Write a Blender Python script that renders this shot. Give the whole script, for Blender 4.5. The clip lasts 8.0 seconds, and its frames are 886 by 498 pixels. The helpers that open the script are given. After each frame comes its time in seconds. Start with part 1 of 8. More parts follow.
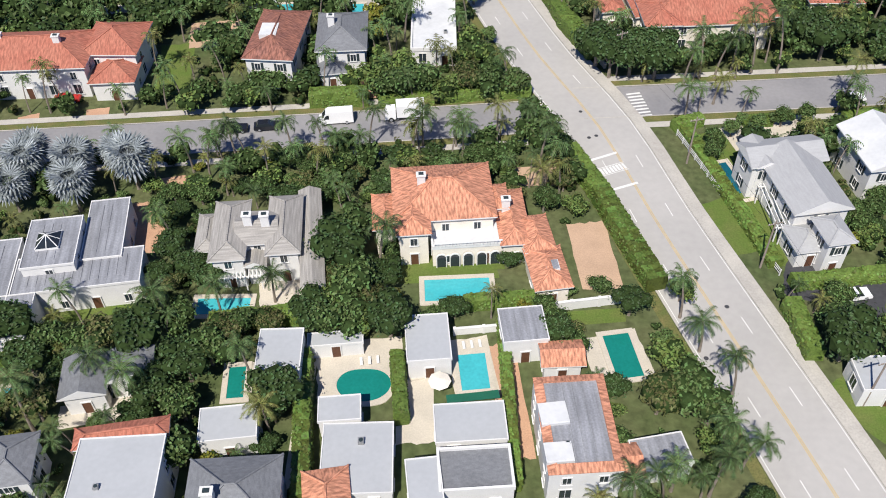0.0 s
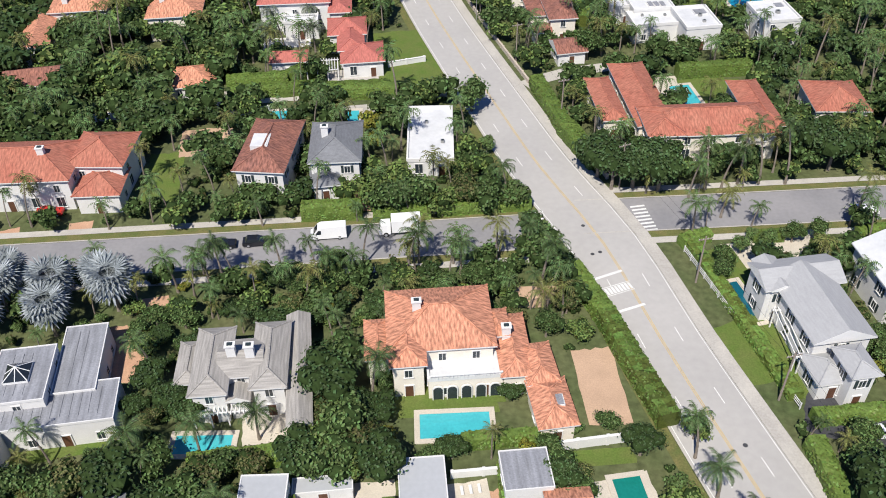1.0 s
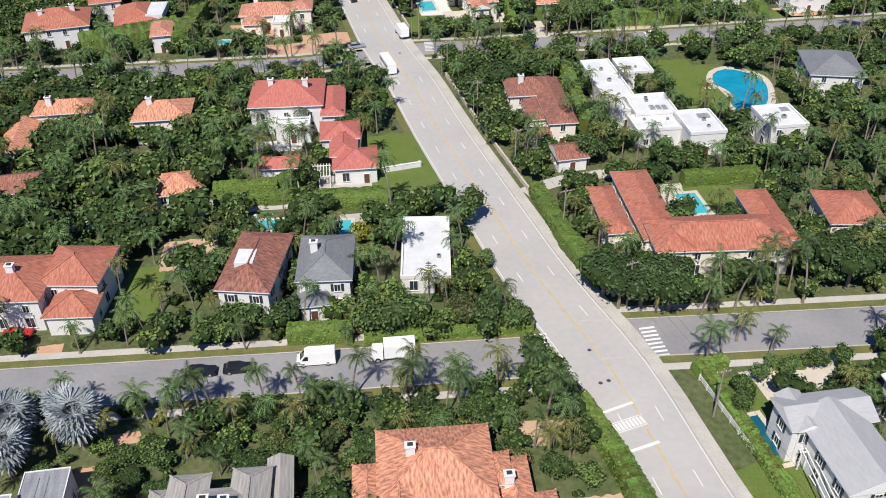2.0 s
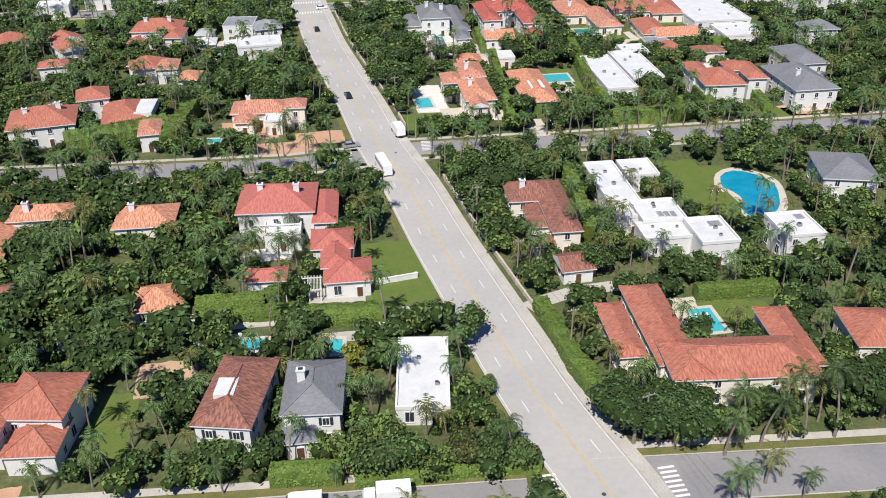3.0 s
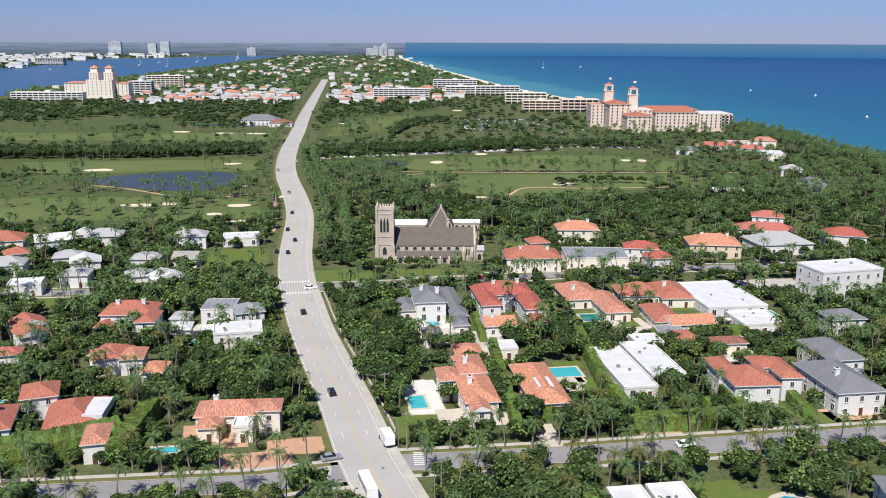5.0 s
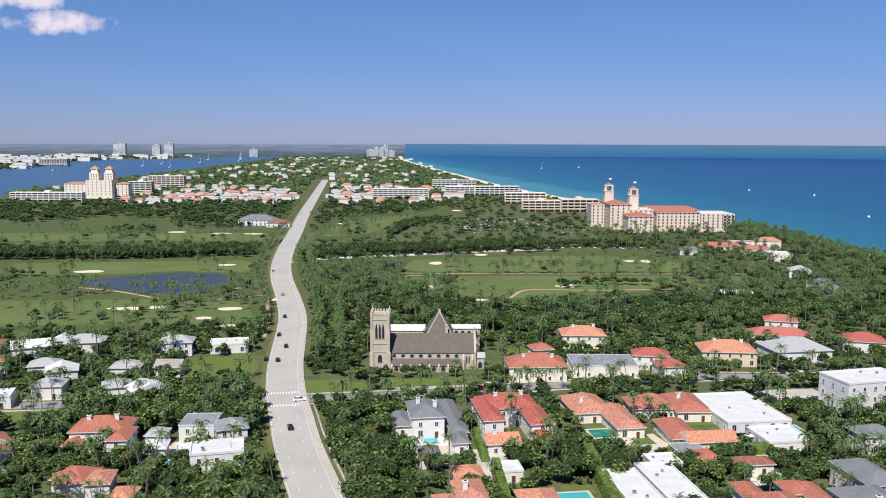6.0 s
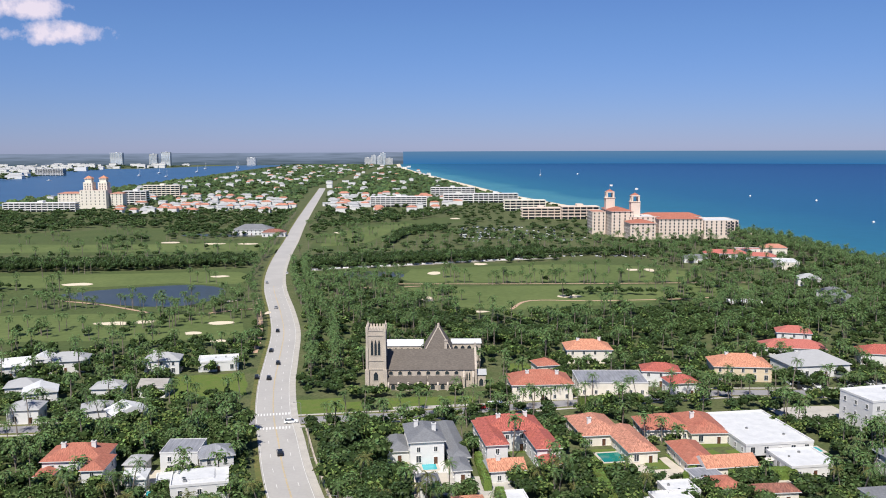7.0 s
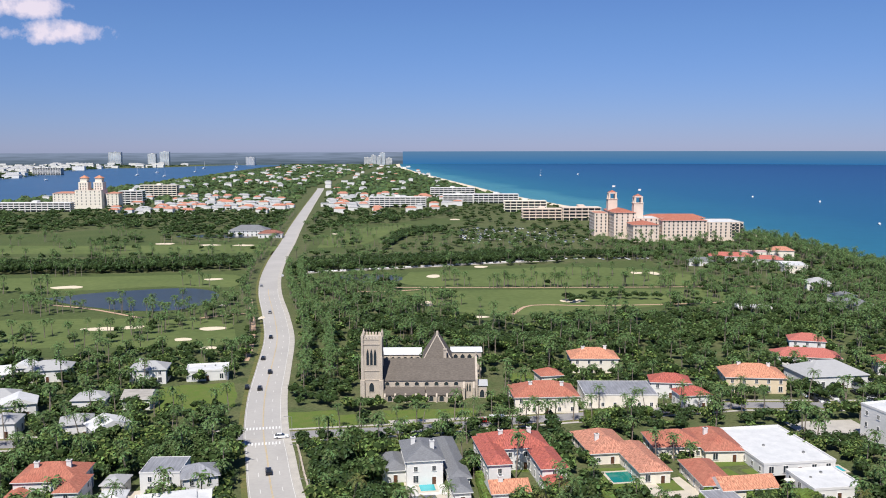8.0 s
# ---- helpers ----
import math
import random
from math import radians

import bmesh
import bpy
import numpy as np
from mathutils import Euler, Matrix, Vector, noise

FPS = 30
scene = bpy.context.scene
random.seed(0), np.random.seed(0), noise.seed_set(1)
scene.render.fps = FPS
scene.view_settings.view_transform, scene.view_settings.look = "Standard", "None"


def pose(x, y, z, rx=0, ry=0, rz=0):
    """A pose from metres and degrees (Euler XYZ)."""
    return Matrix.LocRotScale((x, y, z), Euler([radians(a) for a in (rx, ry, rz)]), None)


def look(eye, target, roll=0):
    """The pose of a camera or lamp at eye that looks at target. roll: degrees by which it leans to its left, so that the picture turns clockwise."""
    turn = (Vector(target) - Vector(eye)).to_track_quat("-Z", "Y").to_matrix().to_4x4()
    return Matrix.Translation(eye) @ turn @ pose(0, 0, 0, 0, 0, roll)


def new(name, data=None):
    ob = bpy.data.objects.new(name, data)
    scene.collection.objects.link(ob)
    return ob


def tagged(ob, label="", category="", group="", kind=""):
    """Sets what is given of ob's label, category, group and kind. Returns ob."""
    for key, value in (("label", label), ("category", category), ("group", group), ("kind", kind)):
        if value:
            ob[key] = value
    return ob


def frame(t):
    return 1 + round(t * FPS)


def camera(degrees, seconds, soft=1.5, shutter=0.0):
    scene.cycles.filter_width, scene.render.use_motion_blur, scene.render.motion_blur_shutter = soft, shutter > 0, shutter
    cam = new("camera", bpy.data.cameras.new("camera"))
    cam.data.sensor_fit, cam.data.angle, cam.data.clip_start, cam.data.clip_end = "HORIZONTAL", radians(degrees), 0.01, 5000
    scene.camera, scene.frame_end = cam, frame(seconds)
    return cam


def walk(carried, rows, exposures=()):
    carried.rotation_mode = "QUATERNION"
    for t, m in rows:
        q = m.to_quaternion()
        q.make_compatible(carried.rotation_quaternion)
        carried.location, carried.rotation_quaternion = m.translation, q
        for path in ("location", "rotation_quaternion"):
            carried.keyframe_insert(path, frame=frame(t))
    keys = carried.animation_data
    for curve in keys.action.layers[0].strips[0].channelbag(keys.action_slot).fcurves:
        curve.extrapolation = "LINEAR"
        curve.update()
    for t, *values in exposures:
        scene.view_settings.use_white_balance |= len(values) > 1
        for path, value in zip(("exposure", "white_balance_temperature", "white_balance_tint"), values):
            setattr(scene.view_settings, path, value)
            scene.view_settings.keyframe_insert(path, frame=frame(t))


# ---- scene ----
cam = camera(54.0, 8.0, soft=1.0)
PATH = [
    (0, (0.732, 17.096, 92.682), (0.697, 18.501, 91.259), -1.2),
    (0.5, (0.859, 21.92, 92.924), (0.825, 23.385, 91.563), -1.1),
    (1, (0.977, 27.359, 93.061), (0.945, 28.882, 91.765), -1.1),
    (1.5, (0.866, 33.171, 93.048), (0.839, 34.749, 91.819), -1.0),
    (1.7, (0.786, 35.635, 93.035), (0.762, 37.234, 91.835), -0.9),
    (2.8, (0.246, 50.271, 93.554), (0.236, 51.976, 92.508), -0.5),
    (3, (0.1, 52.976, 93.546), (0.092, 54.701, 92.533), -0.5),
    (3.5, (-0.109, 60.714, 93.376), (-0.112, 62.502, 92.48), -0.2),
    (4, (-0.577, 68.492, 93.108), (-0.572, 70.344, 92.353), 0.1),
    (4.5, (-0.785, 76.678, 92.852), (-0.776, 78.582, 92.24), 0.2),
    (5, (-0.784, 85.782, 92.951), (-0.774, 87.726, 92.479), 0.2),
    (5.2, (-0.713, 89.528, 92.983), (-0.702, 91.484, 92.568), 0.3),
    (6.3, (-0.096, 108.789, 92.01), (-0.087, 110.776, 91.777), 0.0),
    (6.5, (-0.053, 112.184, 91.959), (-0.042, 114.171, 91.726), -0.2),
    (7, (-0.022, 120.222, 91.855), (-0.009, 122.209, 91.622), -0.2),
    (7.5, (0.047, 128.133, 91.8), (0.06, 130.119, 91.567), -0.2),
    (8, (0.191, 135.799, 91.811), (0.205, 137.785, 91.578), -0.1),
]
walk(cam, [(t, look(eye, aim, roll)) for t, eye, aim, roll in PATH])

# ---- light ----
SUN_EL, SUN_AZ = radians(54), radians(197)  # azimuth clockwise from +y (north)
world = bpy.data.worlds.new("sky")
scene.world = world
world.use_nodes = True
wn, wl = world.node_tree.nodes, world.node_tree.links
wn.clear()
sky = wn.new("ShaderNodeTexSky")
sky.sky_type, sky.sun_disc = "NISHITA", False
sky.sun_elevation, sky.sun_rotation = SUN_EL, SUN_AZ
sky.altitude, sky.air_density, sky.dust_density, sky.ozone_density = 90, 1.0, 0.0, 6.0
# two small cumulus clouds low in the north-west
tc = wn.new("ShaderNodeTexCoord")


def wmath(op, a, b=None):
    n = wn.new("ShaderNodeMath")
    n.operation = op
    for i, v in enumerate((a, b)):
        if v is None:
            continue
        if isinstance(v, (int, float)):
            n.inputs[i].default_value = v
        else:
            wl.new(v, n.inputs[i])
    return n.outputs[0]


sep = wn.new("ShaderNodeSeparateXYZ")
wl.new(tc.outputs["Generated"], sep.inputs[0])
wx = wmath("DIVIDE", sep.outputs[0], wmath("MAXIMUM", sep.outputs[1], 0.01))
wz = wmath("DIVIDE", sep.outputs[2], wmath("MAXIMUM", sep.outputs[1], 0.01))
cn = wn.new("ShaderNodeTexNoise")
cn.inputs["Scale"].default_value, cn.inputs["Detail"].default_value, cn.inputs["Roughness"].default_value = 34, 7, 0.62
wl.new(tc.outputs["Generated"], cn.inputs["Vector"])
cover = None
for cx, cz, rx, rz in ((-0.466, 0.157, 0.064, 0.019), (-0.434, 0.129, 0.078, 0.016)):
    a = wmath("POWER", wmath("DIVIDE", wmath("SUBTRACT", wx, cx), rx), 2.0)
    b = wmath("POWER", wmath("DIVIDE", wmath("SUBTRACT", wz, cz), rz), 2.0)
    blob = wmath("SUBTRACT", 1.0, wmath("ADD", a, b))
    cover = blob if cover is None else wmath("MAXIMUM", cover, blob)
cm = wmath("ADD", wmath("MULTIPLY", cover, 1.25), wmath("MULTIPLY", wmath("SUBTRACT", cn.outputs[0], 0.55), 4.2))
cr = wn.new("ShaderNodeMapRange")
cr.inputs[1].default_value, cr.inputs[2].default_value, cr.inputs[4].default_value = 0.0, 1.1, 0.75
wl.new(cm, cr.inputs[0])
mixc = wn.new("ShaderNodeMixRGB")
mixc.inputs[2].default_value = (7.2, 6.2, 6.6, 1)
wl.new(cr.outputs[0], mixc.inputs[0])
tone = wn.new("ShaderNodeMixRGB")
tone.blend_type = "MULTIPLY"
tone.inputs[0].default_value = 1.0
hue = wn.new("ShaderNodeValToRGB")  # a humid, bluish veil near the horizon
hue.color_ramp.elements[0].color, hue.color_ramp.elements[1].color = (0.28, 0.33, 0.62, 1), (0.44, 0.50, 0.70, 1)
hue.color_ramp.elements[1].position = 0.6
mid_tone = hue.color_ramp.elements.new(0.13)
mid_tone.color = (0.35, 0.42, 0.61, 1)
wl.new(sep.outputs[2], hue.inputs[0])
wl.new(hue.outputs[0], tone.inputs[2])
wl.new(sky.outputs[0], tone.inputs[1])
wl.new(tone.outputs[0], mixc.inputs[1])
bg = wn.new("ShaderNodeBackground")
bg.inputs["Strength"].default_value = 0.1
wo = wn.new("ShaderNodeOutputWorld")
wl.new(mixc.outputs[0], bg.inputs["Color"])
wl.new(bg.outputs[0], wo.inputs["Surface"])

sun = new("sun", bpy.data.lights.new("sun", "SUN"))
sun.data.energy, sun.data.angle, sun.data.color = 4.2, radians(0.55), (1.0, 0.955, 0.88)
to_sun = Vector((math.sin(SUN_AZ) * math.cos(SUN_EL), math.cos(SUN_AZ) * math.cos(SUN_EL), math.sin(SUN_EL)))
sun.matrix_world = look((0, 0, 300), Vector((0, 0, 300)) - to_sun)
scene.view_settings.exposure = 0.55

# ---- materials ----


def mat(name, color, rough=0.8, vary=0.25, scale=0.6, fine=6.0, bump=0.15, metal=0.0, spec=0.3, space="world", per_object=0.0, streak=None, streaky=0.42, tint=None, thin=False):
    """A surface with variation at two scales. streak: stretched rows in the UV's metres. tint: a second colour for the larger patches."""
    m = bpy.data.materials.new(name)
    m.use_nodes = True
    n, l = m.node_tree.nodes, m.node_tree.links
    bs = n["Principled BSDF"]
    bs.inputs["Roughness"].default_value, bs.inputs["Metallic"].default_value = rough, metal
    bs.inputs["Specular IOR Level"].default_value = spec
    if space == "world":
        co = n.new("ShaderNodeNewGeometry").outputs["Position"]
    else:
        co = n.new("ShaderNodeTexCoord").outputs["UV" if space == "uv" else "Object"]
    n1, n2 = n.new("ShaderNodeTexNoise"), n.new("ShaderNodeTexNoise")
    for k, s, dt in ((n1, scale, 4), (n2, fine, 3)):
        k.inputs["Scale"].default_value, k.inputs["Detail"].default_value = s, dt
        l.new(co, k.inputs["Vector"])
    fac = n.new("ShaderNodeMapRange")
    fac.inputs[1].default_value, fac.inputs[2].default_value = 0.3, 0.7
    l.new(n1.outputs[0], fac.inputs[0])
    mix = n.new("ShaderNodeMixRGB")
    mix.inputs[1].default_value = (*color, 1)
    mix.inputs[2].default_value = (*(tint or [c * (1 - vary) for c in color]), 1)
    l.new(fac.outputs[0], mix.inputs[0])
    val = n.new("ShaderNodeMapRange")
    val.inputs[1].default_value, val.inputs[2].default_value = 0.25, 0.75
    val.inputs[3].default_value, val.inputs[4].default_value = 1 - vary, 1 + vary * 0.8
    l.new(n2.outputs[0], val.inputs[0])
    out = val.outputs[0]
    relief = n2.outputs[0]
    if streak:
        mp = n.new("ShaderNodeMapping")
        mp.inputs["Scale"].default_value = (*streak, 1)
        l.new(n.new("ShaderNodeTexCoord").outputs["UV"], mp.inputs[0])
        n3 = n.new("ShaderNodeTexNoise")
        n3.inputs["Scale"].default_value, n3.inputs["Detail"].default_value = 1.0, 1.5
        l.new(mp.outputs[0], n3.inputs["Vector"])
        v3 = n.new("ShaderNodeMapRange")
        v3.inputs[1].default_value, v3.inputs[2].default_value, v3.inputs[3].default_value, v3.inputs[4].default_value = 0.32, 0.68, 1 - streaky, 1 + streaky
        l.new(n3.outputs[0], v3.inputs[0])
        mu = n.new("ShaderNodeMath")
        mu.operation = "MULTIPLY"
        l.new(out, mu.inputs[0]), l.new(v3.outputs[0], mu.inputs[1])
        out, relief = mu.outputs[0], n3.outputs[0]
    if per_object:
        ob = n.new("ShaderNodeObjectInfo")
        v4 = n.new("ShaderNodeMapRange")
        v4.inputs[3].default_value, v4.inputs[4].default_value = 1 - per_object, 1 + per_object
        l.new(ob.outputs["Random"], v4.inputs[0])
        mu = n.new("ShaderNodeMath")
        mu.operation = "MULTIPLY"
        l.new(out, mu.inputs[0]), l.new(v4.outputs[0], mu.inputs[1])
        out = mu.outputs[0]
    sc = n.new("ShaderNodeVectorMath")
    sc.operation = "SCALE"
    l.new(mix.outputs[0], sc.inputs[0]), l.new(out, sc.inputs["Scale"])
    l.new(sc.outputs[0], bs.inputs["Base Color"])
    if bump:
        bp = n.new("ShaderNodeBump")
        bp.inputs["Strength"].default_value, bp.inputs["Distance"].default_value = bump, 0.15
        l.new(relief, bp.inputs["Height"]), l.new(bp.outputs[0], bs.inputs["Normal"])
    if thin:  # light that passes through a leaf
        tr, ad = n.new("ShaderNodeBsdfTranslucent"), n.new("ShaderNodeMixShader")
        ad.inputs[0].default_value = 0.25
        l.new(sc.outputs[0], tr.inputs[0])
        l.new(bs.outputs[0], ad.inputs[1]), l.new(tr.outputs[0], ad.inputs[2])
        l.new(ad.outputs[0], n["Material Output"].inputs[0])
    return m


def leaf(name, color, tint, per=0.22):
    m = mat(name, color, 0.55, 0.35, 0.5, 3.0, 0, spec=0.25, space="object", per_object=per, tint=tint, thin=True)
    n, l = m.node_tree.nodes, m.node_tree.links
    # every leaf or clump differs a little
    isl = n.new("ShaderNodeNewGeometry").outputs["Random Per Island"]
    hs = n.new("ShaderNodeHueSaturation")
    mr, mv = n.new("ShaderNodeMapRange"), n.new("ShaderNodeMapRange")
    mr.inputs[3].default_value, mr.inputs[4].default_value = 0.47, 0.53
    mv.inputs[3].default_value, mv.inputs[4].default_value = 0.6, 1.5
    l.new(isl, mr.inputs[0]), l.new(isl, mv.inputs[0])
    l.new(mr.outputs[0], hs.inputs["Hue"]), l.new(mv.outputs[0], hs.inputs["Value"])
    bs = n["Principled BSDF"]
    src = bs.inputs["Base Color"].links[0].from_socket
    l.new(src, hs.inputs["Color"])
    l.new(hs.outputs[0], bs.inputs["Base Color"])
    for k in n:
        if k.type == "BSDF_TRANSLUCENT":
            l.new(hs.outputs[0], k.inputs[0])
    return m


TILE = {
    "orange": mat("clay_tile_orange", (0.53, 0.235, 0.145), 0.85, 0.2, 0.4, 9, 0.5, streak=(3.2, 0.9), tint=(0.46, 0.21, 0.13)),
    "red": mat("clay_tile_red", (0.35, 0.12, 0.08), 0.85, 0.2, 0.3, 9, 0.5, streak=(3.2, 0.9), streaky=0.28, tint=(0.38, 0.15, 0.10)),
    "dkred": mat("clay_tile_dark_red", (0.36, 0.10, 0.08), 0.8, 0.2, 0.4, 9, 0.4, streak=(3.0, 1.0), tint=(0.36, 0.1, 0.07)),
    "pink": mat("painted_tile_rose", (0.41, 0.135, 0.105), 0.75, 0.12, 0.4, 9, 0.35, streak=(3.0, 1.0), streaky=0.2, tint=(0.40, 0.125, 0.10)),
    "salmon": mat("clay_tile_salmon", (0.48, 0.21, 0.14), 0.85, 0.22, 0.5, 9, 0.5, streak=(3.0, 0.9), tint=(0.40, 0.19, 0.13)),
    "brown": mat("clay_tile_brown", (0.27, 0.115, 0.08), 0.85, 0.28, 0.5, 9, 0.5, streak=(3.0, 0.9), tint=(0.2, 0.09, 0.07)),
    "slate": mat("slate_roof", (0.185, 0.19, 0.20), 0.7, 0.15, 0.25, 7, 0.2, streaky=0.12, streak=(1.2, 2.4)),
    "shake": mat("weathered_shingle_roof", (0.33, 0.31, 0.285), 0.9, 0.15, 0.25, 7, 0.3, streaky=0.2, streak=(0.25, 3.2)),
    "ltgray": mat("pale_grey_shingle_roof", (0.36, 0.36, 0.362), 0.85, 0.06, 0.25, 4, 0.08, streaky=0.05, streak=(0.5, 2.6)),
    "metal": mat("grey_membrane_roof", (0.27, 0.275, 0.295), 0.6, 0.2, 0.2, 4, 0.1, streaky=0.2, streak=(1.6, 0.12)),
    "pale": mat("pale_grey_roof_coating", (0.39, 0.40, 0.41), 0.7, 0.05, 0.25, 1.6, 0.03, tint=(0.37, 0.38, 0.39)),
    "white": mat("white_roof_coating", (0.62, 0.62, 0.615), 0.7, 0.06, 0.3, 1.6, 0.03, tint=(0.52, 0.525, 0.525)),
}
WALL = {
    "white": mat("white_stucco", (0.68, 0.67, 0.65), 0.85, 0.08, 0.5, 8, 0.12),
    "cream": mat("cream_stucco", (0.76, 0.70, 0.60), 0.85, 0.1, 0.5, 8, 0.12),
    "yellow": mat("ochre_stucco", (0.68, 0.56, 0.40), 0.85, 0.1, 0.5, 8, 0.12),
}
TRIM = mat("white_trim_paint", (0.7, 0.69, 0.67), 0.5, 0.05, 1, 10, 0.05)
GLASS = mat("dark_window_glass", (0.03, 0.04, 0.05), 0.06, 0.2, 2, 5, 0, spec=0.6)
SHUTTER = mat("dark_shutter_paint", (0.03, 0.045, 0.05), 0.5, 0.2, 2, 8, 0.05)
WOODDARK = mat("brown_stained_wood", (0.13, 0.06, 0.035), 0.6, 0.3, 1, 8, 0.2)
ASPHALT_MAIN = mat("sun_bleached_asphalt", (0.42, 0.40, 0.375), 0.9, 0.05, 0.05, 0.9, 0.02, tint=(0.36, 0.345, 0.325))
ASPHALT = mat("grey_asphalt", (0.27, 0.26, 0.26), 0.9, 0.07, 0.09, 1.5, 0.03, tint=(0.215, 0.21, 0.215))
ASPHALT_DARK = mat("fresh_dark_asphalt", (0.06, 0.06, 0.066), 0.85, 0.2, 0.2, 2, 0.08)
CONCRETE = mat("pale_concrete", (0.47, 0.44, 0.39), 0.9, 0.14, 0.25, 4, 0.1, tint=(0.38, 0.355, 0.32))
PAVER = mat("terracotta_pavers", (0.44, 0.255, 0.165), 0.9, 0.18, 0.3, 5, 0.15, tint=(0.5, 0.31, 0.2))
SANDPAVE = mat("sandy_stone_drive", (0.5, 0.34, 0.23), 0.9, 0.15, 0.3, 5, 0.12)
DECK = mat("pale_coral_stone", (0.54, 0.485, 0.40), 0.85, 0.12, 0.4, 5, 0.1)
WHITEDECK = mat("white_stone_paving", (0.64, 0.62, 0.58), 0.8, 0.1, 0.4, 4, 0.05)
LINE = mat("white_road_paint", (0.72, 0.71, 0.68), 0.7, 0.15, 0.6, 6, 0.03)
YELLOW = mat("yellow_road_paint", (0.58, 0.43, 0.20), 0.7, 0.2, 0.6, 6, 0.03)
LAWN = mat("mown_lawn", (0.095, 0.15, 0.03), 0.9, 0.22, 0.35, 4, 0.3, tint=(0.13, 0.155, 0.045), spec=0.1)
VERGE = mat("dry_verge_grass", (0.10, 0.125, 0.04), 0.9, 0.25, 0.4, 4, 0.3, tint=(0.17, 0.15, 0.06), spec=0.1)
GROUND = mat("undergrowth", (0.070, 0.095, 0.036), 0.95, 0.35, 0.11, 0.9, 0.5, tint=(0.12, 0.125, 0.06), spec=0.1)
FAIRWAY = mat("golf_fairway", (0.128, 0.160, 0.056), 0.9, 0.16, 0.02, 0.25, 0.1, tint=(0.095, 0.128, 0.044), spec=0.1)
ROUGHGRASS = mat("golf_rough", (0.086, 0.108, 0.040), 0.9, 0.25, 0.03, 0.4, 0.2, tint=(0.068, 0.095, 0.034), spec=0.1)
SAND = mat("bunker_sand", (0.68, 0.58, 0.43), 0.95, 0.08, 0.3, 3, 0.1)
BARK = mat("grey_palm_bark", (0.25, 0.21, 0.17), 0.95, 0.3, 1.5, 9, 0.4, space="object")
STONE = mat("weathered_limestone", (0.52, 0.45, 0.37), 0.9, 0.2, 0.3, 3, 0.3, tint=(0.43, 0.37, 0.31))
CHURCHROOF = mat("brown_slate_roof", (0.135, 0.115, 0.098), 0.85, 0.15, 0.3, 6, 0.2, streaky=0.15, streak=(1.0, 2.6))
HOTELWALL = mat("pale_hotel_stucco", (0.70, 0.58, 0.49), 0.85, 0.08, 0.2, 4, 0.05)
METALPOLE = mat("galvanised_steel", (0.38, 0.38, 0.37), 0.5, 0.15, 1, 6, 0.05, metal=0.6)
WOODPOLE = mat("weathered_pole_wood", (0.30, 0.25, 0.21), 0.9, 0.25, 1, 9, 0.2)
RUBBER = mat("tyre_rubber", (0.02, 0.02, 0.02), 0.8, 0.2, 3, 9, 0.05)
CARGLASS = mat("car_glass", (0.02, 0.025, 0.03), 0.05, 0.1, 3, 9, 0, spec=0.7)
PAINT = {
    "white": mat("white_car_paint", (0.78, 0.78, 0.78), 0.25, 0.04, 1, 5, 0, spec=0.5),
    "black": mat("black_car_paint", (0.015, 0.016, 0.02), 0.2, 0.1, 1, 5, 0, spec=0.6),
    "silver": mat("silver_car_paint", (0.42, 0.43, 0.45), 0.3, 0.06, 1, 5, 0, metal=0.4, spec=0.5),
    "red": mat("red_car_paint", (0.45, 0.03, 0.025), 0.25, 0.06, 1, 5, 0, spec=0.5),
}
WATER = {
    "aqua": mat("pool_water_aqua", (0.06, 0.42, 0.46), 0.06, 0.1, 0.5, 2.5, 0.05, spec=0.5),
    "teal": mat("pool_water_teal", (0.010, 0.19, 0.155), 0.06, 0.1, 0.5, 2.5, 0.05, spec=0.5),
    "deep": mat("pool_water_deep", (0.008, 0.10, 0.14), 0.06, 0.1, 0.5, 2.5, 0.05, spec=0.5),
    "blue": mat("pool_water_blue", (0.01, 0.30, 0.42), 0.06, 0.15, 0.2, 2.5, 0.05, spec=0.5, tint=(0.006, 0.2, 0.33)),
}
POND = mat("pond_water", (0.055, 0.065, 0.06), 0.3, 0.25, 0.02, 0.4, 0.1, spec=0.25)
LAGOON = mat("lagoon_water", (0.04, 0.105, 0.20), 0.35, 0.12, 0.004, 0.06, 0.1, spec=0.3)
LEAF_A = leaf("broad_leaf_green", (0.122, 0.178, 0.056), (0.090, 0.138, 0.044))
LEAF_B = leaf("broad_leaf_dark", (0.074, 0.118, 0.042), (0.056, 0.092, 0.033))
LEAF_C = leaf("broad_leaf_bright", (0.170, 0.225, 0.060), (0.128, 0.180, 0.048))
LEAF_Y = leaf("yellow_green_leaf", (0.22, 0.20, 0.03), (0.12, 0.14, 0.025))
LEAF_O = leaf("olive_brown_leaf", (0.150, 0.150, 0.054), (0.112, 0.120, 0.043))
FROND = leaf("palm_frond_green", (0.105, 0.158, 0.053), (0.074, 0.118, 0.041), 0.3)
FROND_Y = leaf("palm_frond_yellowing", (0.238, 0.224, 0.070), (0.140, 0.168, 0.049), 0.25)
SILVER = leaf("silver_fan_frond", (0.33, 0.36, 0.36), (0.25, 0.28, 0.29), 0.1)
HEDGE = leaf("clipped_hedge_leaf", (0.145, 0.205, 0.044), (0.110, 0.165, 0.036))
# dark green for crown cores: the inner shade is put into the colour
CORE = mat("crown_shade_core", (0.034, 0.056, 0.018), 0.95, 0.3, 0.8, 3, 0, spec=0.05, space="object")


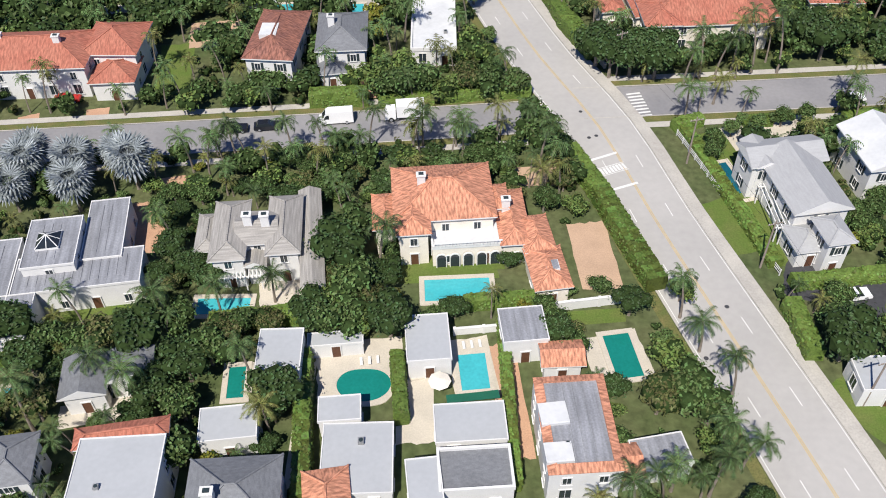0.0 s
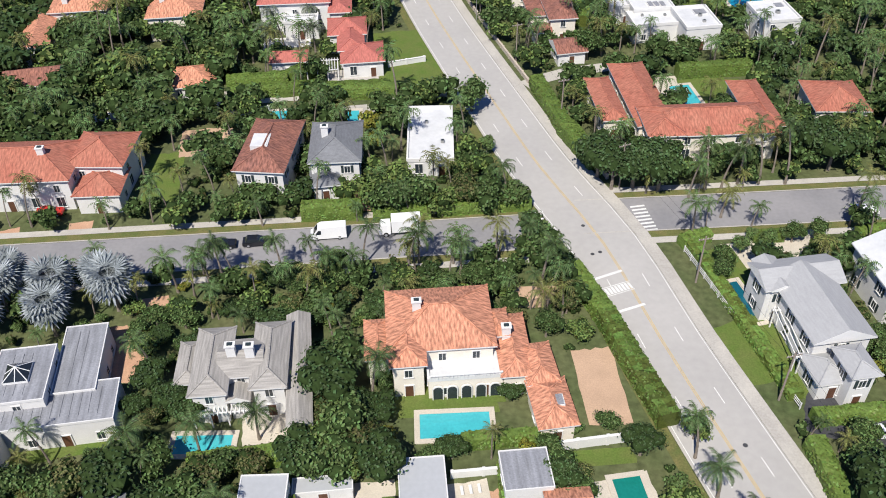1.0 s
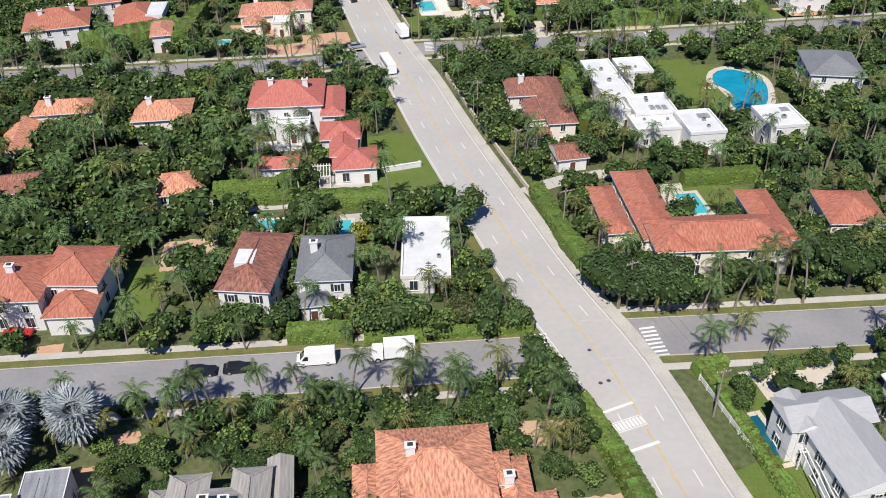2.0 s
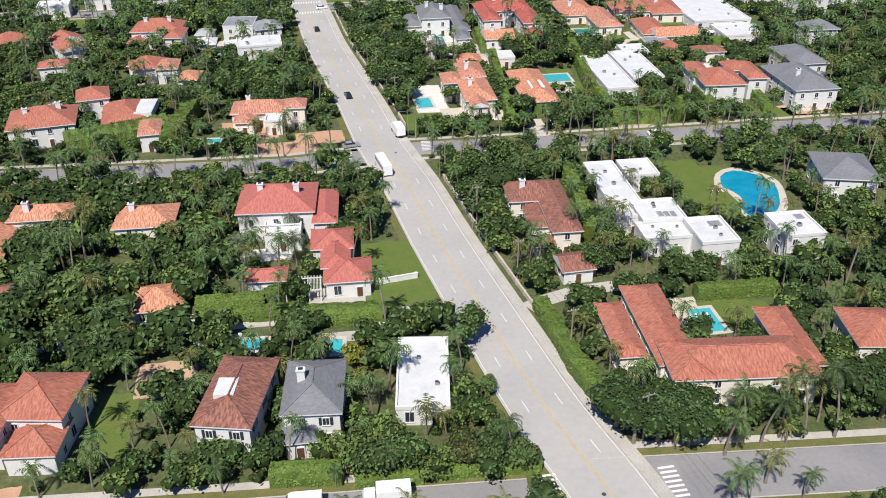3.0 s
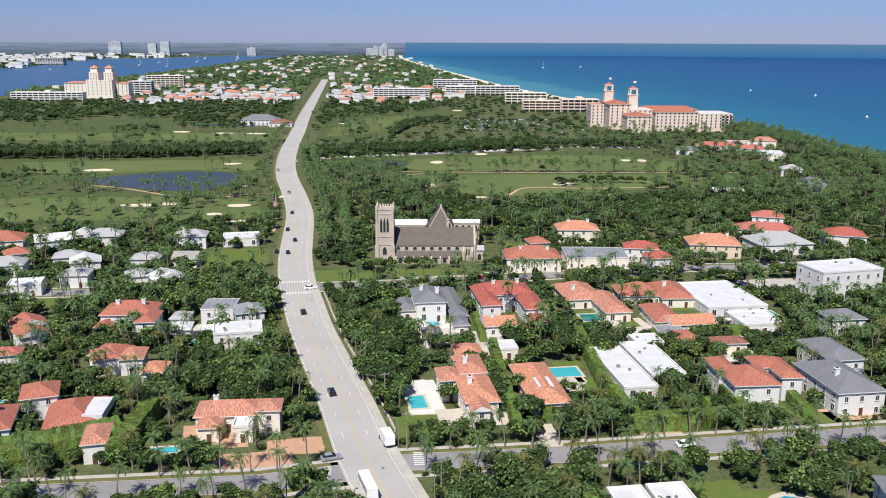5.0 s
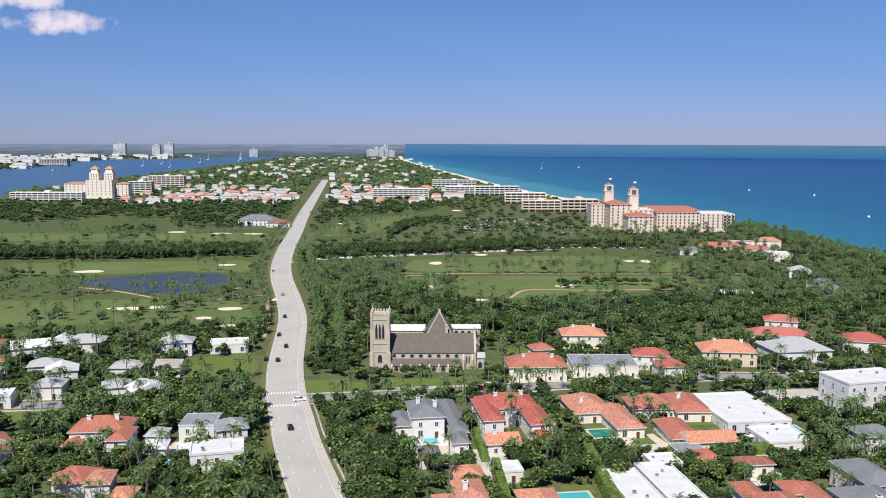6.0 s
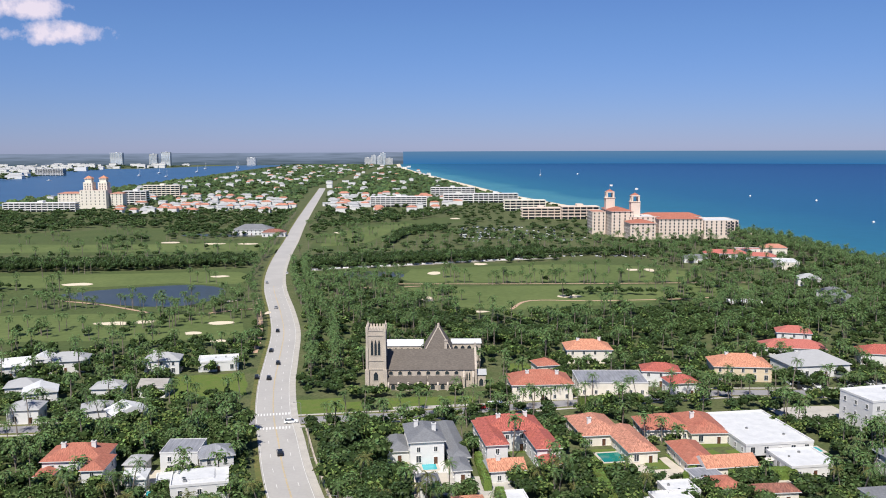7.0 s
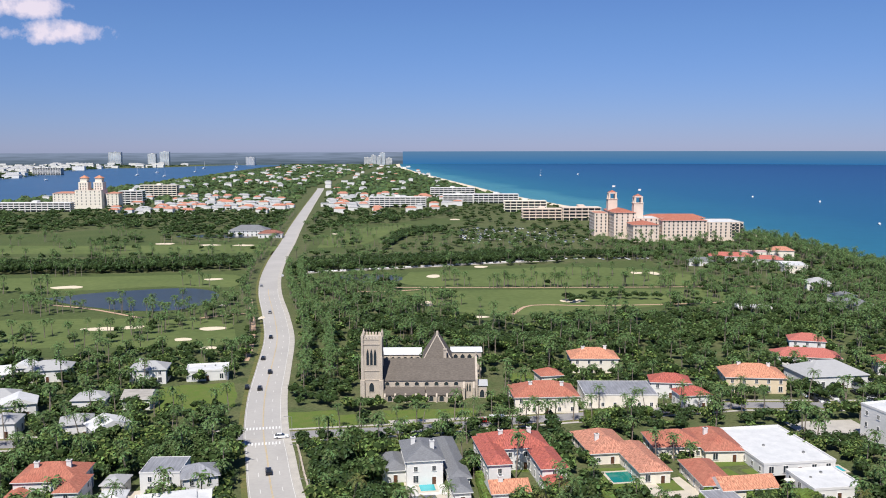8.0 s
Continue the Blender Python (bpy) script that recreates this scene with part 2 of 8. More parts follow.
def sea_material():
    m = mat("sea_water", (0.012, 0.10, 0.20), 0.38, 0.10, 0.003, 0.05, 0.12, spec=0.22)
    n, l = m.node_tree.nodes, m.node_tree.links
    bs = n["Principled BSDF"]
    p = n.new("ShaderNodeSeparateXYZ")
    l.new(n.new("ShaderNodeNewGeometry").outputs["Position"], p.inputs[0])

    def op(kind, a, b):
        k = n.new("ShaderNodeMath")
        k.operation = kind
        for i, v in enumerate((a, b)):
            if isinstance(v, (int, float)):
                k.inputs[i].default_value = v
            else:
                l.new(v, k.inputs[i])
        return k.outputs[0]

    # metres off the shore: shallows over sand are turquoise, deep water is blue
    off = op("ADD", op("SUBTRACT", p.outputs[0], 335), op("MULTIPLY", op("MAXIMUM", op("SUBTRACT", p.outputs[1], 1000), 0), 0.16))
    wob = n.new("ShaderNodeTexNoise")
    wob.inputs["Scale"].default_value = 0.004
    l.new(n.new("ShaderNodeNewGeometry").outputs["Position"], wob.inputs["Vector"])
    off = op("ADD", off, op("MULTIPLY", op("SUBTRACT", wob.outputs[0], 0.5), 160))
    ramp = n.new("ShaderNodeValToRGB")
    e = ramp.color_ramp.elements
    e[0].position, e[0].color = 0.0, (0.05, 0.20, 0.24, 1)
    e[1].position, e[1].color = 1.0, (0.007, 0.050, 0.150, 1)
    for pos, c in ((0.03, (0.016, 0.125, 0.19, 1)), (0.16, (0.009, 0.088, 0.175, 1)), (0.45, (0.008, 0.066, 0.165, 1))):
        k = e.new(pos)
        k.color = c
    l.new(op("DIVIDE", off, 1600), ramp.inputs[0])
    old = bs.inputs["Base Color"].links[0].from_node
    l.new(ramp.outputs[0], old.inputs[0])
    return m


SEA = sea_material()

# ---- builders ----


def mesh(name, verts, faces, mats, fmat=None, uvs=None, smooth=False):
    me = bpy.data.meshes.new(name)
    me.from_pydata([tuple(v) for v in verts], [], faces)
    for m in mats if isinstance(mats, (list, tuple)) else [mats]:
        me.materials.append(m)
    if fmat is not None:
        me.polygons.foreach_set("material_index", np.asarray(fmat, np.int32))
    if uvs is not None:
        lay = me.uv_layers.new(name="uv")
        lay.data.foreach_set("uv", np.asarray(uvs, np.float32).ravel())
    if smooth:
        me.polygons.foreach_set("use_smooth", np.ones(len(me.polygons), bool))
    me.update()
    return me


def put(name, me, m=None, parent=None, label=""):
    ob = new(name, me)
    if m is not None:
        ob.matrix_world = m
    if parent is not None:
        ob.parent = parent
        ob.matrix_basis = parent.matrix_world.inverted() @ (m or Matrix())
    if label:
        tagged(ob, label)
    return ob


def empty(name, m, label, category, group="", kind=""):
    ob = new(name)
    ob.empty_display_size = 0.5
    ob.matrix_world = m
    return tagged(ob, label, category, group, kind)


class Geo:
    """Gathers faces for one mesh."""

    def __init__(self):
        self.v, self.f, self.m, self.uv = [], [], [], []

    def face(self, pts, mi=0, uv=None):
        k = len(self.v)
        self.v += [tuple(p) for p in pts]
        self.f.append(tuple(range(k, k + len(pts))))
        self.m.append(mi)
        if uv is None:  # metres along the first edge and across it
            a = Vector(pts[1]) - Vector(pts[0])
            a = a.normalized() if a.length > 1e-6 else Vector((1, 0, 0))
            nrm = Vector((0, 0, 0))
            for i in range(1, len(pts) - 1):
                nrm += (Vector(pts[i]) - Vector(pts[0])).cross(Vector(pts[i + 1]) - Vector(pts[0]))
            b = nrm.normalized().cross(a) if nrm.length > 1e-9 else Vector((0, 1, 0))
            uv = [((Vector(p) - Vector(pts[0])).dot(a) + pts[0][0], (Vector(p) - Vector(pts[0])).dot(b) + pts[0][1]) for p in pts]
        self.uv += uv

    def box(self, x0, x1, y0, y1, z0, z1, mi=0, bottom=False):
        p = [(x0, y0, z0), (x1, y0, z0), (x1, y1, z0), (x0, y1, z0), (x0, y0, z1), (x1, y0, z1), (x1, y1, z1), (x0, y1, z1)]
        for q in ((0, 1, 5, 4), (1, 2, 6, 5), (2, 3, 7, 6), (3, 0, 4, 7), (4, 5, 6, 7)) + (((3, 2, 1, 0),) if bottom else ()):
            self.face([p[i] for i in q], mi)

    def tube(self, a, b, r0, r1, n=8, mi=0, cap=True):
        a, b = Vector(a), Vector(b)
        d = (b - a).normalized()
        s = d.orthogonal().normalized()
        t = d.cross(s)
        ring = [s * math.cos(2 * math.pi * i / n) + t * math.sin(2 * math.pi * i / n) for i in range(n)]
        for i in range(n):
            j = (i + 1) % n
            self.face([a + ring[i] * r0, a + ring[j] * r0, b + ring[j] * r1, b + ring[i] * r1], mi)
        if cap:
            self.face([b + k * r1 for k in ring], mi)

    def done(self, name, mats, smooth=False, weld=True):
        if weld and len(self.v) < 4000:
            seen, at = {}, []
            for v in self.v:
                at.append(seen.setdefault(tuple(round(c, 4) for c in v), len(seen)))
            f = [tuple(at[i] for i in q) for q in self.f]
            if all(len(set(q)) == len(q) for q in f):
                return mesh(name, list(seen), f, mats, self.m, self.uv, smooth)
        return mesh(name, self.v, self.f, mats, self.m, self.uv, smooth)


# where things stand, so that no plant grows through them: 1 m cells
GX0, GY0, GW, GH = -420, 30, 820, 820
TAKEN = np.zeros((GW, GH), bool)


def claim(x, y, w, d, rot=0.0, pad=0.0):
    """Marks a turned rectangle of the plan as taken."""
    c, s = math.cos(radians(rot)), math.sin(radians(rot))
    r = math.hypot(w, d) / 2 + pad + 1
    i0, i1 = max(0, int(x - r - GX0)), min(GW, int(x + r - GX0) + 1)
    j0, j1 = max(0, int(y - r - GY0)), min(GH, int(y + r - GY0) + 1)
    if i0 >= i1 or j0 >= j1:
        return
    gx, gy = np.meshgrid(np.arange(i0, i1) + GX0 + 0.5 - x, np.arange(j0, j1) + GY0 + 0.5 - y, indexing="ij")
    u, v = gx * c + gy * s, -gx * s + gy * c
    TAKEN[i0:i1, j0:j1] |= (abs(u) < w / 2 + pad) & (abs(v) < d / 2 + pad)


def is_free(x, y):
    i, j = int(x - GX0), int(y - GY0)
    return not (0 <= i < GW and 0 <= j < GH) or not TAKEN[i, j]


# ---- ground, water and roads ----
g = Geo()
E_ = 4900
N_ = 28
for i in range(N_):
    for j in range(N_):
        xs = (-E_ + 2 * E_ * i / N_, -E_ + 2 * E_ * (i + 1) / N_)
        ys = (-E_ + 2 * E_ * j / N_, -E_ + 2 * E_ * (j + 1) / N_)
        g.face([(xs[0], ys[0], 0), (xs[1], ys[0], 0), (xs[1], ys[1], 0), (xs[0], ys[1], 0)])
tagged(put("ground", g.done("ground", GROUND)), "dark green undergrowth between gardens", "ground", kind="structure")


def sheet(name, pts, z, material, label, category):
    g = Geo()
    g.face([(x, y, z) for x, y in pts])
    return tagged(put(name, g.done(name, material)), label, category, kind="structure")


SHORE = [(470, -4900), (430, -200), (400, 300), (362, 600), (352, 800), (338, 1000), (300, 1180), (215, 1420), (130, 1820), (66, 2300), (-60, 3200), (-170, 4200), (-205, 4890)]
sheet("water", SHORE + [(4890, 4890), (4890, -4900)], 0.35, SEA, "blue-green ocean with turquoise shallows", "sea")
g = Geo()
for (ax, ay), (bx, by) in zip(SHORE[:-1], SHORE[1:]):
    w = 16
    g.face([(ax - w, ay, 0.42), (ax + 4, ay, 0.42), (bx + 4, by, 0.42), (bx - w, by, 0.42)])
tagged(put("beach", g.done("beach", SAND)), "narrow pale sand beach along the ocean", "beach", kind="structure")
sheet("water", [(-690, 1250), (-700, 1500), (-735, 1800), (-733, 2200), (-745, 2600), (-783, 3365), (-800, 4200), (-760, 4800), (-1000, 4790), (-1150, 4500), (-1300, 4050), (-1549, 3970), (-1447, 3448), (-1332, 2787), (-1285, 2565), (-1500, 1250)],
      0.3, LAGOON, "slate-blue lagoon between island and mainland", "lagoon")

# the far edge of sea and mainland, past all that shifts, with haze painted in
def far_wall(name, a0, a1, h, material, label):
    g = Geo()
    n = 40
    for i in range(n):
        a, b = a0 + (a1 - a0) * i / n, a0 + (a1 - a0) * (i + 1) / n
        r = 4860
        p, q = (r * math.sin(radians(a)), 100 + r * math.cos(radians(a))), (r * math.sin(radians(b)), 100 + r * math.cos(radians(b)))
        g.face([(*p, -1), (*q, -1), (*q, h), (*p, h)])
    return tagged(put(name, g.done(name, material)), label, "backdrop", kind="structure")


# self-lit backdrop material, though no lamp is there
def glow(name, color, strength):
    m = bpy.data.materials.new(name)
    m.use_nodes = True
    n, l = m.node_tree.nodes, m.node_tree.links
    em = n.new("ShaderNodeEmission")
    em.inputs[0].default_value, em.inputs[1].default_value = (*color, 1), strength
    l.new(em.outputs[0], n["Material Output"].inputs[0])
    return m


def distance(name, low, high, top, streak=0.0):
    """Plain distance: one colour at the foot, a paler haze colour painted in at the horizon, with faint level streaks.
    """
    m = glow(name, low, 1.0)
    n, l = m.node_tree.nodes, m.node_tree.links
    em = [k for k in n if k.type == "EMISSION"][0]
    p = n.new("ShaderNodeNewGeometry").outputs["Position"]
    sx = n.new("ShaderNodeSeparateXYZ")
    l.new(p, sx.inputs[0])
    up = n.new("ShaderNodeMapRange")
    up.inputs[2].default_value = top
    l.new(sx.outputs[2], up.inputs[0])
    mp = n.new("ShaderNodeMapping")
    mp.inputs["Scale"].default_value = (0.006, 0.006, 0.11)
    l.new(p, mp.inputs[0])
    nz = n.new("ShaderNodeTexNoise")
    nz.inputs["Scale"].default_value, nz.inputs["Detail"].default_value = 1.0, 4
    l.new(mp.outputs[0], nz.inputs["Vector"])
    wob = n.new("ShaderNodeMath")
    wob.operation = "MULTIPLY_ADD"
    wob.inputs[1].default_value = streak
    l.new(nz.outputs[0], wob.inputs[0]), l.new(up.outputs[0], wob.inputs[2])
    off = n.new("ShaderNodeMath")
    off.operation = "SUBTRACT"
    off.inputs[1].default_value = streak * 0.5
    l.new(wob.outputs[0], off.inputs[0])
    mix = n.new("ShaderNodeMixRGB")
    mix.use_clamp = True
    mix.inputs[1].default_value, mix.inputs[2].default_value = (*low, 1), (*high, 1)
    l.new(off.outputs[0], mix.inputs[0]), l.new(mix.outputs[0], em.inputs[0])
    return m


far_wall("backdrop", -2.2, 75, 68, distance("hazy_far_sea", (0.026, 0.118, 0.27), (0.075, 0.155, 0.265), 68, 0.25), "far open sea fading into painted haze at the horizon")
far_wall("backdrop", -75, -2.2, 64, distance("hazy_far_land", (0.062, 0.088, 0.115), (0.165, 0.205, 0.29), 64, 1.6), "far wooded mainland with painted haze up to the horizon")


def ribbon(name, pts, width, z, material, label, category, side=0.0, kind="structure"):
    """A strip along a line of the plan; side: metres to the right of it."""
    g = Geo()
    p = [Vector((x, y, 0)) for x, y in pts]
    edge = []
    for i, c in enumerate(p):
        d = (p[min(i + 1, len(p) - 1)] - p[max(i - 1, 0)]).normalized()
        r = Vector((d.y, -d.x, 0))
        edge.append((c + r * (side - width / 2), c + r * (side + width / 2)))
    for (a, b), (c, d) in zip(edge[:-1], edge[1:]):
        g.face([(*b.xy, z), (*d.xy, z), (*c.xy, z), (*a.xy, z)])
    return tagged(put(name, g.done(name, material)), label, category, kind=kind)


def smooth_line(pts, step=6.0):
    """A rounded line through the points of a plan."""
    p = np.array(pts, float)
    p = np.vstack([2 * p[0] - p[1], p, 2 * p[-1] - p[-2]])
    out = []
    for i in range(1, len(p) - 2):
        n = max(2, int(np.linalg.norm(p[i + 1] - p[i]) / step))
        for k in range(n):
            t = k / n
            a, b, c, d = p[i - 1], p[i], p[i + 1], p[i + 2]
            out.append(0.5 * (2 * b + (c - a) * t + (2 * a - 5 * b + 4 * c - d) * t * t + (3 * b - a - 3 * c + d) * t ** 3))
    out.append(p[-2])
    return [tuple(q) for q in out]


def along(pts, step, side=0.0, start=0.0):
    """Places every so many metres along a line, with the heading in degrees from +y to the left."""
    out, run = [], -start
    for (ax, ay), (bx, by) in zip(pts[:-1], pts[1:]):
        d = math.hypot(bx - ax, by - ay)
        while run <= d:
            if run >= 0:
                u, v = (bx - ax) / d, (by - ay) / d
                out.append((ax + u * run + v * side, ay + v * run - u * side, math.degrees(math.atan2(-u, v))))
            run += step
        run -= d
    return out


MAIN = smooth_line([(62, -10), (54, 30), (44.5, 68), (36.6, 95.4), (30.9, 115.5), (25.2, 138), (16.4, 160), (9.6, 180.5), (-1.6, 216), (-9.8, 244.5), (-17.5, 267), (-26.3, 299), (-42.6, 354),
                    (-51, 388), (-57, 413), (-64, 452), (-69.5, 494), (-77, 548), (-89, 605), (-106, 678), (-119, 750), (-131.6, 846), (-145, 974), (-165.7, 1157), (-195, 1441), (-250, 1990), (-262, 2100)])


def main_x(y):
    for (ax, ay), (bx, by) in zip(MAIN[:-1], MAIN[1:]):
        if ay <= y <= by:
            return ax + (bx - ax) * (y - ay) / (by - ay)
    return -260


def clear_of_road(x, y, r):
    return abs(x - main_x(y)) > 9 + r


ROADS = [
    ([(-300, 118), (-120, 130), (-27, 137.5), (12, 141)], 9.0), ([(22, 145), (45, 146.5), (110, 151), (330, 168)], 9.0),
    ([(-330, 232), (-107, 248.5), (-40, 255), (-16, 261)], 7.5), ([(-14, 264), (32, 269), (121, 281.5), (345, 310)], 7.5),
    ([(-250, 388), (-85, 403), (-56, 406)], 7.0), ([(-54, 405), (-13, 411), (44, 424), (107, 437), (158, 436), (345, 450)], 7.0),
]
for pts, w in ROADS:
    ribbon("road", pts, w, 0.06, ASPHALT, "grey asphalt residential street", "road")
    for (ax, ay), (bx, by) in zip(pts[:-1], pts[1:]):
        claim((ax + bx) / 2, (ay + by) / 2, math.hypot(bx - ax, by - ay), w + 5, math.degrees(math.atan2(by - ay, bx - ax)), 0.3)
    for s in (-1, 1):
        ribbon("verge", pts, 1.7, 0.05, VERGE, "strip of sunburnt grass beside a street", "verge", s * (w / 2 + 1.0))
        ribbon("pavement", pts, 1.5, 0.09, CONCRETE, "pale concrete pavement beside a street", "pavement", s * (w / 2 + 2.6))
        ribbon("kerb", pts, 0.25, 0.13, CONCRETE, "pale concrete kerb", "kerb", s * (w / 2 + 0.1))
ribbon("road", MAIN, 12.2, 0.10, ASPHALT_MAIN, "wide sun-bleached four-lane avenue", "road")
ribbon("pavement", MAIN, 2.0, 0.16, CONCRETE, "pale concrete pavement along the avenue", "pavement", 7.3)
ribbon("kerb", MAIN, 0.25, 0.2, CONCRETE, "pale concrete kerb along the avenue", "kerb", 6.2)
ribbon("kerb", [p for p in MAIN if p[1] > 30], 0.25, 0.2, CONCRETE, "pale concrete kerb along the avenue", "kerb", -6.2)
ribbon("verge", MAIN, 1.6, 0.05, VERGE, "strip of sunburnt grass along the avenue", "verge", -7.2)
for (ax, ay), (bx, by) in zip(MAIN[:-1], MAIN[1:]):
    claim((ax + bx) / 2, (ay + by) / 2, math.hypot(bx - ax, by - ay) + 1, 17.5, math.degrees(math.atan2(by - ay, bx - ax)), 0.3)
NEAR = [p for p in MAIN if p[1] < 700]
for s in (-0.13, 0.13):
    ribbon("road_marking", NEAR, 0.13, 0.125, YELLOW, "yellow centre line worn by traffic", "road marking", s)
for s in (-5.8, 5.8):
    ribbon("road_marking", NEAR, 0.12, 0.125, LINE, "white edge line", "road marking", s)
dash = Geo()
dash.face([(-0.07, -1.5, 0), (0.07, -1.5, 0), (0.07, 1.5, 0), (-0.07, 1.5, 0)])
dash = dash.done("road_marking", LINE)
for s in (-2.95, 2.95):
    for x, y, h in along(NEAR, 12.2, s, 4.0):
        if not (134 < y < 152 or 256 < y < 270):
            tagged(put("road_marking", dash, pose(x, y, 0.125, 0, 0, h)), "white lane dash", "road marking", "lane dashes", "structure")

g = Geo()
g.tube((0, 0, 0), (0, 0, 0.012), 0.34, 0.33, 14)
COVER = g.done("manhole_cover", ASPHALT_DARK)
for x, y in ((22.4, 142.5), (23.1, 135.1), (24.4, 135.6), (2.8, 190.1), (35.0, 102.5), (33.5, 88.0), (-18.0, 253.0), (-13.0, 262.0), (38.2, 97.0)):
    tagged(put("manhole_cover", COVER, pose(x, y, 0.125)), "dark round iron manhole cover in asphalt", "manhole cover", "manhole covers")
for pts in ([(-75, 178), (-48, 183), (-29, 187.5), (2.5, 189.8)], [(15.5, 190), (24, 195), (40, 199)]):
    ribbon("lane", smooth_line(pts, 4), 3.6, 0.055, CONCRETE, "narrow pale concrete service lane", "lane")
    for (ax, ay), (bx, by) in zip(pts[:-1], pts[1:]):
        claim((ax + bx) / 2, (ay + by) / 2, math.hypot(bx - ax, by - ay) + 1, 4.0, math.degrees(math.atan2(by - ay, bx - ax)), 1.0)


def bars(x, y, h, n, width, length, gap):
    """Bars beside one another across a road: zebra crossings, and strokes for road lettering."""
    g = Geo()
    g.face([(-width / 2, -length / 2, 0), (width / 2, -length / 2, 0), (width / 2, length / 2, 0), (-width / 2, length / 2, 0)])
    me = g.done("road_marking", LINE)
    for i in range(n):
        tagged(put("road_marking", me, pose(x, y, 0.128, 0, 0, h) @ pose((i - (n - 1) / 2) * gap, 0, 0)), "white bar of a zebra crossing or of road lettering", "road marking", "zebra crossing bars", "structure")


bars(15.4, 142.5, 100, 9, 0.45, 2.4, 0.95)
bars(33.0, 144.5, 100, 8, 0.45, 2.6, 0.95)
bars(-25.5, 259.5, 95, 7, 0.45, 2.4, 0.95)
bars(-5.2, 266.5, 95, 7, 0.45, 2.4, 0.95)
bars(-54.8, 398, 10, 12, 0.5, 2.6, 1.05)
bars(-57.5, 413, 10, 12, 0.5, 2.6, 1.05)
# nine dense bars and two thin lines stand in for framed road lettering
bars(25.9, 126.7, 22, 9, 0.42, 1.45, 0.58)
for x, y, h, w, d in ((24.9, 130.0, 24, 5.2, 0.5), (27.0, 122.3, 22, 5.8, 0.5), (25.6, 127.6, 22, 5.4, 0.14), (26.2, 125.8, 22, 5.4, 0.14)):
    g = Geo()
    g.face([(-w / 2, -d / 2, 0), (w / 2, -d / 2, 0), (w / 2, d / 2, 0), (-w / 2, d / 2, 0)])
    tagged(put("road_marking", g.done("road_marking", LINE), pose(x, y, 0.128, 0, 0, h)), "broad white stop bar or thin lettering frame line on asphalt", "road marking", kind="structure")


def patch(x, y, w, d, rot, material, name, label, z, take=True):
    """A piece of ground with an uneven edge."""
    n, pts = 24, []
    r = random.Random(int(x * 7 + y * 13))
    for i in range(n):
        a = 2 * math.pi * i / n
        c, s = math.cos(a), math.sin(a)
        k = 1 / max(abs(c), abs(s)) * r.uniform(0.93, 1.02)
        pts.append((c * k * w / 2, s * k * d / 2, 0))
    g = Geo()
    g.face(pts)
    tagged(put(name, g.done(name, material), pose(x, y, z, 0, 0, rot)), label, name, kind="structure")
    if take:
        claim(x, y, w, d, rot, 0.2)


patch(-1.0, 104.3, 15.2, 4.6, 5, LAWN, "lawn", "mown green garden lawn", 0.020)
patch(-50.0, 96.3, 14.9, 2.0, 14, LAWN, "lawn", "mown green garden lawn", 0.022)
patch(18.6, 95.2, 10.6, 2.6, 5, LAWN, "lawn", "mown green garden lawn", 0.024)
patch(49.0, 111.5, 14.5, 4.2, -74, LAWN, "lawn", "mown green garden lawn", 0.026)
patch(-52.6, 156.2, 6.1, 15.5, 8, LAWN, "lawn", "mown green garden lawn", 0.028)
patch(54.2, 100.5, 14.1, 7.7, -22, ASPHALT_DARK, "driveway", "dark asphalt drive", 0.030)
patch(20.8, 107.4, 6.1, 14.1, 5, SANDPAVE, "driveway", "sandy stone forecourt", 0.032)
patch(13.9, 125.2, 10.0, 4.9, -0, SANDPAVE, "driveway", "sandy stone forecourt", 0.034)
patch(-45.9, 112.1, 3.3, 8.4, 10, PAVER, "driveway", "terracotta paved drive", 0.036)
patch(7.3, 81.6, 3.8, 18.1, 6, PAVER, "driveway", "terracotta paved drive", 0.020)
patch(-12.3, 86.8, 11.6, 8.9, 7, DECK, "terrace", "pale coral-stone terrace", 0.022)
patch(-4.2, 80.5, 2.5, 9.8, 9, DECK, "terrace", "pale coral-stone terrace", 0.024)
patch(2.4, 86.9, 5.9, 9.6, 9, DECK, "terrace", "pale coral-stone terrace", 0.026)
patch(21.8, 88.1, 8.1, 8.5, 13, DECK, "terrace", "pale coral-stone terrace", 0.028)
patch(-28.0, 84.9, 4.0, 5.4, 0, DECK, "terrace", "pale coral-stone terrace", 0.030)
patch(-23.9, 99.9, 7.9, 7.4, 11, DECK, "terrace", "pale coral-stone terrace", 0.032)
patch(-45.6, 79.6, 9.0, 3.6, 11, DECK, "terrace", "pale coral-stone terrace", 0.034)
patch(-19.1, 78.1, 2.0, 19.1, 0, DECK, "terrace", "pale coral-stone terrace", 0.036)
patch(53.8, 81.8, 9.5, 10.6, -52, LAWN, "lawn", "mown green garden lawn", 0.020)
patch(53.3, 136.1, 16.5, 6.5, 13, DECK, "terrace", "pale coral-stone terrace", 0.022)
patch(-46.8, 124.2, 6.3, 2.3, 12, PAVER, "driveway", "terracotta paved drive", 0.024)
patch(-75.1, 139.9, 3.8, 5.6, 19, PAVER, "driveway", "terracotta paved drive", 0.026)
patch(-63.5, 141.9, 4.1, 5.2, 11, PAVER, "driveway", "terracotta paved drive", 0.028)
patch(-53.7, 158.0, 5.3, 15.0, 8, LAWN, "lawn", "mown green garden lawn", 0.030)
patch(-7.1, 196.3, 11.9, 8.6, 5, LAWN, "lawn", "mown green garden lawn", 0.032)
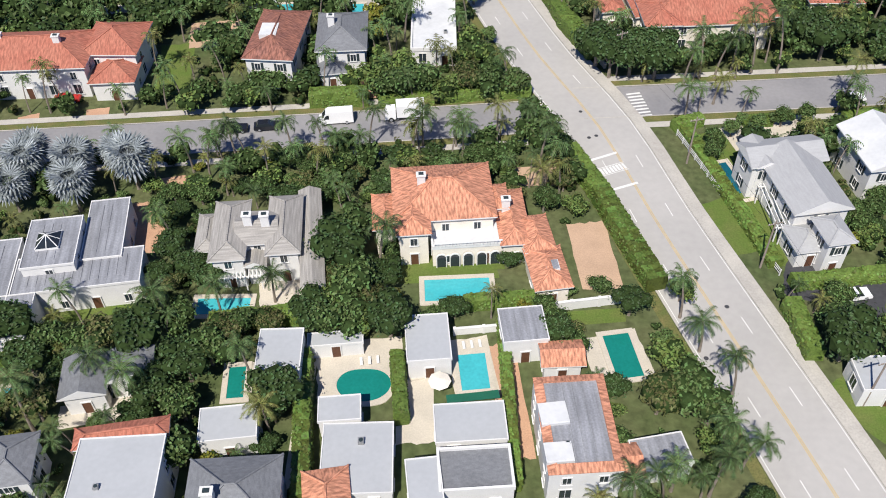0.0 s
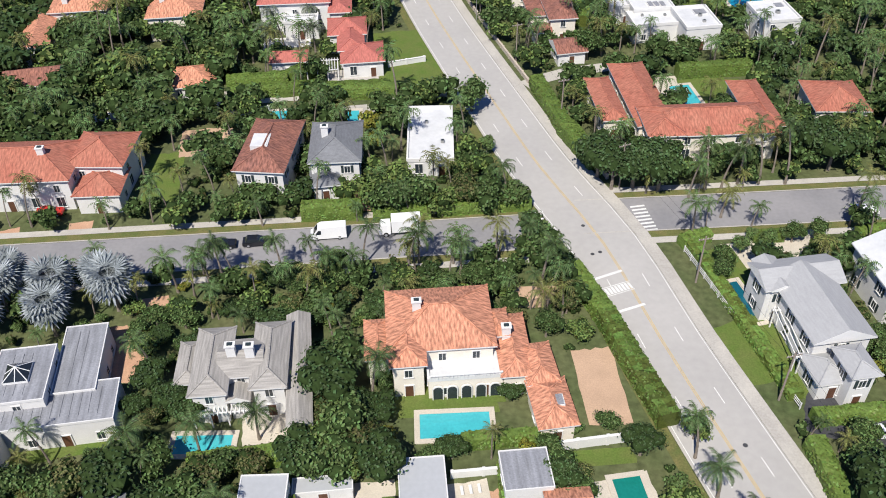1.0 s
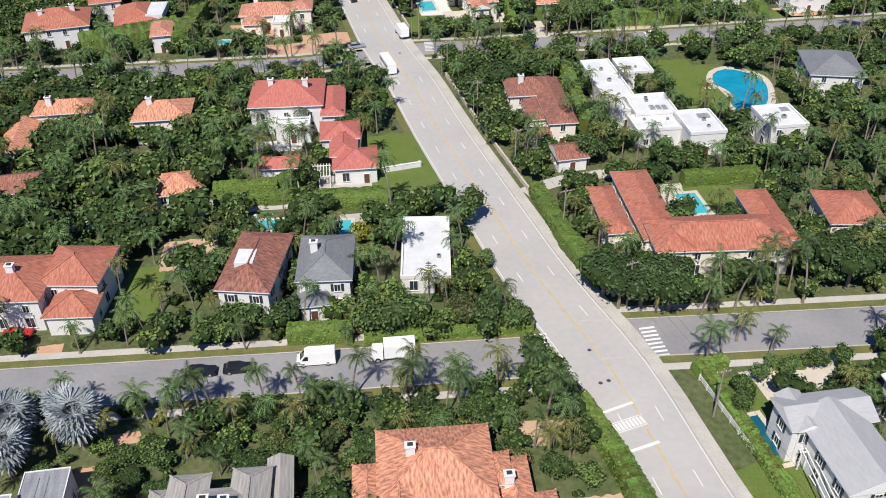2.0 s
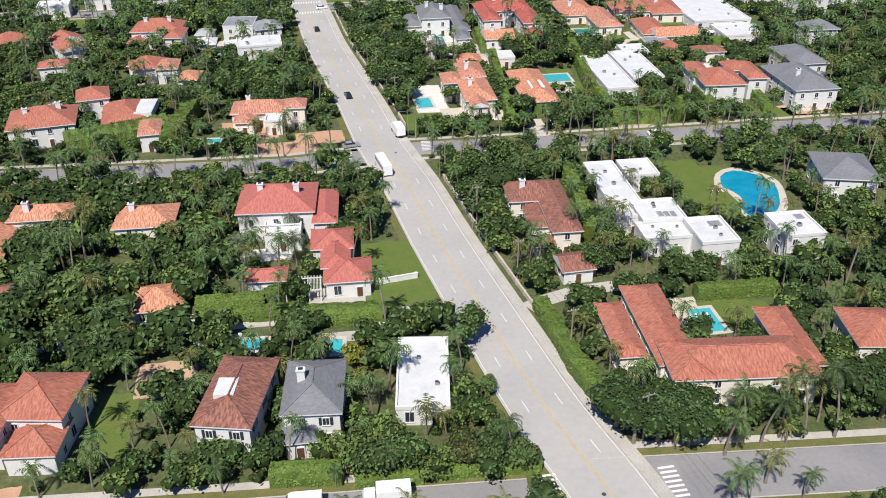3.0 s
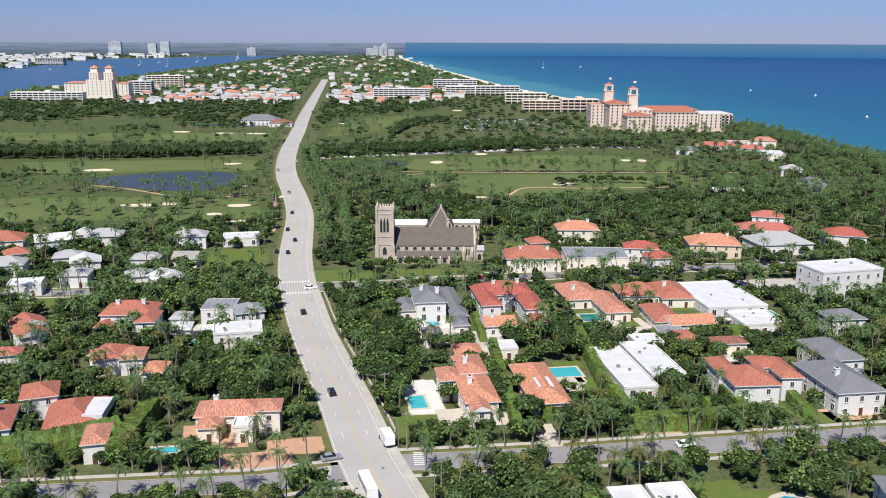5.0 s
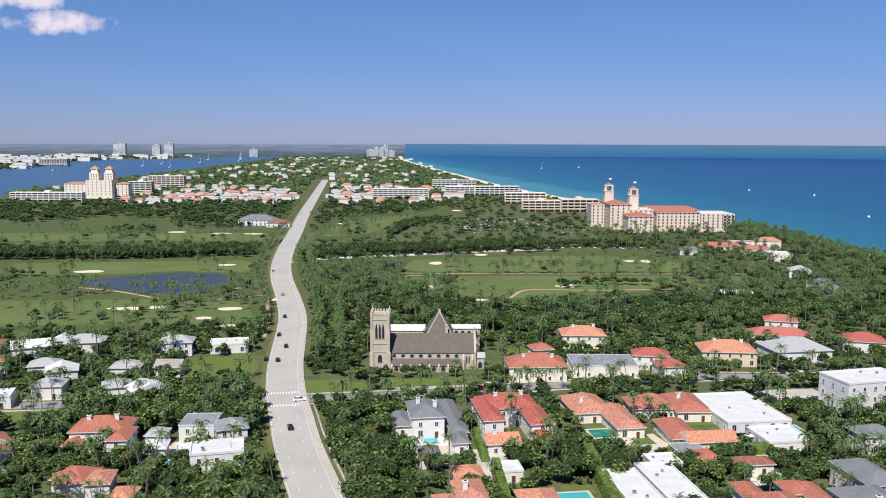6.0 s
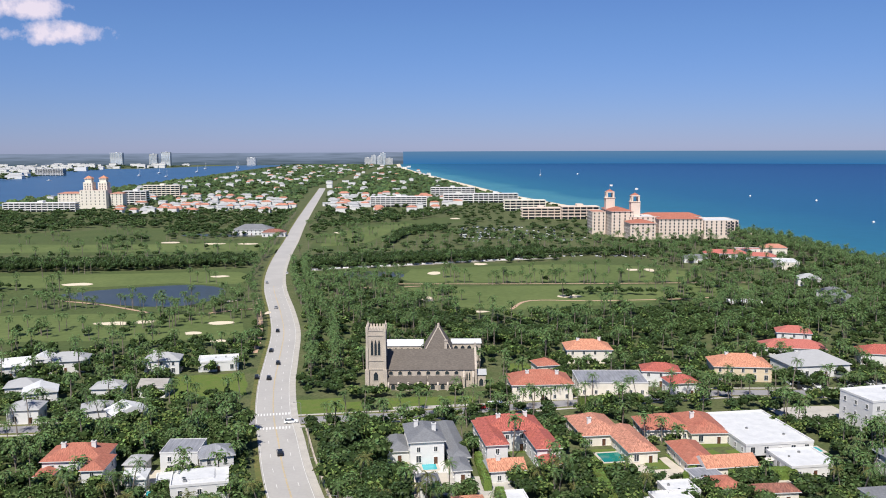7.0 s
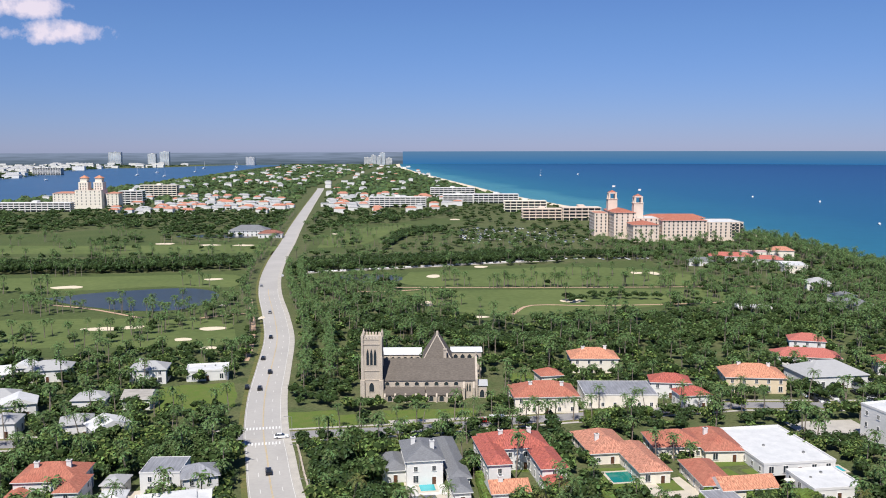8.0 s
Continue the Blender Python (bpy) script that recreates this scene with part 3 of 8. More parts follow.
patch(-3.0, 170.2, 21.1, 3.8, 82, CONCRETE, "driveway", "pale concrete drive", 0.034)
patch(-6.1, 186.9, 12.7, 2.7, 7, CONCRETE, "driveway", "pale concrete drive", 0.036)
patch(-18.4, 181.1, 12.4, 3.2, 9, CONCRETE, "driveway", "pale concrete drive", 0.020)
patch(-47.6, 169.3, 10.3, 9.9, 9, SANDPAVE, "driveway", "sandy stone forecourt", 0.022)
patch(47.7, 187.3, 10.3, 12.2, 5, DECK, "terrace", "pale coral-stone terrace", 0.024)
patch(55.2, 187.5, 12.7, 8.5, 4, LAWN, "lawn", "mown green garden lawn", 0.026)
patch(69.2, 234.6, 11.9, 24.3, -41, LAWN, "lawn", "mown green garden lawn", 0.028)
patch(-15.4, 149.9, 3.3, 6.0, 5, PAVER, "driveway", "terracotta paved drive", 0.030)
patch(-38.8, 185.2, 13.6, 3.2, 8, CONCRETE, "driveway", "pale concrete drive", 0.032)
patch(-8.5, 197.9, 13.3, 17.2, 7, LAWN, "lawn", "mown green garden lawn", 0.034)
patch(62.8, 238.4, 12.3, 29.7, -12, LAWN, "lawn", "mown green garden lawn", 0.036)
patch(-42.6, 265.2, 18.4, 9.4, 10, PAVER, "driveway", "terracotta paved drive", 0.020)
patch(-3.7, 285.5, 10.3, 8.4, 11, LAWN, "lawn", "mown green garden lawn", 0.022)
patch(-37.5, 413.5, 22.9, 27.5, 7, LAWN, "lawn", "mown green garden lawn", 0.024)
patch(-2.1, 424.7, 32.6, 18.3, 5, LAWN, "lawn", "mown green garden lawn", 0.026)
patch(4.5, 420.1, 41.0, 7.2, 7, CONCRETE, "driveway", "pale concrete drive", 0.028)
patch(-89.0, 450.4, 29.0, 34.8, 14, LAWN, "lawn", "mown green garden lawn", 0.030)
patch(83.8, 382.9, 18.8, 10.9, 7, LAWN, "lawn", "mown green garden lawn", 0.032)
patch(95.8, 372.8, 16.3, 9.4, 17, LAWN, "lawn", "mown green garden lawn", 0.034)
patch(100.2, 367.6, 30.2, 13.9, 17, DECK, "terrace", "pale coral-stone terrace", 0.036)
patch(-2.8, 360.9, 10.8, 13.0, 11, DECK, "terrace", "pale coral-stone terrace", 0.020)
patch(129.4, 407.9, 24.3, 22.4, 6, CONCRETE, "driveway", "pale concrete drive", 0.022)
patch(33.8, 476.7, 11.0, 13.2, 9, LAWN, "lawn", "mown green garden lawn", 0.024)
patch(-4.9, 81.1, 5.2, 12.5, 4, DECK, "terrace", "pale coral-stone terrace", 0.026)
patch(47.0, 120.7, 32.8, 5.6, -77, LAWN, "lawn", "mown green garden lawn", 0.028)
patch(-0.9, 351.8, 17.6, 21.1, 10, DECK, "terrace", "pale coral-stone terrace", 0.030)
patch(16.7, 337.1, 11.4, 13.6, 19, DECK, "terrace", "pale coral-stone terrace", 0.032)
patch(62.4, 359.1, 15.4, 18.5, 12, DECK, "terrace", "pale coral-stone terrace", 0.034)
patch(97.4, 359.9, 23.2, 22.6, 17, DECK, "terrace", "pale coral-stone terrace", 0.036)
patch(56.3, 365.7, 18.2, 21.8, 1, LAWN, "lawn", "mown green garden lawn", 0.020)
patch(-4.4, 298.0, 7.8, 19.0, 12, DECK, "terrace", "pale coral-stone terrace", 0.022)
patch(34.7, 316.7, 9.9, 11.8, 14, DECK, "terrace", "pale coral-stone terrace", 0.024)
patch(-54.2, 277.9, 16.1, 14.3, 10, PAVER, "driveway", "terracotta paved drive", 0.026)
patch(-34.2, 272.6, 13.7, 8.7, 11, PAVER, "driveway", "terracotta paved drive", 0.028)
patch(103.2, 291.0, 11.4, 8.6, 16, SANDPAVE, "driveway", "sandy stone forecourt", 0.030)
patch(-11.9, 358.7, 6.4, 8.0, 10, LAWN, "lawn", "mown green garden lawn", 0.032)
patch(-42.8, 419.3, 21.3, 25.6, 11, LAWN, "lawn", "mown green garden lawn", 0.034)
patch(78.3, 365.6, 16.6, 17.3, 16, LAWN, "lawn", "mown green garden lawn", 0.036)
patch(-82.7, 352.6, 13.4, 15.7, 18, DECK, "terrace", "pale coral-stone terrace", 0.020)
patch(-143.2, 389.5, 17.9, 21.5, 22, LAWN, "lawn", "mown green garden lawn", 0.022)
patch(-3.9, 292.2, 11.0, 16.5, 8, LAWN, "lawn", "mown green garden lawn", 0.024)
patch(59.7, 247.1, 15.8, 8.1, -71, LAWN, "lawn", "mown green garden lawn", 0.026)
patch(25.1, 211.3, 5.8, 7.7, 8, CONCRETE, "driveway", "pale concrete drive", 0.028)
patch(-49.3, 185.2, 7.5, 6.2, 12, CONCRETE, "driveway", "pale concrete drive", 0.030)
patch(-66.7, 170.9, 8.3, 6.9, 13, LAWN, "lawn", "mown green garden lawn", 0.032)
patch(-3.6, 293.4, 9.7, 18.5, 9, DECK, "terrace", "pale coral-stone terrace", 0.034)
patch(15.0, 288.0, 8.0, 7.3, 11, DECK, "terrace", "pale coral-stone terrace", 0.036)
patch(39.4, 309.7, 8.4, 10.1, 12, LAWN, "lawn", "mown green garden lawn", 0.020)
patch(51.9, 369.8, 12.1, 13.0, 7, DECK, "terrace", "pale coral-stone terrace", 0.022)
patch(35.1, 314.7, 9.2, 10.3, 9, DECK, "terrace", "pale coral-stone terrace", 0.024)
patch(91.4, 332.5, 12.8, 9.5, 7, DECK, "terrace", "pale coral-stone terrace", 0.026)
patch(53.6, 278.3, 10.3, 6.6, 8, SANDPAVE, "driveway", "sandy stone forecourt", 0.028)
patch(98.5, 289.1, 15.9, 6.4, 8, LAWN, "lawn", "mown green garden lawn", 0.030)

patch(-3.5, 368.3, 10.1, 22.9, 8, WHITEDECK, "terrace", "white stone terrace round a pool", 0.04)
patch(-12.0, 359.2, 8.1, 22.5, 8, LAWN, "lawn", "mown green garden lawn", 0.041)
patch(6.2, 353.4, 7.0, 10.5, 8, CONCRETE, "driveway", "pale concrete drive", 0.042)
patch(25.2, 377.5, 7.7, 7.3, 8, LAWN, "lawn", "mown green garden lawn", 0.043)
patch(14.8, 348.8, 10.6, 14.0, 8, CONCRETE, "driveway", "pale concrete drive", 0.044)
patch(32.6, 314.1, 10.5, 17.7, 8, DECK, "terrace", "pale coral-stone terrace", 0.045)
patch(37.1, 324.8, 8.5, 6.2, 8, LAWN, "lawn", "mown green garden lawn", 0.046)
patch(49.5, 367.6, 14.2, 18.6, 8, LAWN, "lawn", "mown green garden lawn", 0.047)
patch(51.6, 384.4, 12.9, 9.7, 8, DECK, "terrace", "pale coral-stone terrace", 0.048)
patch(-5.0, 302.0, 9.3, 23.2, 8, WHITEDECK, "terrace", "white stone terrace round a pool", 0.049)
patch(-5.4, 283.8, 11.5, 12.4, 8, LAWN, "lawn", "mown green garden lawn", 0.0505)
patch(25.4, 278.7, 5.4, 12.4, 8, DECK, "terrace", "pale coral-stone terrace", 0.052)
patch(108.5, 372.7, 14.6, 11.8, 8, WHITEDECK, "terrace", "white stone terrace round a pool", 0.053)
patch(89.5, 331.8, 9.1, 7.4, 8, WHITEDECK, "terrace", "white stone terrace round a pool", 0.054)
patch(105.7, 293.1, 12.1, 10.6, 8, PAVER, "driveway", "terracotta paved drive", 0.055)
patch(80.9, 296.5, 17.5, 18.1, 8, LAWN, "lawn", "mown green garden lawn", 0.0565)
patch(62.9, 365.1, 6.0, 11.2, 8, LAWN, "lawn", "mown green garden lawn", 0.058)
patch(5.9, 288.6, 13.9, 11.7, 8, DECK, "terrace", "pale coral-stone terrace", 0.0595)
patch(59.4, 240.7, 12.1, 31.7, 8, LAWN, "lawn", "mown green garden lawn", 0.0605)
patch(67.6, 227.8, 2.0, 2.0, 8, LAWN, "lawn", "mown green garden lawn", 0.062)
patch(-10.0, 202.9, 13.8, 25.8, 8, LAWN, "lawn", "mown green garden lawn", 0.0635)
patch(53.4, 187.5, 10.5, 10.9, 8, LAWN, "lawn", "mown green garden lawn", 0.065)
patch(-21.3, 193.9, 11.1, 7.3, 8, CONCRETE, "driveway", "pale concrete drive", 0.0665)
patch(-37.8, 210.2, 11.1, 5.3, 8, WHITEDECK, "terrace", "white stone terrace before a house", 0.068)
patch(-49.8, 97.3, 14.5, 3.7, 9, LAWN, "lawn", "mown green garden lawn", 0.0695)
patch(-47.9, 113.8, 5.0, 11.7, 9, PAVER, "driveway", "terracotta paved drive", 0.071)
patch(-0.2, 106.1, 15.2, 4.7, 5, LAWN, "lawn", "mown green garden lawn", 0.0725)
patch(44.7, 114.2, 10.5, 12.0, 20, LAWN, "lawn", "mown green garden lawn", 0.074)
# open garden ground that stays free of tall growth
for x, y, w, d, rot in ((43.8, 120.5, 13, 38, 14), (53.5, 138.5, 20, 10, 13), (2.4, 80.5, 8, 5, 6), (-4.0, 77.0, 36, 34, 5), (22.6, 88.5, 8, 12, 9), (13.0, 108.0, 9, 16, 5)):
    claim(x, y, w, d, rot)

# ---- houses ----
def window_mesh(w, h):
    """A framed sash: the frame alone and its pane, facing -y."""
    f, p = Geo(), Geo()
    t = 0.12
    f.box(-w / 2, -w / 2 + t, -0.10, 0.05, 0, h, 0, True)
    f.box(w / 2 - t, w / 2, -0.10, 0.05, 0, h, 0, True)
    f.box(-w / 2 + t, w / 2 - t, -0.10, 0.05, h - t, h, 0, True)
    f.box(-w / 2 - 0.1, w / 2 + 0.1, -0.18, 0.05, -0.1, 0, 0, True)
    f.box(-0.03, 0.03, -0.06, 0.0, 0, h - t, 0, True)
    p.box(-w / 2 + t, w / 2 - t, -0.03, 0.02, 0, h - t, 0, True)
    q = Geo()
    q.v, q.f, q.m, q.uv = f.v + p.v, f.f + [tuple(i + len(f.v) for i in k) for k in p.f], f.m + [1] * len(p.f), f.uv + p.uv
    return f.done("window", TRIM), p.done("pane", GLASS), q.done("window", [TRIM, GLASS])


WIN = {k: window_mesh(*k) for k in ((1.2, 1.5), (1.6, 2.1))}
sh = Geo()
sh.box(-0.22, 0.22, -0.08, 0.03, 0, 1.5, 0, True)
SHUT = sh.done("shutter", SHUTTER)
dg = Geo()
dg.box(-0.55, 0.55, -0.08, 0.03, 0, 2.2, 0, True)
dg.box(-0.7, -0.55, -0.14, 0.05, 0, 2.35, 1, True)
dg.box(0.55, 0.7, -0.14, 0.05, 0, 2.35, 1, True)
dg.box(-0.55, 0.55, -0.14, 0.05, 2.2, 2.35, 1, True)
DOOR = dg.done("door", [WOODDARK, TRIM])
cg = Geo()
cg.box(-0.6, 0.6, -0.45, 0.45, 0, 2.4)
cg.box(-0.72, 0.72, -0.57, 0.57, 2.4, 2.6, 0, True)
cg.box(-0.35, 0.35, -0.25, 0.25, 2.6, 2.75, 1)
CHIM = cg.done("chimney", [WALL["white"], SHUTTER])
ag = Geo()
ag.box(-0.5, 0.5, -0.5, 0.5, 0, 0.8)
ag.tube((0, 0, 0.8), (0, 0, 0.86), 0.38, 0.38, 10, 1)
ACBOX = ag.done("roof_unit", [METALPOLE, SHUTTER])
TILENAME = {"orange": "orange clay-tile", "red": "red clay-tile", "dkred": "dark red tile", "pink": "rose-red tile", "salmon": "salmon clay-tile", "brown": "weathered brown tile",
            "slate": "dark slate", "shake": "weathered grey shingle", "ltgray": "pale grey shingle", "metal": "grey membrane", "white": "white-coated", "pale": "pale grey-coated"}
last = {}


def roof_mesh(w, d, kind, rise, tile, over=0.55):
    """A roof over w x d at z = 0 with eaves, fascia and underside."""
    g = Geo()
    X, Y = w / 2 + over, d / 2 + over
    th = 0.22
    c = [(-X, -Y), (X, -Y), (X, Y), (-X, Y)]
    if kind == "hip":
        m = min(X, Y)
        if X >= Y:
            r0, r1 = (-(X - m), 0), (X - m, 0)
        else:
            r0, r1 = (0, -(Y - m)), (0, Y - m)
        R0, R1 = (*r0, rise), (*r1, rise)
        C = [(x, y, 0) for x, y in c]
        if X >= Y:
            g.face([C[0], C[1], R1, R0]), g.face([C[1], C[2], R1]), g.face([C[2], C[3], R0, R1]), g.face([C[3], C[0], R0])
        else:
            g.face([C[0], C[1], R0]), g.face([C[1], C[2], R1, R0]), g.face([C[2], C[3], R1]), g.face([C[3], C[0], R0, R1])
    else:
        if kind == "gablex":
            R0, R1 = (-X, 0, rise), (X, 0, rise)
            C = [(x, y, 0) for x, y in c]
            g.face([C[0], C[1], R1, R0]), g.face([C[2], C[3], R0, R1])
            g.face([C[1], C[2], R1], 1), g.face([C[3], C[0], R0], 1)
        else:
            R0, R1 = (0, -Y, rise), (0, Y, rise)
            C = [(x, y, 0) for x, y in c]
            g.face([C[1], C[2], R1, R0]), g.face([C[3], C[0], R0, R1])
            g.face([C[0], C[1], R0], 1), g.face([C[2], C[3], R1], 1)
    B = [(x, y, -th) for x, y in c]
    for i in range(4):
        j = (i + 1) % 4
        g.face([B[i], B[j], (*c[j], 0), (*c[i], 0)], 1)
    g.face([B[3], B[2], B[1], B[0]], 1)
    return g.done("roof", [tile, TRIM])


def flat_mesh(w, d, tile, rim, tiled=False, low=False):
    """A flat roof with a parapet round it."""
    g = Geo()
    X, Y, t = w / 2 + 0.12, d / 2 + 0.12, (1.1 if tiled else 0.32)
    t = 0.14 if low else min(t, X * 0.5, Y * 0.5)
    hgt = 0.25 if tiled else 0.14 if low else 0.45
    g.face([(-X + t, -Y + t, 0.02), (X - t, -Y + t, 0.02), (X - t, Y - t, 0.02), (-X + t, Y - t, 0.02)], 0)
    o = [(-X, -Y), (X, -Y), (X, Y), (-X, Y)]
    i_ = [(-X + t, -Y + t), (X - t, -Y + t), (X - t, Y - t), (-X + t, Y - t)]
    lo = -0.15 if tiled else hgt
    for a in range(4):
        b = (a + 1) % 4
        g.face([(*o[a], -0.25), (*o[b], -0.25), (*o[b], lo), (*o[a], lo)], 1)
        g.face([(*o[a], lo), (*o[b], lo), (*i_[b], hgt), (*i_[a], hgt)], 1)
        g.face([(*i_[b], 0.02), (*i_[a], 0.02), (*i_[a], hgt), (*i_[b], hgt)], 1)
    return g.done("roof", [tile, rim])


def volume(root, x, y, w, d, rot, eave, kind, tile, wall, chims, rnd):
    m = pose(x, y, 0, 0, 0, rot)
    claim(x, y, w, d, rot, 0.5 if y < 150 else 0.9)
    g = Geo()
    g.box(-w / 2, w / 2, -d / 2, d / 2, -0.2, eave - 0.12)
    put("wall", g.done("wall", WALL[wall]), m, root)
    top = m @ pose(0, 0, eave)
    if kind in ("flat", "tilepar"):
        put("roof", flat_mesh(w, d, TILE["metal" if kind == "tilepar" else tile], TILE[tile] if kind == "tilepar" else WALL["white"], kind == "tilepar", tile in ("pale", "metal")), top, root)
        if y < 130 and (tile == "metal" or kind == "tilepar"):
            sg = Geo()
            sg.box(-0.03, 0.03, -d / 2 + 1.1, d / 2 - 1.1, 0.02, 0.1)
            sg = sg.done("roof_seam", TILE["metal"])
            for k in range(1, int((w - 1.6) / 1.2)):
                put("roof_seam", sg, top @ pose(-w / 2 + 0.8 + k * 1.2, 0, 0), root)
        for k in range(0 if tile == "metal" or w * d < 60 else 1 if y < 150 else 2):
            put("roof_unit", ACBOX, top @ pose(rnd.uniform(-0.3, 0.3) * w, rnd.uniform(-0.3, 0.3) * d, 0.02, 0, 0, 0) @ Matrix.Scale(rnd.uniform(0.5, 0.9), 4), root, "grey rooftop unit")
    else:
        rise = 0.225 * min(w, d) + 0.25
        put("roof", roof_mesh(w, d, kind, rise, TILE[tile]), top, root, TILENAME[tile] + " roof")
        if kind == "hip" and y < 215:
            X, Y = w / 2 + 0.55, d / 2 + 0.55
            q = min(X, Y)
            ends = [(-(X - q), 0), (X - q, 0)] if X >= Y else [(0, -(Y - q)), (0, Y - q)]
            runs = [(ends[0], ends[1], rise, rise)] + [(c, min(ends, key=lambda e: math.hypot(e[0] - c[0], e[1] - c[1])), 0.0, rise) for c in ((-X, -Y), (X, -Y), (X, Y), (-X, Y))]
            for a, b, za, zb in runs:
                if math.hypot(a[0] - b[0], a[1] - b[1]) > 0.6:
                    cap = Geo()
                    cap.tube((*a, za + 0.02), (*b, zb + 0.02), 0.15, 0.15, 6)
                    put("ridge_cap", cap.done("ridge_cap", TILE[tile]), top, root)
        for k in range(chims):
            u = (-0.22, 0.27)[k % 2] * w
            put("chimney", CHIM, top @ pose(u, rnd.uniform(-0.2, 0.1) * d, rise * 0.35), root, "white stucco chimney")
        if kind == "gabley":
            ga = Geo()
            for s in (-1, 1):
                ga.face([(-w / 2, s * d / 2, 0), (w / 2, s * d / 2, 0), (0, s * d / 2, rise * 0.92)])
            put("gable", ga.done("gable", WALL[wall]), m @ pose(0, 0, eave - 0.12), root)
    # windows on every side that is long enough
    floors = 2 if eave > 5.4 else 1
    if eave > 9:
        floors = 3
    detail = y < 200
    for face, (L, off, turn) in enumerate(((w, -d / 2, 0), (d, -w / 2, -90), (d, -w / 2, 90), (w, -d / 2, 180))):
        if L < 2.6 or (face == 3 and not detail):
            continue
        n = max(1, int(L / 4.1))
        for fl in range(floors):
            z = 0.75 + fl * (eave / floors if eave > 9 else 3.15)
            big = fl == 0 and (int(x + y) + face) % 2 == 0
            for k in range(n):
                u = (k - (n - 1) / 2) * L / n
                base = m @ pose(0, 0, 0, 0, 0, turn) @ pose(u, off, z)
                if fl == 0 and face == 0 and k == n // 2:
                    put("door", DOOR, m @ pose(u, -d / 2, 0.02), root, "brown wooden door in a white surround")
                    continue
                fr, pa, both = WIN[(1.6, 2.1) if big else (1.2, 1.5)]
                if z + (2.1 if big else 1.5) > eave - 0.2:
                    continue
                wi = put("window", fr if detail else both, base, root)
                if detail:
                    new("pane", pa).parent = wi
                if detail and not big and tile in ("slate", "ltgray", "brown", "white") and L / n > 2.4:
                    for s in (-0.86, 0.86):
                        put("shutter", SHUT, base @ pose(s, 0, 0), root, "dark louvred shutter")


def house(x, y, w, d, rot, eave, kind, tile, wall, chims=0, label="", cat="house"):
    tall = "three-storey" if eave > 9 else "two-storey" if eave > 5.4 else "single-storey"
    shape = {"hip": "hipped", "gablex": "gabled", "gabley": "gabled", "flat": "flat", "tilepar": "flat tile-edged"}[kind]
    lab = label or f"{tall} {wall} stucco house with {shape} {TILENAME[tile]} roof"
    root = empty("house", pose(x, y, 0, 0, 0, rot), lab, cat)
    last["root"], last["rnd"] = root, random.Random(int(x * 31 + y * 17))
    volume(root, x, y, w, d, rot, eave, kind, tile, wall, chims, last["rnd"])
    return root


def skylight(x, y, z, w, d, rot, kind):
    """A roof light, or a raised white curb, on the house built last."""
    g = Geo()
    m = pose(x, y, z, 0, 0, rot)
    if kind == "pyramid":
        g.box(-w / 2, w / 2, -d / 2, d / 2, 0, 0.4, 1)
        c = [(-w / 2, -d / 2, 0.4), (w / 2, -d / 2, 0.4), (w / 2, d / 2, 0.4), (-w / 2, d / 2, 0.4)]
        for i in range(4):
            g.face([c[i], c[(i + 1) % 4], (0, 0, 1.5)], 0)
        for q in c + [(0, -d / 2, 0.4), (0, d / 2, 0.4), (w / 2, 0, 0.4), (-w / 2, 0, 0.4)]:
            g.tube(Vector(q), (0, 0, 1.52), 0.07, 0.07, 5, 1, False)
        put("skylight", g.done("skylight", [CARGLASS, TRIM]), m, last["root"], "glazed pyramid roof light with white bars")
    elif kind == "glass":
        g.box(-w / 2, w / 2, -d / 2, d / 2, -1.2, 0.15, 0)
        g.box(-w / 2 - 0.1, w / 2 + 0.1, -d / 2 - 0.1, d / 2 + 0.1, -1.2, 0.05, 1)
        put("skylight", g.done("skylight", [TILE["metal"], TRIM]), m, last["root"], "flat glazed roof light")
    else:
        g.box(-w / 2, w / 2, -d / 2, d / 2, -1.6, 0.3)
        g.box(-w / 2 + 0.2, w / 2 - 0.2, -d / 2 + 0.2, d / 2 - 0.2, 0.3, 0.36)
        put("roof_deck", g.done("roof_deck", TILE["white"]), m, last["root"], "raised pale flat roof deck")


def arcade(x, y, w, rot, n):
    """Round-headed arches along a ground floor, dark sheets for their shaded openings, with a balustrade over them."""
    m = pose(x, y, 0, 0, 0, rot)
    p = w / n
    f, o = Geo(), Geo()
    r = p * 0.33
    arch = [(-r, 0), (r, 0), (r, 2.0)] + [(r * math.cos(a), 2.0 + r * math.sin(a)) for a in np.linspace(0.35, math.pi - 0.35, 6)] + [(-r, 2.0)]
    # flat dark sheet on the wall stands for the shade inside an arch
    o.face([(a, -0.06, b) for a, b in arch])
    ring = [(a * 1.2, b * 1.06) for a, b in arch]
    for i in range(1, len(arch)):
        j = (i + 1) % len(arch)
        f.face([(ring[i][0], -0.16, ring[i][1]), (ring[j][0], -0.16, ring[j][1]), (arch[j][0], -0.16, arch[j][1]), (arch[i][0], -0.16, arch[i][1])])
        f.face([(ring[j][0], -0.16, ring[j][1]), (ring[i][0], -0.16, ring[i][1]), (ring[i][0], 0.05, ring[i][1]), (ring[j][0], 0.05, ring[j][1])])
    fm, om = f.done("arch", TRIM), o.done("opening_shade", GLASS)
    for k in range(n):
        a = put("arch", fm, m @ pose((k + 0.5) * p - w / 2, 0, 0), last["root"])
        new("opening_shade", om).parent = a
    b = Geo()
    b.box(-w / 2, w / 2, -0.12, 0.12, 4.75, 4.9, 0, True)
    put("handrail", b.done("handrail", TRIM), m, last["root"])
    b = Geo()
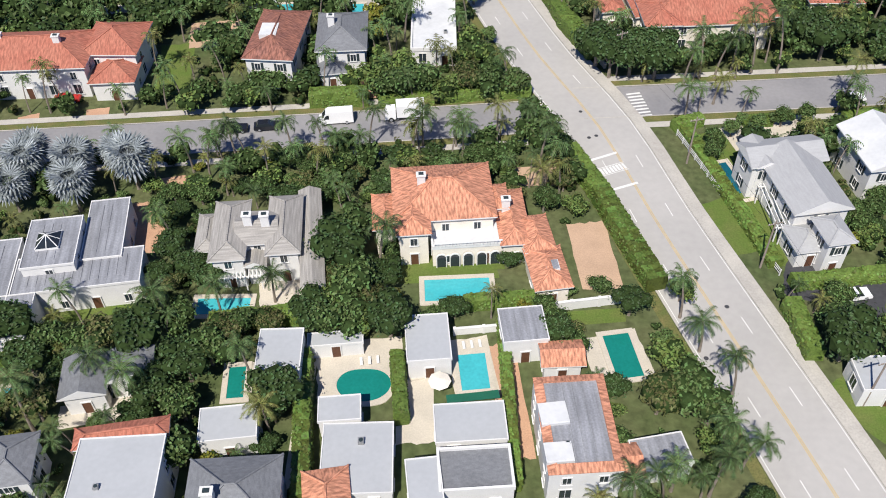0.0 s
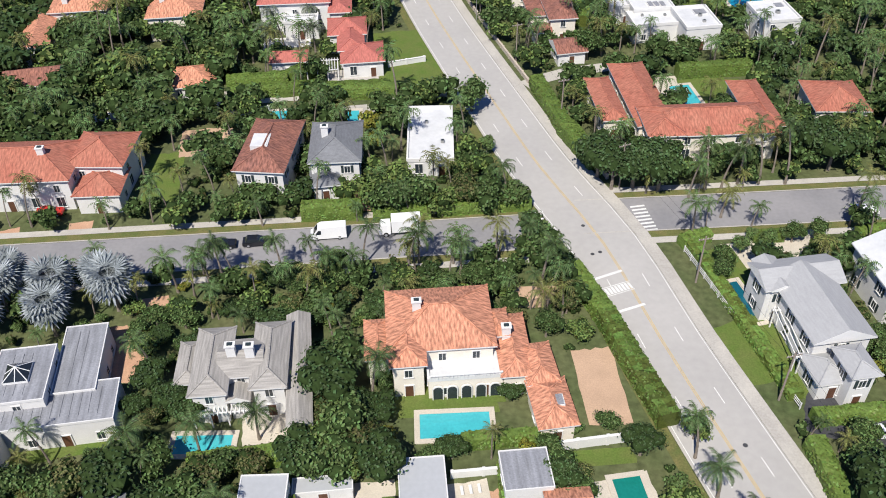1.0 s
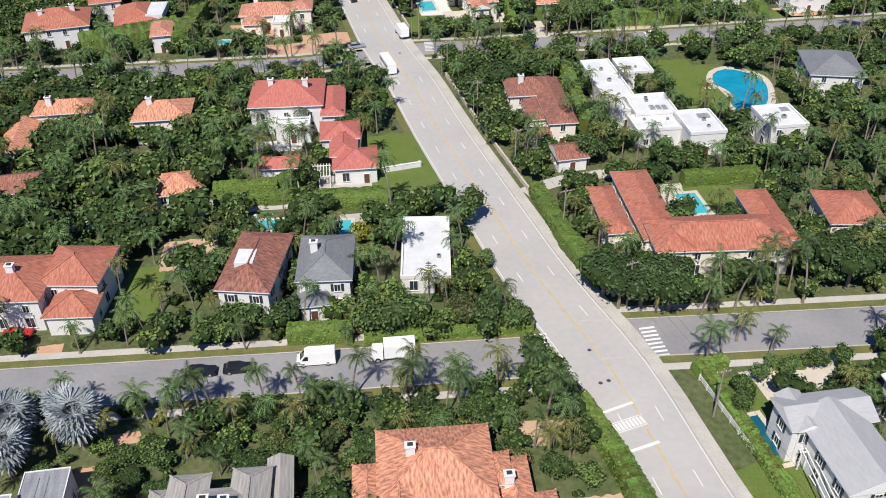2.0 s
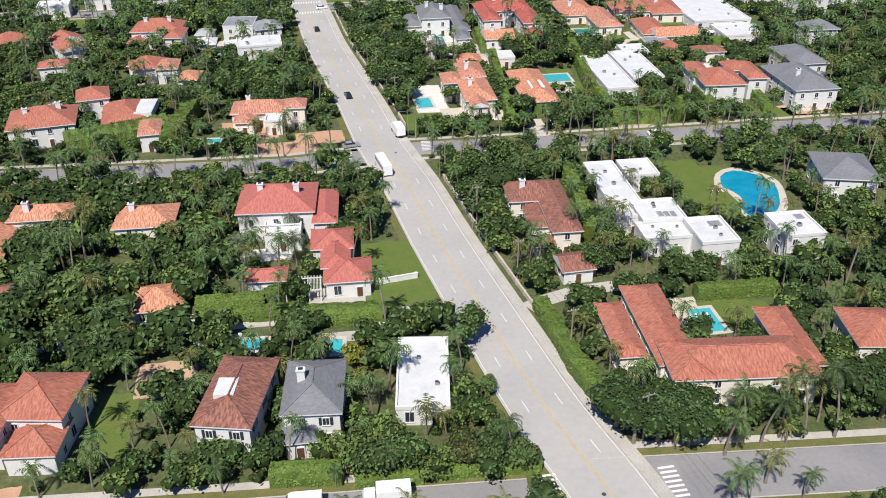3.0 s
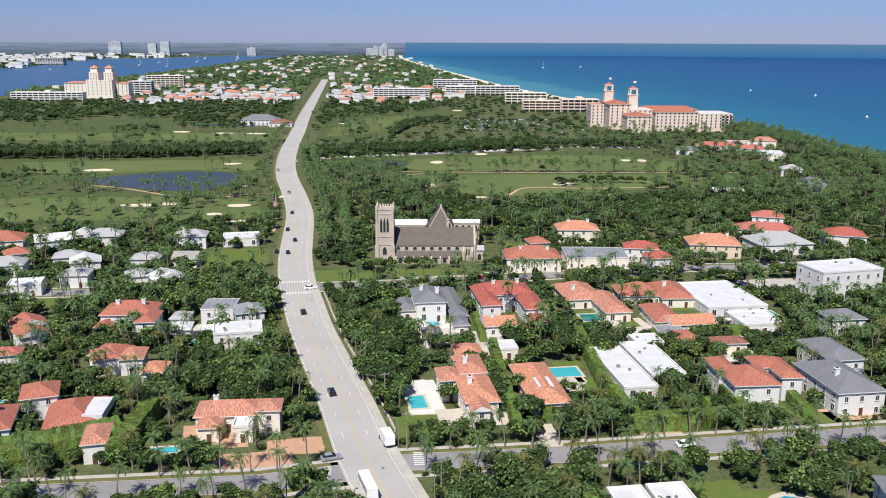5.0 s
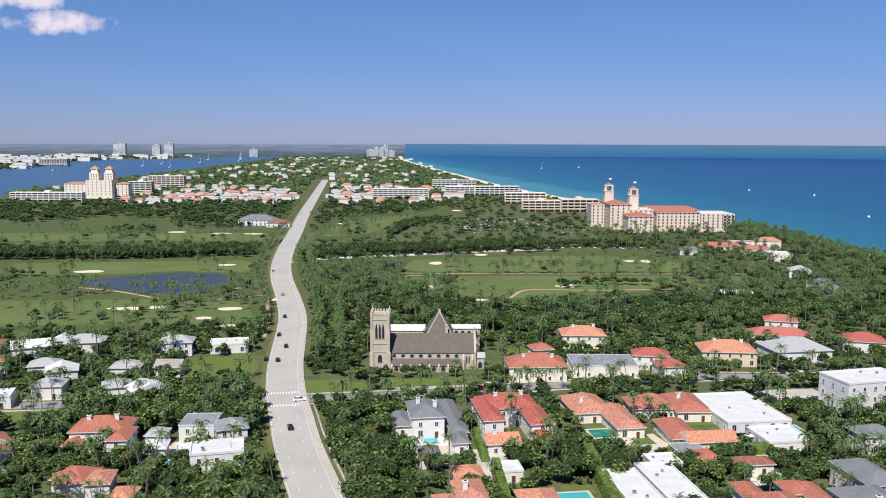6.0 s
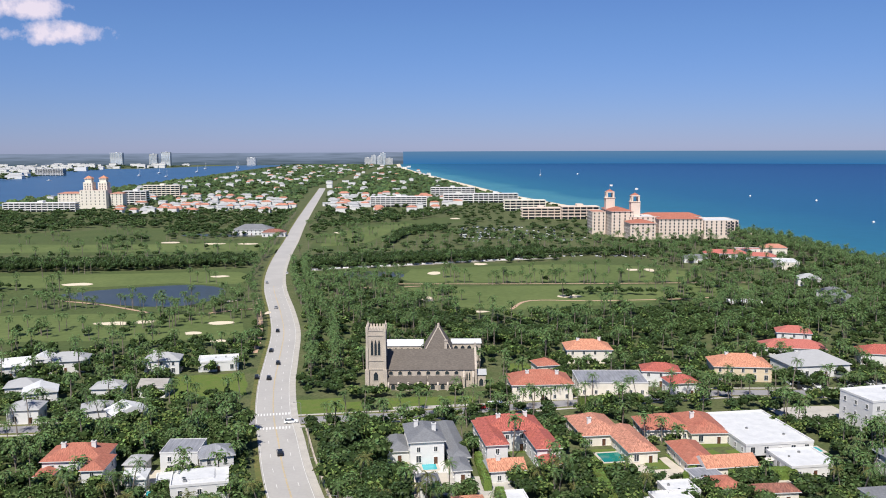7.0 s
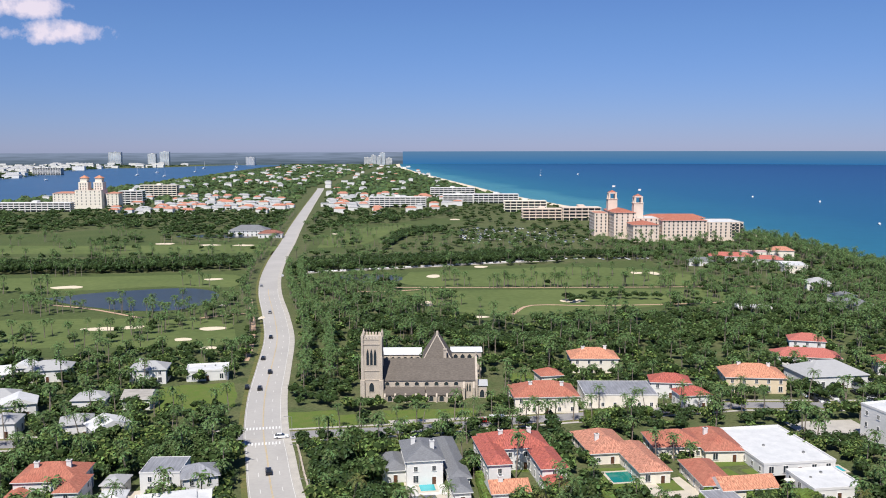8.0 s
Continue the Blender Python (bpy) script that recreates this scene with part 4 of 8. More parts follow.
    b.box(-0.07, 0.07, -0.07, 0.07, 4.2, 4.75)
    bm_ = b.done("baluster", TRIM)
    for k in range(int(w / 0.5) + 1):
        put("baluster", bm_, m @ pose(-w / 2 + k * 0.5, 0, 0), last["root"])


def annex(x, y, w, d, rot, eave, kind, tile, wall, chims=0):
    last["step"] = last.get("step", 0) % 7 + 1
    eave += 0.015 * last["step"]  # no two roofs of a house lie in one plane
    volume(last["root"], x, y, w, d, rot, eave, kind, tile, wall, chims, last["rnd"])


house(-1.6, 114.2, 14.0, 11.3, 5, 6.5, "hip", "orange", "cream", 1)
annex(-6.0, 109.9, 4.1, 8.9, 5, 6.5, "hip", "orange", "cream", 0)
annex(-10.1, 111.1, 2.8, 6.8, 5, 5.4, "hip", "orange", "cream", 0)
annex(6.5, 114.1, 2.3, 4.5, 5, 5.6, "hip", "orange", "cream", 0)
annex(1.9, 108.0, 10.2, 5.2, 5, 3.8, "flat", "white", "cream", 0)
arcade(2.2, 105.2, 9.8, 5, 5)
annex(8.6, 111.2, 3.6, 11.0, 5, 4.2, "hip", "orange", "cream", 1)
annex(12.0, 107.8, 3.6, 6.5, 9, 4.0, "hip", "orange", "cream", 0)
annex(13.3, 101.2, 4.4, 7.2, 9, 3.6, "hip", "orange", "cream", 0)
skylight(13.8, 100.9, 4.6, 1.8, 1.7, 7, "glass")
house(-32.1, 106.7, 4.2, 11.4, 5, 6, "hip", "shake", "white", 0)
annex(-24.4, 107.9, 4.0, 11.3, 5, 6, "hip", "shake", "white", 0)
annex(-28.2, 107.2, 5.1, 6.0, 5, 6, "gablex", "shake", "white", 2)
annex(-28.2, 103.2, 2.3, 2.9, 5, 4, "gabley", "shake", "white", 0)
annex(-35.7, 107.7, 2.5, 6.9, 5, 4.5, "hip", "shake", "white", 0)
annex(-20.6, 106.9, 2.4, 19.3, 8, 4.5, "gabley", "shake", "white", 0)
house(-52.6, 100.2, 17.3, 6.8, 9, 4.5, "flat", "metal", "white", 0)
annex(-51.0, 108.6, 5.6, 12.4, 9, 4.6, "flat", "metal", "white", 0)
annex(-57.1, 104.3, 7.2, 9.7, 9, 6, "flat", "metal", "white", 0)
skylight(-57.5, 104.2, 6.15, 3.2, 3.4, 9, "pyramid")
annex(-59.5, 91.5, 5.7, 8.0, 9, 4.5, "flat", "metal", "white", 0)
annex(-66.2, 99.0, 9.0, 14.0, 9, 4.4, "flat", "metal", "white", 0)
house(-37.4, 65.9, 9.6, 11.2, 4, 7, "flat", "pale", "white", 0)
annex(-38.6, 72.7, 9.9, 2.0, 10, 6, "hip", "red", "white", 0)
house(-23.9, 64.4, 9.3, 8.1, 4, 7, "hip", "slate", "white", 1)
annex(-27.0, 75.4, 6.8, 4.6, 7, 4, "flat", "pale", "white", 0)
house(-11.2, 71.2, 8.3, 9.3, 2, 3.2, "flat", "pale", "white", 0)
annex(-13.9, 78.0, 5.1, 3.5, 5, 3.2, "flat", "pale", "white", 0)
annex(-14.2, 65.9, 4.4, 6.2, 9, 3.5, "hip", "orange", "white", 0)
house(2.6, 69.1, 8.4, 5.4, 4, 4.2, "flat", "slate", "white", 0)
annex(2.1, 75.9, 8.5, 5.3, 4, 3.4, "flat", "pale", "white", 0)
annex(-3.2, 67.5, 3.8, 5.5, 7, 4.5, "flat", "pale", "white", 0)
house(14.5, 74.0, 8.4, 13.1, 4, 6.5, "tilepar", "orange", "white", 1)
skylight(12.0, 69.7, 6.6, 3.2, 2.6, 5, "box")
skylight(11.8, 74.9, 6.6, 3.3, 3.0, 7, "box")
annex(14.0, 86.2, 4.7, 3.2, 3, 3.5, "gablex", "orange", "white", 0)
annex(19.0, 70.5, 4.9, 3.8, 7, 3.2, "gablex", "orange", "white", 0)
house(24.4, 72.0, 6.4, 4.1, 11, 3.2, "flat", "metal", "white", 0)
house(9.2, 90.3, 5.8, 5.6, 6, 4.5, "flat", "metal", "white", 0)
house(-3.3, 88.7, 5.6, 7.5, 5, 3.8, "flat", "pale", "white", 0)
house(-22.1, 85.5, 5.5, 7.1, 2, 5, "flat", "pale", "white", 0)
house(-15.6, 89.5, 7.2, 2.1, 6, 2.6, "flat", "pale", "white", 0)
house(-46.5, 82.3, 4.9, 5.5, 10, 4, "gabley", "slate", "white", 0)
annex(-41.3, 84.2, 5.0, 4.2, 10, 4, "gabley", "slate", "white", 0)
house(-50.5, 69.1, 4.6, 5.9, 9, 6, "hip", "slate", "white", 0)
house(52.5, 116.6, 8.1, 13.4, 9, 6.5, "gabley", "ltgray", "white", 0)
annex(51.1, 123.3, 11.4, 5.4, 9, 6.5, "gablex", "ltgray", "white", 0)
annex(47.6, 123.0, 2.7, 6.2, 9, 6.5, "gabley", "ltgray", "white", 0)
annex(53.8, 105.8, 3.2, 4.8, 9, 6.4, "hip", "ltgray", "white", 0)
annex(51.1, 107.4, 4.2, 5.0, 9, 3.5, "hip", "ltgray", "white", 0)
house(67.6, 124.9, 9.5, 10.8, 8, 6.5, "gabley", "white", "white", 0)
house(54.5, 83.1, 7.6, 5.1, 1, 3.5, "flat", "pale", "white", 0)
house(-77.1, 153.5, 21.7, 11.9, 3, 6.5, "hip", "red", "white", 2)
annex(-62.5, 157.3, 9.7, 10.3, -1, 6.5, "hip", "red", "white", 0)
annex(-61.3, 150.6, 7.3, 7.3, 3, 4, "hip", "red", "white", 0)
house(-32.6, 158.3, 8.3, 16.0, -5, 6.5, "hip", "brown", "white", 0)
skylight(-33.7, 156.9, 8.2, 3.1, 4.1, -1, "box")
house(-20.7, 159.2, 8.4, 12.3, 3, 6.5, "hip", "slate", "white", 1)
annex(-22.3, 152.6, 4.3, 5.1, 8, 3.5, "hip", "slate", "white", 0)
house(-3.9, 166.4, 8.4, 18.1, 1, 3.5, "flat", "white", "white", 0)
house(-54.7, 189.8, 9.4, 8.4, 10, 3, "hip", "orange", "white", 0)
house(-87.7, 189.2, 10.4, 7.4, 12, 3.5, "gablex", "brown", "white", 0)
house(-87.5, 220.0, 12.6, 7.0, 7, 5.5, "hip", "orange", "white", 1)
house(-64.0, 216.9, 11.8, 9.6, 7, 6, "hip", "orange", "cream", 1)
house(-93.7, 208.1, 5.8, 18.3, 12, 4, "gabley", "orange", "white", 0)
house(-36.8, 223.1, 15.9, 13.5, 4, 7, "hip", "pink", "white", 2)
annex(-26.3, 222.2, 4.5, 15.1, 5, 5.4, "hip", "pink", "white", 0)
annex(-34.8, 216.8, 7.6, 10.0, 5, 4.2, "flat", "white", "white", 0)
arcade(-35.2, 214.7, 8.4, 5, 4)
annex(-23.5, 208.9, 7.8, 7.6, 6, 4.6, "hip", "pink", "white", 0)
annex(-22.2, 203.3, 5.0, 10.0, 6, 4.4, "hip", "pink", "white", 0)
annex(-19.3, 198.0, 8.5, 8.0, 7, 3.8, "hip", "pink", "white", 0)
house(-35.0, 196.5, 7.2, 4.3, 5, 3.8, "hip", "pink", "white", 0)
house(47.6, 166.6, 23.4, 9.9, 3, 6, "hip", "red", "cream", 0)
annex(37.2, 178.0, 6.4, 23.1, 6, 5, "hip", "red", "cream", 0)
annex(30.3, 176.9, 4.1, 15.4, 6, 4.4, "hip", "red", "cream", 0)
annex(38.9, 164.8, 6.0, 8.1, 3, 6.3, "hip", "red", "cream", 0)
annex(58.6, 173.9, 5.2, 16.3, 4, 5, "hip", "red", "cream", 0)
house(23.9, 220.7, 5.6, 23.1, 6, 6, "hip", "brown", "cream", 0)
annex(19.1, 227.6, 10.5, 9.3, 6, 6, "hip", "brown", "cream", 1)
annex(20.1, 220.1, 5.1, 12.5, 6, 4.6, "hip", "brown", "cream", 0)
annex(20.3, 209.7, 3.4, 4.0, 6, 3.4, "gablex", "brown", "cream", 0)
house(25.6, 201.6, 6.0, 6.2, 11, 3.2, "gablex", "brown", "white", 0)
house(38.8, 231.6, 7.1, 27.9, 8, 4.5, "flat", "white", "white", 0)
annex(46.1, 243.0, 7.8, 8.6, 8, 4.2, "flat", "white", "white", 0)
annex(45.9, 219.7, 9.5, 9.3, 8, 5.0, "flat", "white", "white", 0)
annex(47.4, 212.5, 13.6, 6.9, 8, 4.2, "flat", "white", "white", 0)
annex(54.9, 210.0, 7.9, 10.4, 8, 5.4, "flat", "white", "white", 0)
skylight(45.9, 217.3, 5.35, 1.0, 2.2, 8, "glass")
skylight(47.3, 217.3, 5.35, 1.0, 2.2, 8, "glass")
skylight(48.7, 217.3, 5.35, 1.0, 2.2, 8, "glass")
skylight(56.1, 212.2, 5.75, 2.6, 2.2, 8, "glass")
house(72.5, 211.4, 8.6, 9.7, 8, 6, "flat", "white", "white", 0)
skylight(74.3, 214.2, 6.2, 1.8, 2.0, 8, "glass")
house(74.7, 176.3, 9.6, 10.7, -1, 5, "hip", "red", "cream", 0)
house(93.9, 239.7, 12.0, 14.2, -7, 6, "hip", "slate", "white", 0)
house(-108.9, 273.7, 16.6, 14.0, 17, 6, "hip", "red", "white", 2)
annex(-101.5, 291.5, 8.2, 9.5, 20, 6, "hip", "red", "white", 0)
house(-89.3, 282.8, 12.3, 17.3, 16, 3.8, "hip", "red", "white", 0)
skylight(-83.8, 283.2, 5.2, 4.8, 10.9, 6, "box")
house(-51.8, 284.5, 15.5, 9.0, 5, 4.4, "hip", "salmon", "cream", 1)
annex(-41.5, 281.5, 5.0, 6.5, 5, 6.6, "hip", "salmon", "cream", 0)
annex(-55.0, 277.5, 5.0, 6.0, 5, 3.8, "hip", "salmon", "cream", 0)
annex(-47.0, 277.0, 4.5, 5.0, 5, 4.0, "flat", "white", "cream", 0)
house(-101.3, 358.1, 16.2, 12.5, 4, 6.5, "hip", "red", "white", 2)
annex(-93.5, 351.5, 5.5, 11.6, 4, 6, "hip", "red", "white", 0)
annex(-107.0, 350.0, 4.3, 6.3, 4, 4, "hip", "red", "white", 0)
house(-62.2, 339.0, 14.4, 10.1, 13, 6.5, "flat", "white", "white", 0)
skylight(-63.2, 340.9, 6.6, 8.5, 7.7, 14, "box")
house(-73.5, 363.5, 10.5, 11.5, 2, 6.5, "flat", "metal", "white", 0)
annex(-63.5, 360.0, 9.0, 9.0, 20, 6, "hip", "metal", "white", 0)
house(-102.7, 400.5, 11.5, 9.0, 37, 6, "gabley", "white", "white", 0)
house(-173.7, 466.6, 14.6, 10.2, 26, 5, "gablex", "white", "white", 0)
house(-165.7, 479.0, 6.4, 9.0, 8, 5, "gabley", "white", "white", 0)
house(-154.4, 476.4, 16.1, 11.3, 12, 5, "hip", "ltgray", "white", 0)
house(-113.2, 472.0, 13.8, 9.6, 7, 6, "hip", "ltgray", "white", 1)
house(-91.9, 477.9, 16.1, 11.3, 12, 4, "flat", "white", "white", 0)
house(-174.4, 423.7, 15.3, 10.7, 12, 5, "hip", "ltgray", "white", 0)
house(-144.3, 428.8, 11.2, 9.0, 21, 5, "gabley", "white", "white", 0)
house(-139.9, 408.6, 10.2, 9.0, 7, 5, "hip", "ltgray", "white", 0)
house(-121.1, 434.2, 11.1, 9.0, 4, 5, "hip", "ltgray", "white", 0)
house(-105.9, 438.7, 9.8, 9.0, 0, 4, "gablex", "shake", "white", 0)
house(-197.2, 467.2, 20.1, 14.1, 14, 5, "hip", "red", "cream", 0)
house(-124.9, 321.9, 8.1, 5.8, 15, 5, "hip", "pink", "white", 0)
house(-129.9, 347.0, 9.2, 9.0, 39, 5.5, "gabley", "red", "white", 0)
house(-95.2, 323.2, 8.7, 9.0, -9, 5, "hip", "red", "white", 0)
house(-79.2, 312.8, 5.6, 8.0, 0, 4, "hip", "orange", "white", 0)
house(-85.3, 359.0, 5.3, 6.8, 0, 4, "hip", "ltgray", "white", 0)
house(-82.2, 348.0, 5.9, 7.0, 8, 4, "hip", "white", "white", 0)
house(-151.3, 350.0, 10.9, 9.0, 51, 5, "hip", "red", "white", 0)
house(-78.6, 268.9, 4.9, 10.1, 13, 5, "hip", "salmon", "white", 0)
house(-4.4, 372.9, 10.0, 16.8, 8, 7, "hip", "slate", "white", 2)
annex(-12.3, 373.0, 6.8, 13.7, 8, 3.5, "hip", "slate", "white", 0)
annex(4.1, 377.1, 5.1, 32.9, 8, 3.5, "hip", "slate", "white", 0)
annex(6.1, 355.6, 4.3, 9.4, 8, 3.5, "hip", "slate", "white", 0)
annex(-2.8, 343.7, 5.4, 8.8, 8, 3.5, "hip", "slate", "white", 0)
house(22.2, 382.0, 17.9, 13.4, 8, 6.5, "hip", "dkred", "white", 2)
annex(15.5, 374.0, 6.1, 23.0, 8, 6.5, "hip", "dkred", "white", 0)
annex(30.6, 368.7, 6.8, 16.0, 8, 6, "hip", "dkred", "white", 0)
annex(31.5, 358.3, 5.2, 7.0, 8, 3.5, "hip", "dkred", "white", 0)
arcade(26.5, 383.2, 7.6, 8, 4)
house(18.6, 354.6, 9.7, 8.3, 8, 3.5, "gablex", "orange", "white", 1)
house(19.7, 332.6, 5.4, 7.1, 8, 3.4, "flat", "white", "cream", 0)
house(49.8, 389.5, 12.8, 19.6, 8, 3.5, "hip", "salmon", "cream", 1)
annex(58.2, 376.4, 8.6, 23.9, 8, 3.5, "hip", "salmon", "cream", 0)
house(84.0, 390.9, 11.3, 20.0, 2, 3.5, "hip", "red", "cream", 1)
annex(72.1, 391.0, 15.5, 13.5, 2, 3.5, "hip", "red", "cream", 0)
house(73.8, 364.3, 8.5, 18.5, 4, 3.5, "hip", "red", "cream", 0)
annex(81.1, 356.4, 14.9, 8.4, 8, 3.5, "gablex", "orange", "cream", 0)
annex(72.7, 348.6, 8.4, 7.0, 8, 3.2, "flat", "metal", "cream", 0)
house(100.1, 386.5, 21.6, 31.2, 8, 3.4, "flat", "white", "white", 1)
house(103.9, 359.4, 14.1, 14.0, 8, 3.4, "flat", "white", "white", 0)
house(37.7, 436.0, 22.3, 15.6, 3, 6, "hip", "red", "cream", 2)
annex(43.2, 464.1, 8.5, 9.0, 12, 5, "hip", "red", "cream", 0)
house(65.2, 442.7, 25.7, 18.0, -1, 5, "flat", "metal", "cream", 0)
house(64.7, 489.1, 19.1, 13.4, -1, 6, "hip", "orange", "cream", 2)
house(86.4, 450.6, 14.1, 9.9, -8, 6, "hip", "dkred", "white", 0)
annex(90.7, 436.9, 10.7, 9.0, 7, 5, "hip", "dkred", "white", 0)
house(120.4, 459.8, 22.0, 15.4, -6, 6, "hip", "orange", "yellow", 2)
house(151.9, 466.8, 24.7, 17.3, 8, 5, "hip", "ltgray", "white", 1)
house(166.2, 518.6, 14.9, 10.4, -16, 6, "hip", "pink", "white", 0)
annex(156.9, 497.0, 26.2, 11.8, -11, 4, "hip", "pink", "white", 0)
house(188.5, 481.4, 17.7, 12.4, -15, 5, "hip", "dkred", "white", 0)
house(148.5, 397.9, 25.5, 15.1, 14, 11, "flat", "white", "white", 0)
house(9.0, 293.2, 8.1, 16.9, 8, 6, "hip", "orange", "cream", 1)
annex(2.0, 302.9, 5.5, 8.7, 8, 6, "hip", "salmon", "cream", 0)
annex(7.6, 309.0, 6.9, 12.8, 8, 6.5, "hip", "salmon", "cream", 1)
annex(9.1, 283.8, 4.1, 8.5, 8, 6, "gabley", "salmon", "cream", 0)
annex(7.8, 328.0, 7.4, 9.4, 8, 3.5, "hip", "orange", "cream", 0)
house(26.1, 303.4, 9.6, 27.0, 8, 3.5, "hip", "orange", "cream", 0)
skylight(26.8, 299.5, 5.0, 4.2, 6.5, 8, "box")
house(50.8, 315.2, 9.3, 30.6, 8, 3.4, "flat", "white", "white", 1)
annex(60.6, 322.0, 9.8, 26.2, 8, 3.4, "flat", "white", "white", 0)
annex(62.8, 338.2, 8.5, 7.7, 8, 3.4, "flat", "white", "white", 0)
house(81.0, 301.0, 11.7, 13.2, 4, 6.5, "hip", "red", "white", 0)
annex(91.9, 306.7, 5.4, 14.4, 4, 6.5, "hip", "red", "white", 0)
annex(76.4, 308.4, 5.2, 11.0, 4, 6.5, "hip", "red", "white", 0)
annex(88.7, 311.0, 6.1, 7.8, 4, 6.5, "hip", "red", "white", 0)
house(104.9, 300.7, 12.7, 21.3, 8, 6.5, "hip", "slate", "white", 1)
annex(111.9, 321.2, 9.9, 17.2, 8, 6.5, "hip", "slate", "white", 0)
house(130.2, 354.7, 11.1, 9.0, 7, 6, "hip", "slate", "white", 0)
house(231, 612, 18, 13, 14, 5, "hip", "slate", "white", 0)
house(238, 638, 13, 10, 23, 5, "hip", "slate", "white", 0)
house(236, 826, 34, 12, -12, 5, "hip", "pink", "white", 0, "low beach club wing with rose tile hipped roof")
annex(258, 806, 22, 11, -24, 5, "hip", "pink", "white", 0)
annex(262, 845, 22, 10, -8, 6, "flat", "pink", "cream", 0)
annex(280, 838, 20, 12, -12, 8, "hip", "salmon", "cream", 0)
annex(262, 768, 16, 22, -10, 6, "flat", "white", "cream", 0)
house(205, 806, 18, 10, -6, 4, "hip", "slate", "white", 0)
house(176, 611, 18, 10, -8, 3.6, "flat", "white", "white", 0)
house(246, 690, 14, 12, -14, 5, "hip", "ltgray", "white", 0)
house(-96.0, 320.5, 7.0, 9.0, 22, 5, "hip", "red", "white", 0)
house(-126.2, 339.9, 7.9, 9.0, 40, 5, "gabley", "red", "white", 0)
house(-178.2, 441.5, 9.5, 9.0, 31, 5, "hip", "red", "cream", 0)
house(-155.2, 438.6, 11.1, 9.0, 15, 4.5, "hip", "ltgray", "white", 0)
house(-153.9, 397.0, 11.6, 9.0, 15, 4.5, "flat", "white", "white", 0)
house(75.9, 341.1, 6.9, 8.4, 4, 3.5, "hip", "red", "white", 0)
house(87.1, 336.9, 11.1, 5.3, 4, 3.5, "hip", "brown", "cream", 0)
house(-87.9, 320.8, 6.0, 9.0, 9, 5, "hip", "salmon", "white", 0)
house(-115.6, 407.7, 9.4, 9.0, 20, 5, "hip", "ltgray", "white", 0)
house(-73.0, 344.2, 4.5, 8.2, 14, 4, "flat", "white", "white", 0)

# ---- pools ----
def pool(x, y, w, d, rot, col, shape):
    m = pose(x, y, 0, 0, 0, rot)
    claim(x, y, w, d, rot, 2.4)
    n = 40
    ring = []
    for i in range(n):
        a = 2 * math.pi * (i + 0.5) / n
        c, s = math.cos(a), math.sin(a)
        if shape == "rect":
            k = 1 / max(abs(c), abs(s))
            ring.append((c * k * w / 2, s * k * d / 2))
        elif shape == "round":
            k = 1 - 0.12 * math.exp(-((a - 1.6) / 0.6) ** 2)
            ring.append((c * k * w / 2, s * k * d / 2))
        else:
            ring.append((c * w / 2, s * d / 2))
    if shape == "rect":
        ring = [(-w / 2, -d / 2), (w / 2, -d / 2), (w / 2, d / 2), (-w / 2, d / 2)]
    if shape == "lagoon":  # a kidney bent round a lawn
        ring = [(a * w / 16, b * d / 22) for a, b in smooth_line([(-5.3, 3.8), (-3.2, 0.6), (-2.4, -3.2), (-4.0, -7.2), (-3.1, -11.0), (-0.6, -12.5), (4.0, -8.2), (6.6, -1.6), (7.5, 5.4), (4.6, 10.8), (-0.1, 13.0), (-4.2, 9.6), (-5.3, 3.8)], 2.0)[:-1]]
    root = empty("swimming_pool", m, {"aqua": "bright aqua swimming pool with pale stone coping", "teal": "dark teal swimming pool with pale stone coping",
                                      "deep": "narrow deep-blue swimming pool with white coping", "blue": "large free-form blue swimming pool with pale deck"}[col], "swimming pool")
    g = Geo()
    r = 1.6 if shape == "lagoon" else 0.75
    L = len(ring)
    outer = [(px * (1 + r / max(abs(px), abs(py), 1)), py * (1 + r / max(abs(px), abs(py), 1))) if shape != "rect" else (px + math.copysign(r, px), py + math.copysign(r, py)) for px, py in ring]
    for i in range(L):
        j = (i + 1) % L
        g.face([(*outer[i], 0.14), (*outer[j], 0.14), (*ring[j], 0.14), (*ring[i], 0.14)])
        g.face([(*outer[i], 0), (*outer[j], 0), (*outer[j], 0.14), (*outer[i], 0.14)])
        g.face([(*ring[j], -0.1), (*ring[i], -0.1), (*ring[i], 0.14), (*ring[j], 0.14)])
    put("coping", g.done("coping", DECK), m, root)
    g = Geo()
    g.face([(*p, 0.07) for p in ring])
    put("water", g.done("water", WATER[col]), m, root)


pool(0.6, 100.4, 9.4, 4.1, 3, "aqua", "rect")
pool(-11.6, 83.9, 7.1, 5.5, 0, "teal", "round")
pool(2.7, 85.9, 3.7, 5.8, 6, "aqua", "rect")
pool(-4.2, 86.1, 1.6, 1.3, 10, "teal", "rect")
pool(22.6, 88.5, 3.6, 7.3, 9, "teal", "rect")
pool(44.9, 123.8, 2.1, 9.0, 14, "deep", "rect")
pool(-32.5, 97.3, 7.5, 3.0, 1, "aqua", "rect")
pool(-57.1, 82.5, 2.8, 1.8, 7, "aqua", "rect")
pool(-28.3, 84.2, 2.2, 5.0, 5, "teal", "rect")
pool(-64.2, 202.4, 5.1, 4.9, 4, "aqua", "rect")
pool(48.3, 185.5, 4.3, 7.5, 9, "aqua", "rect")
pool(-34.5, 178.7, 4.5, 3.4, 4, "aqua", "rect")
pool(-20.6, 178.0, 4.0, 4.4, 4, "aqua", "rect")
pool(71.8, 237.0, 16, 22, 0, "blue", "lagoon")
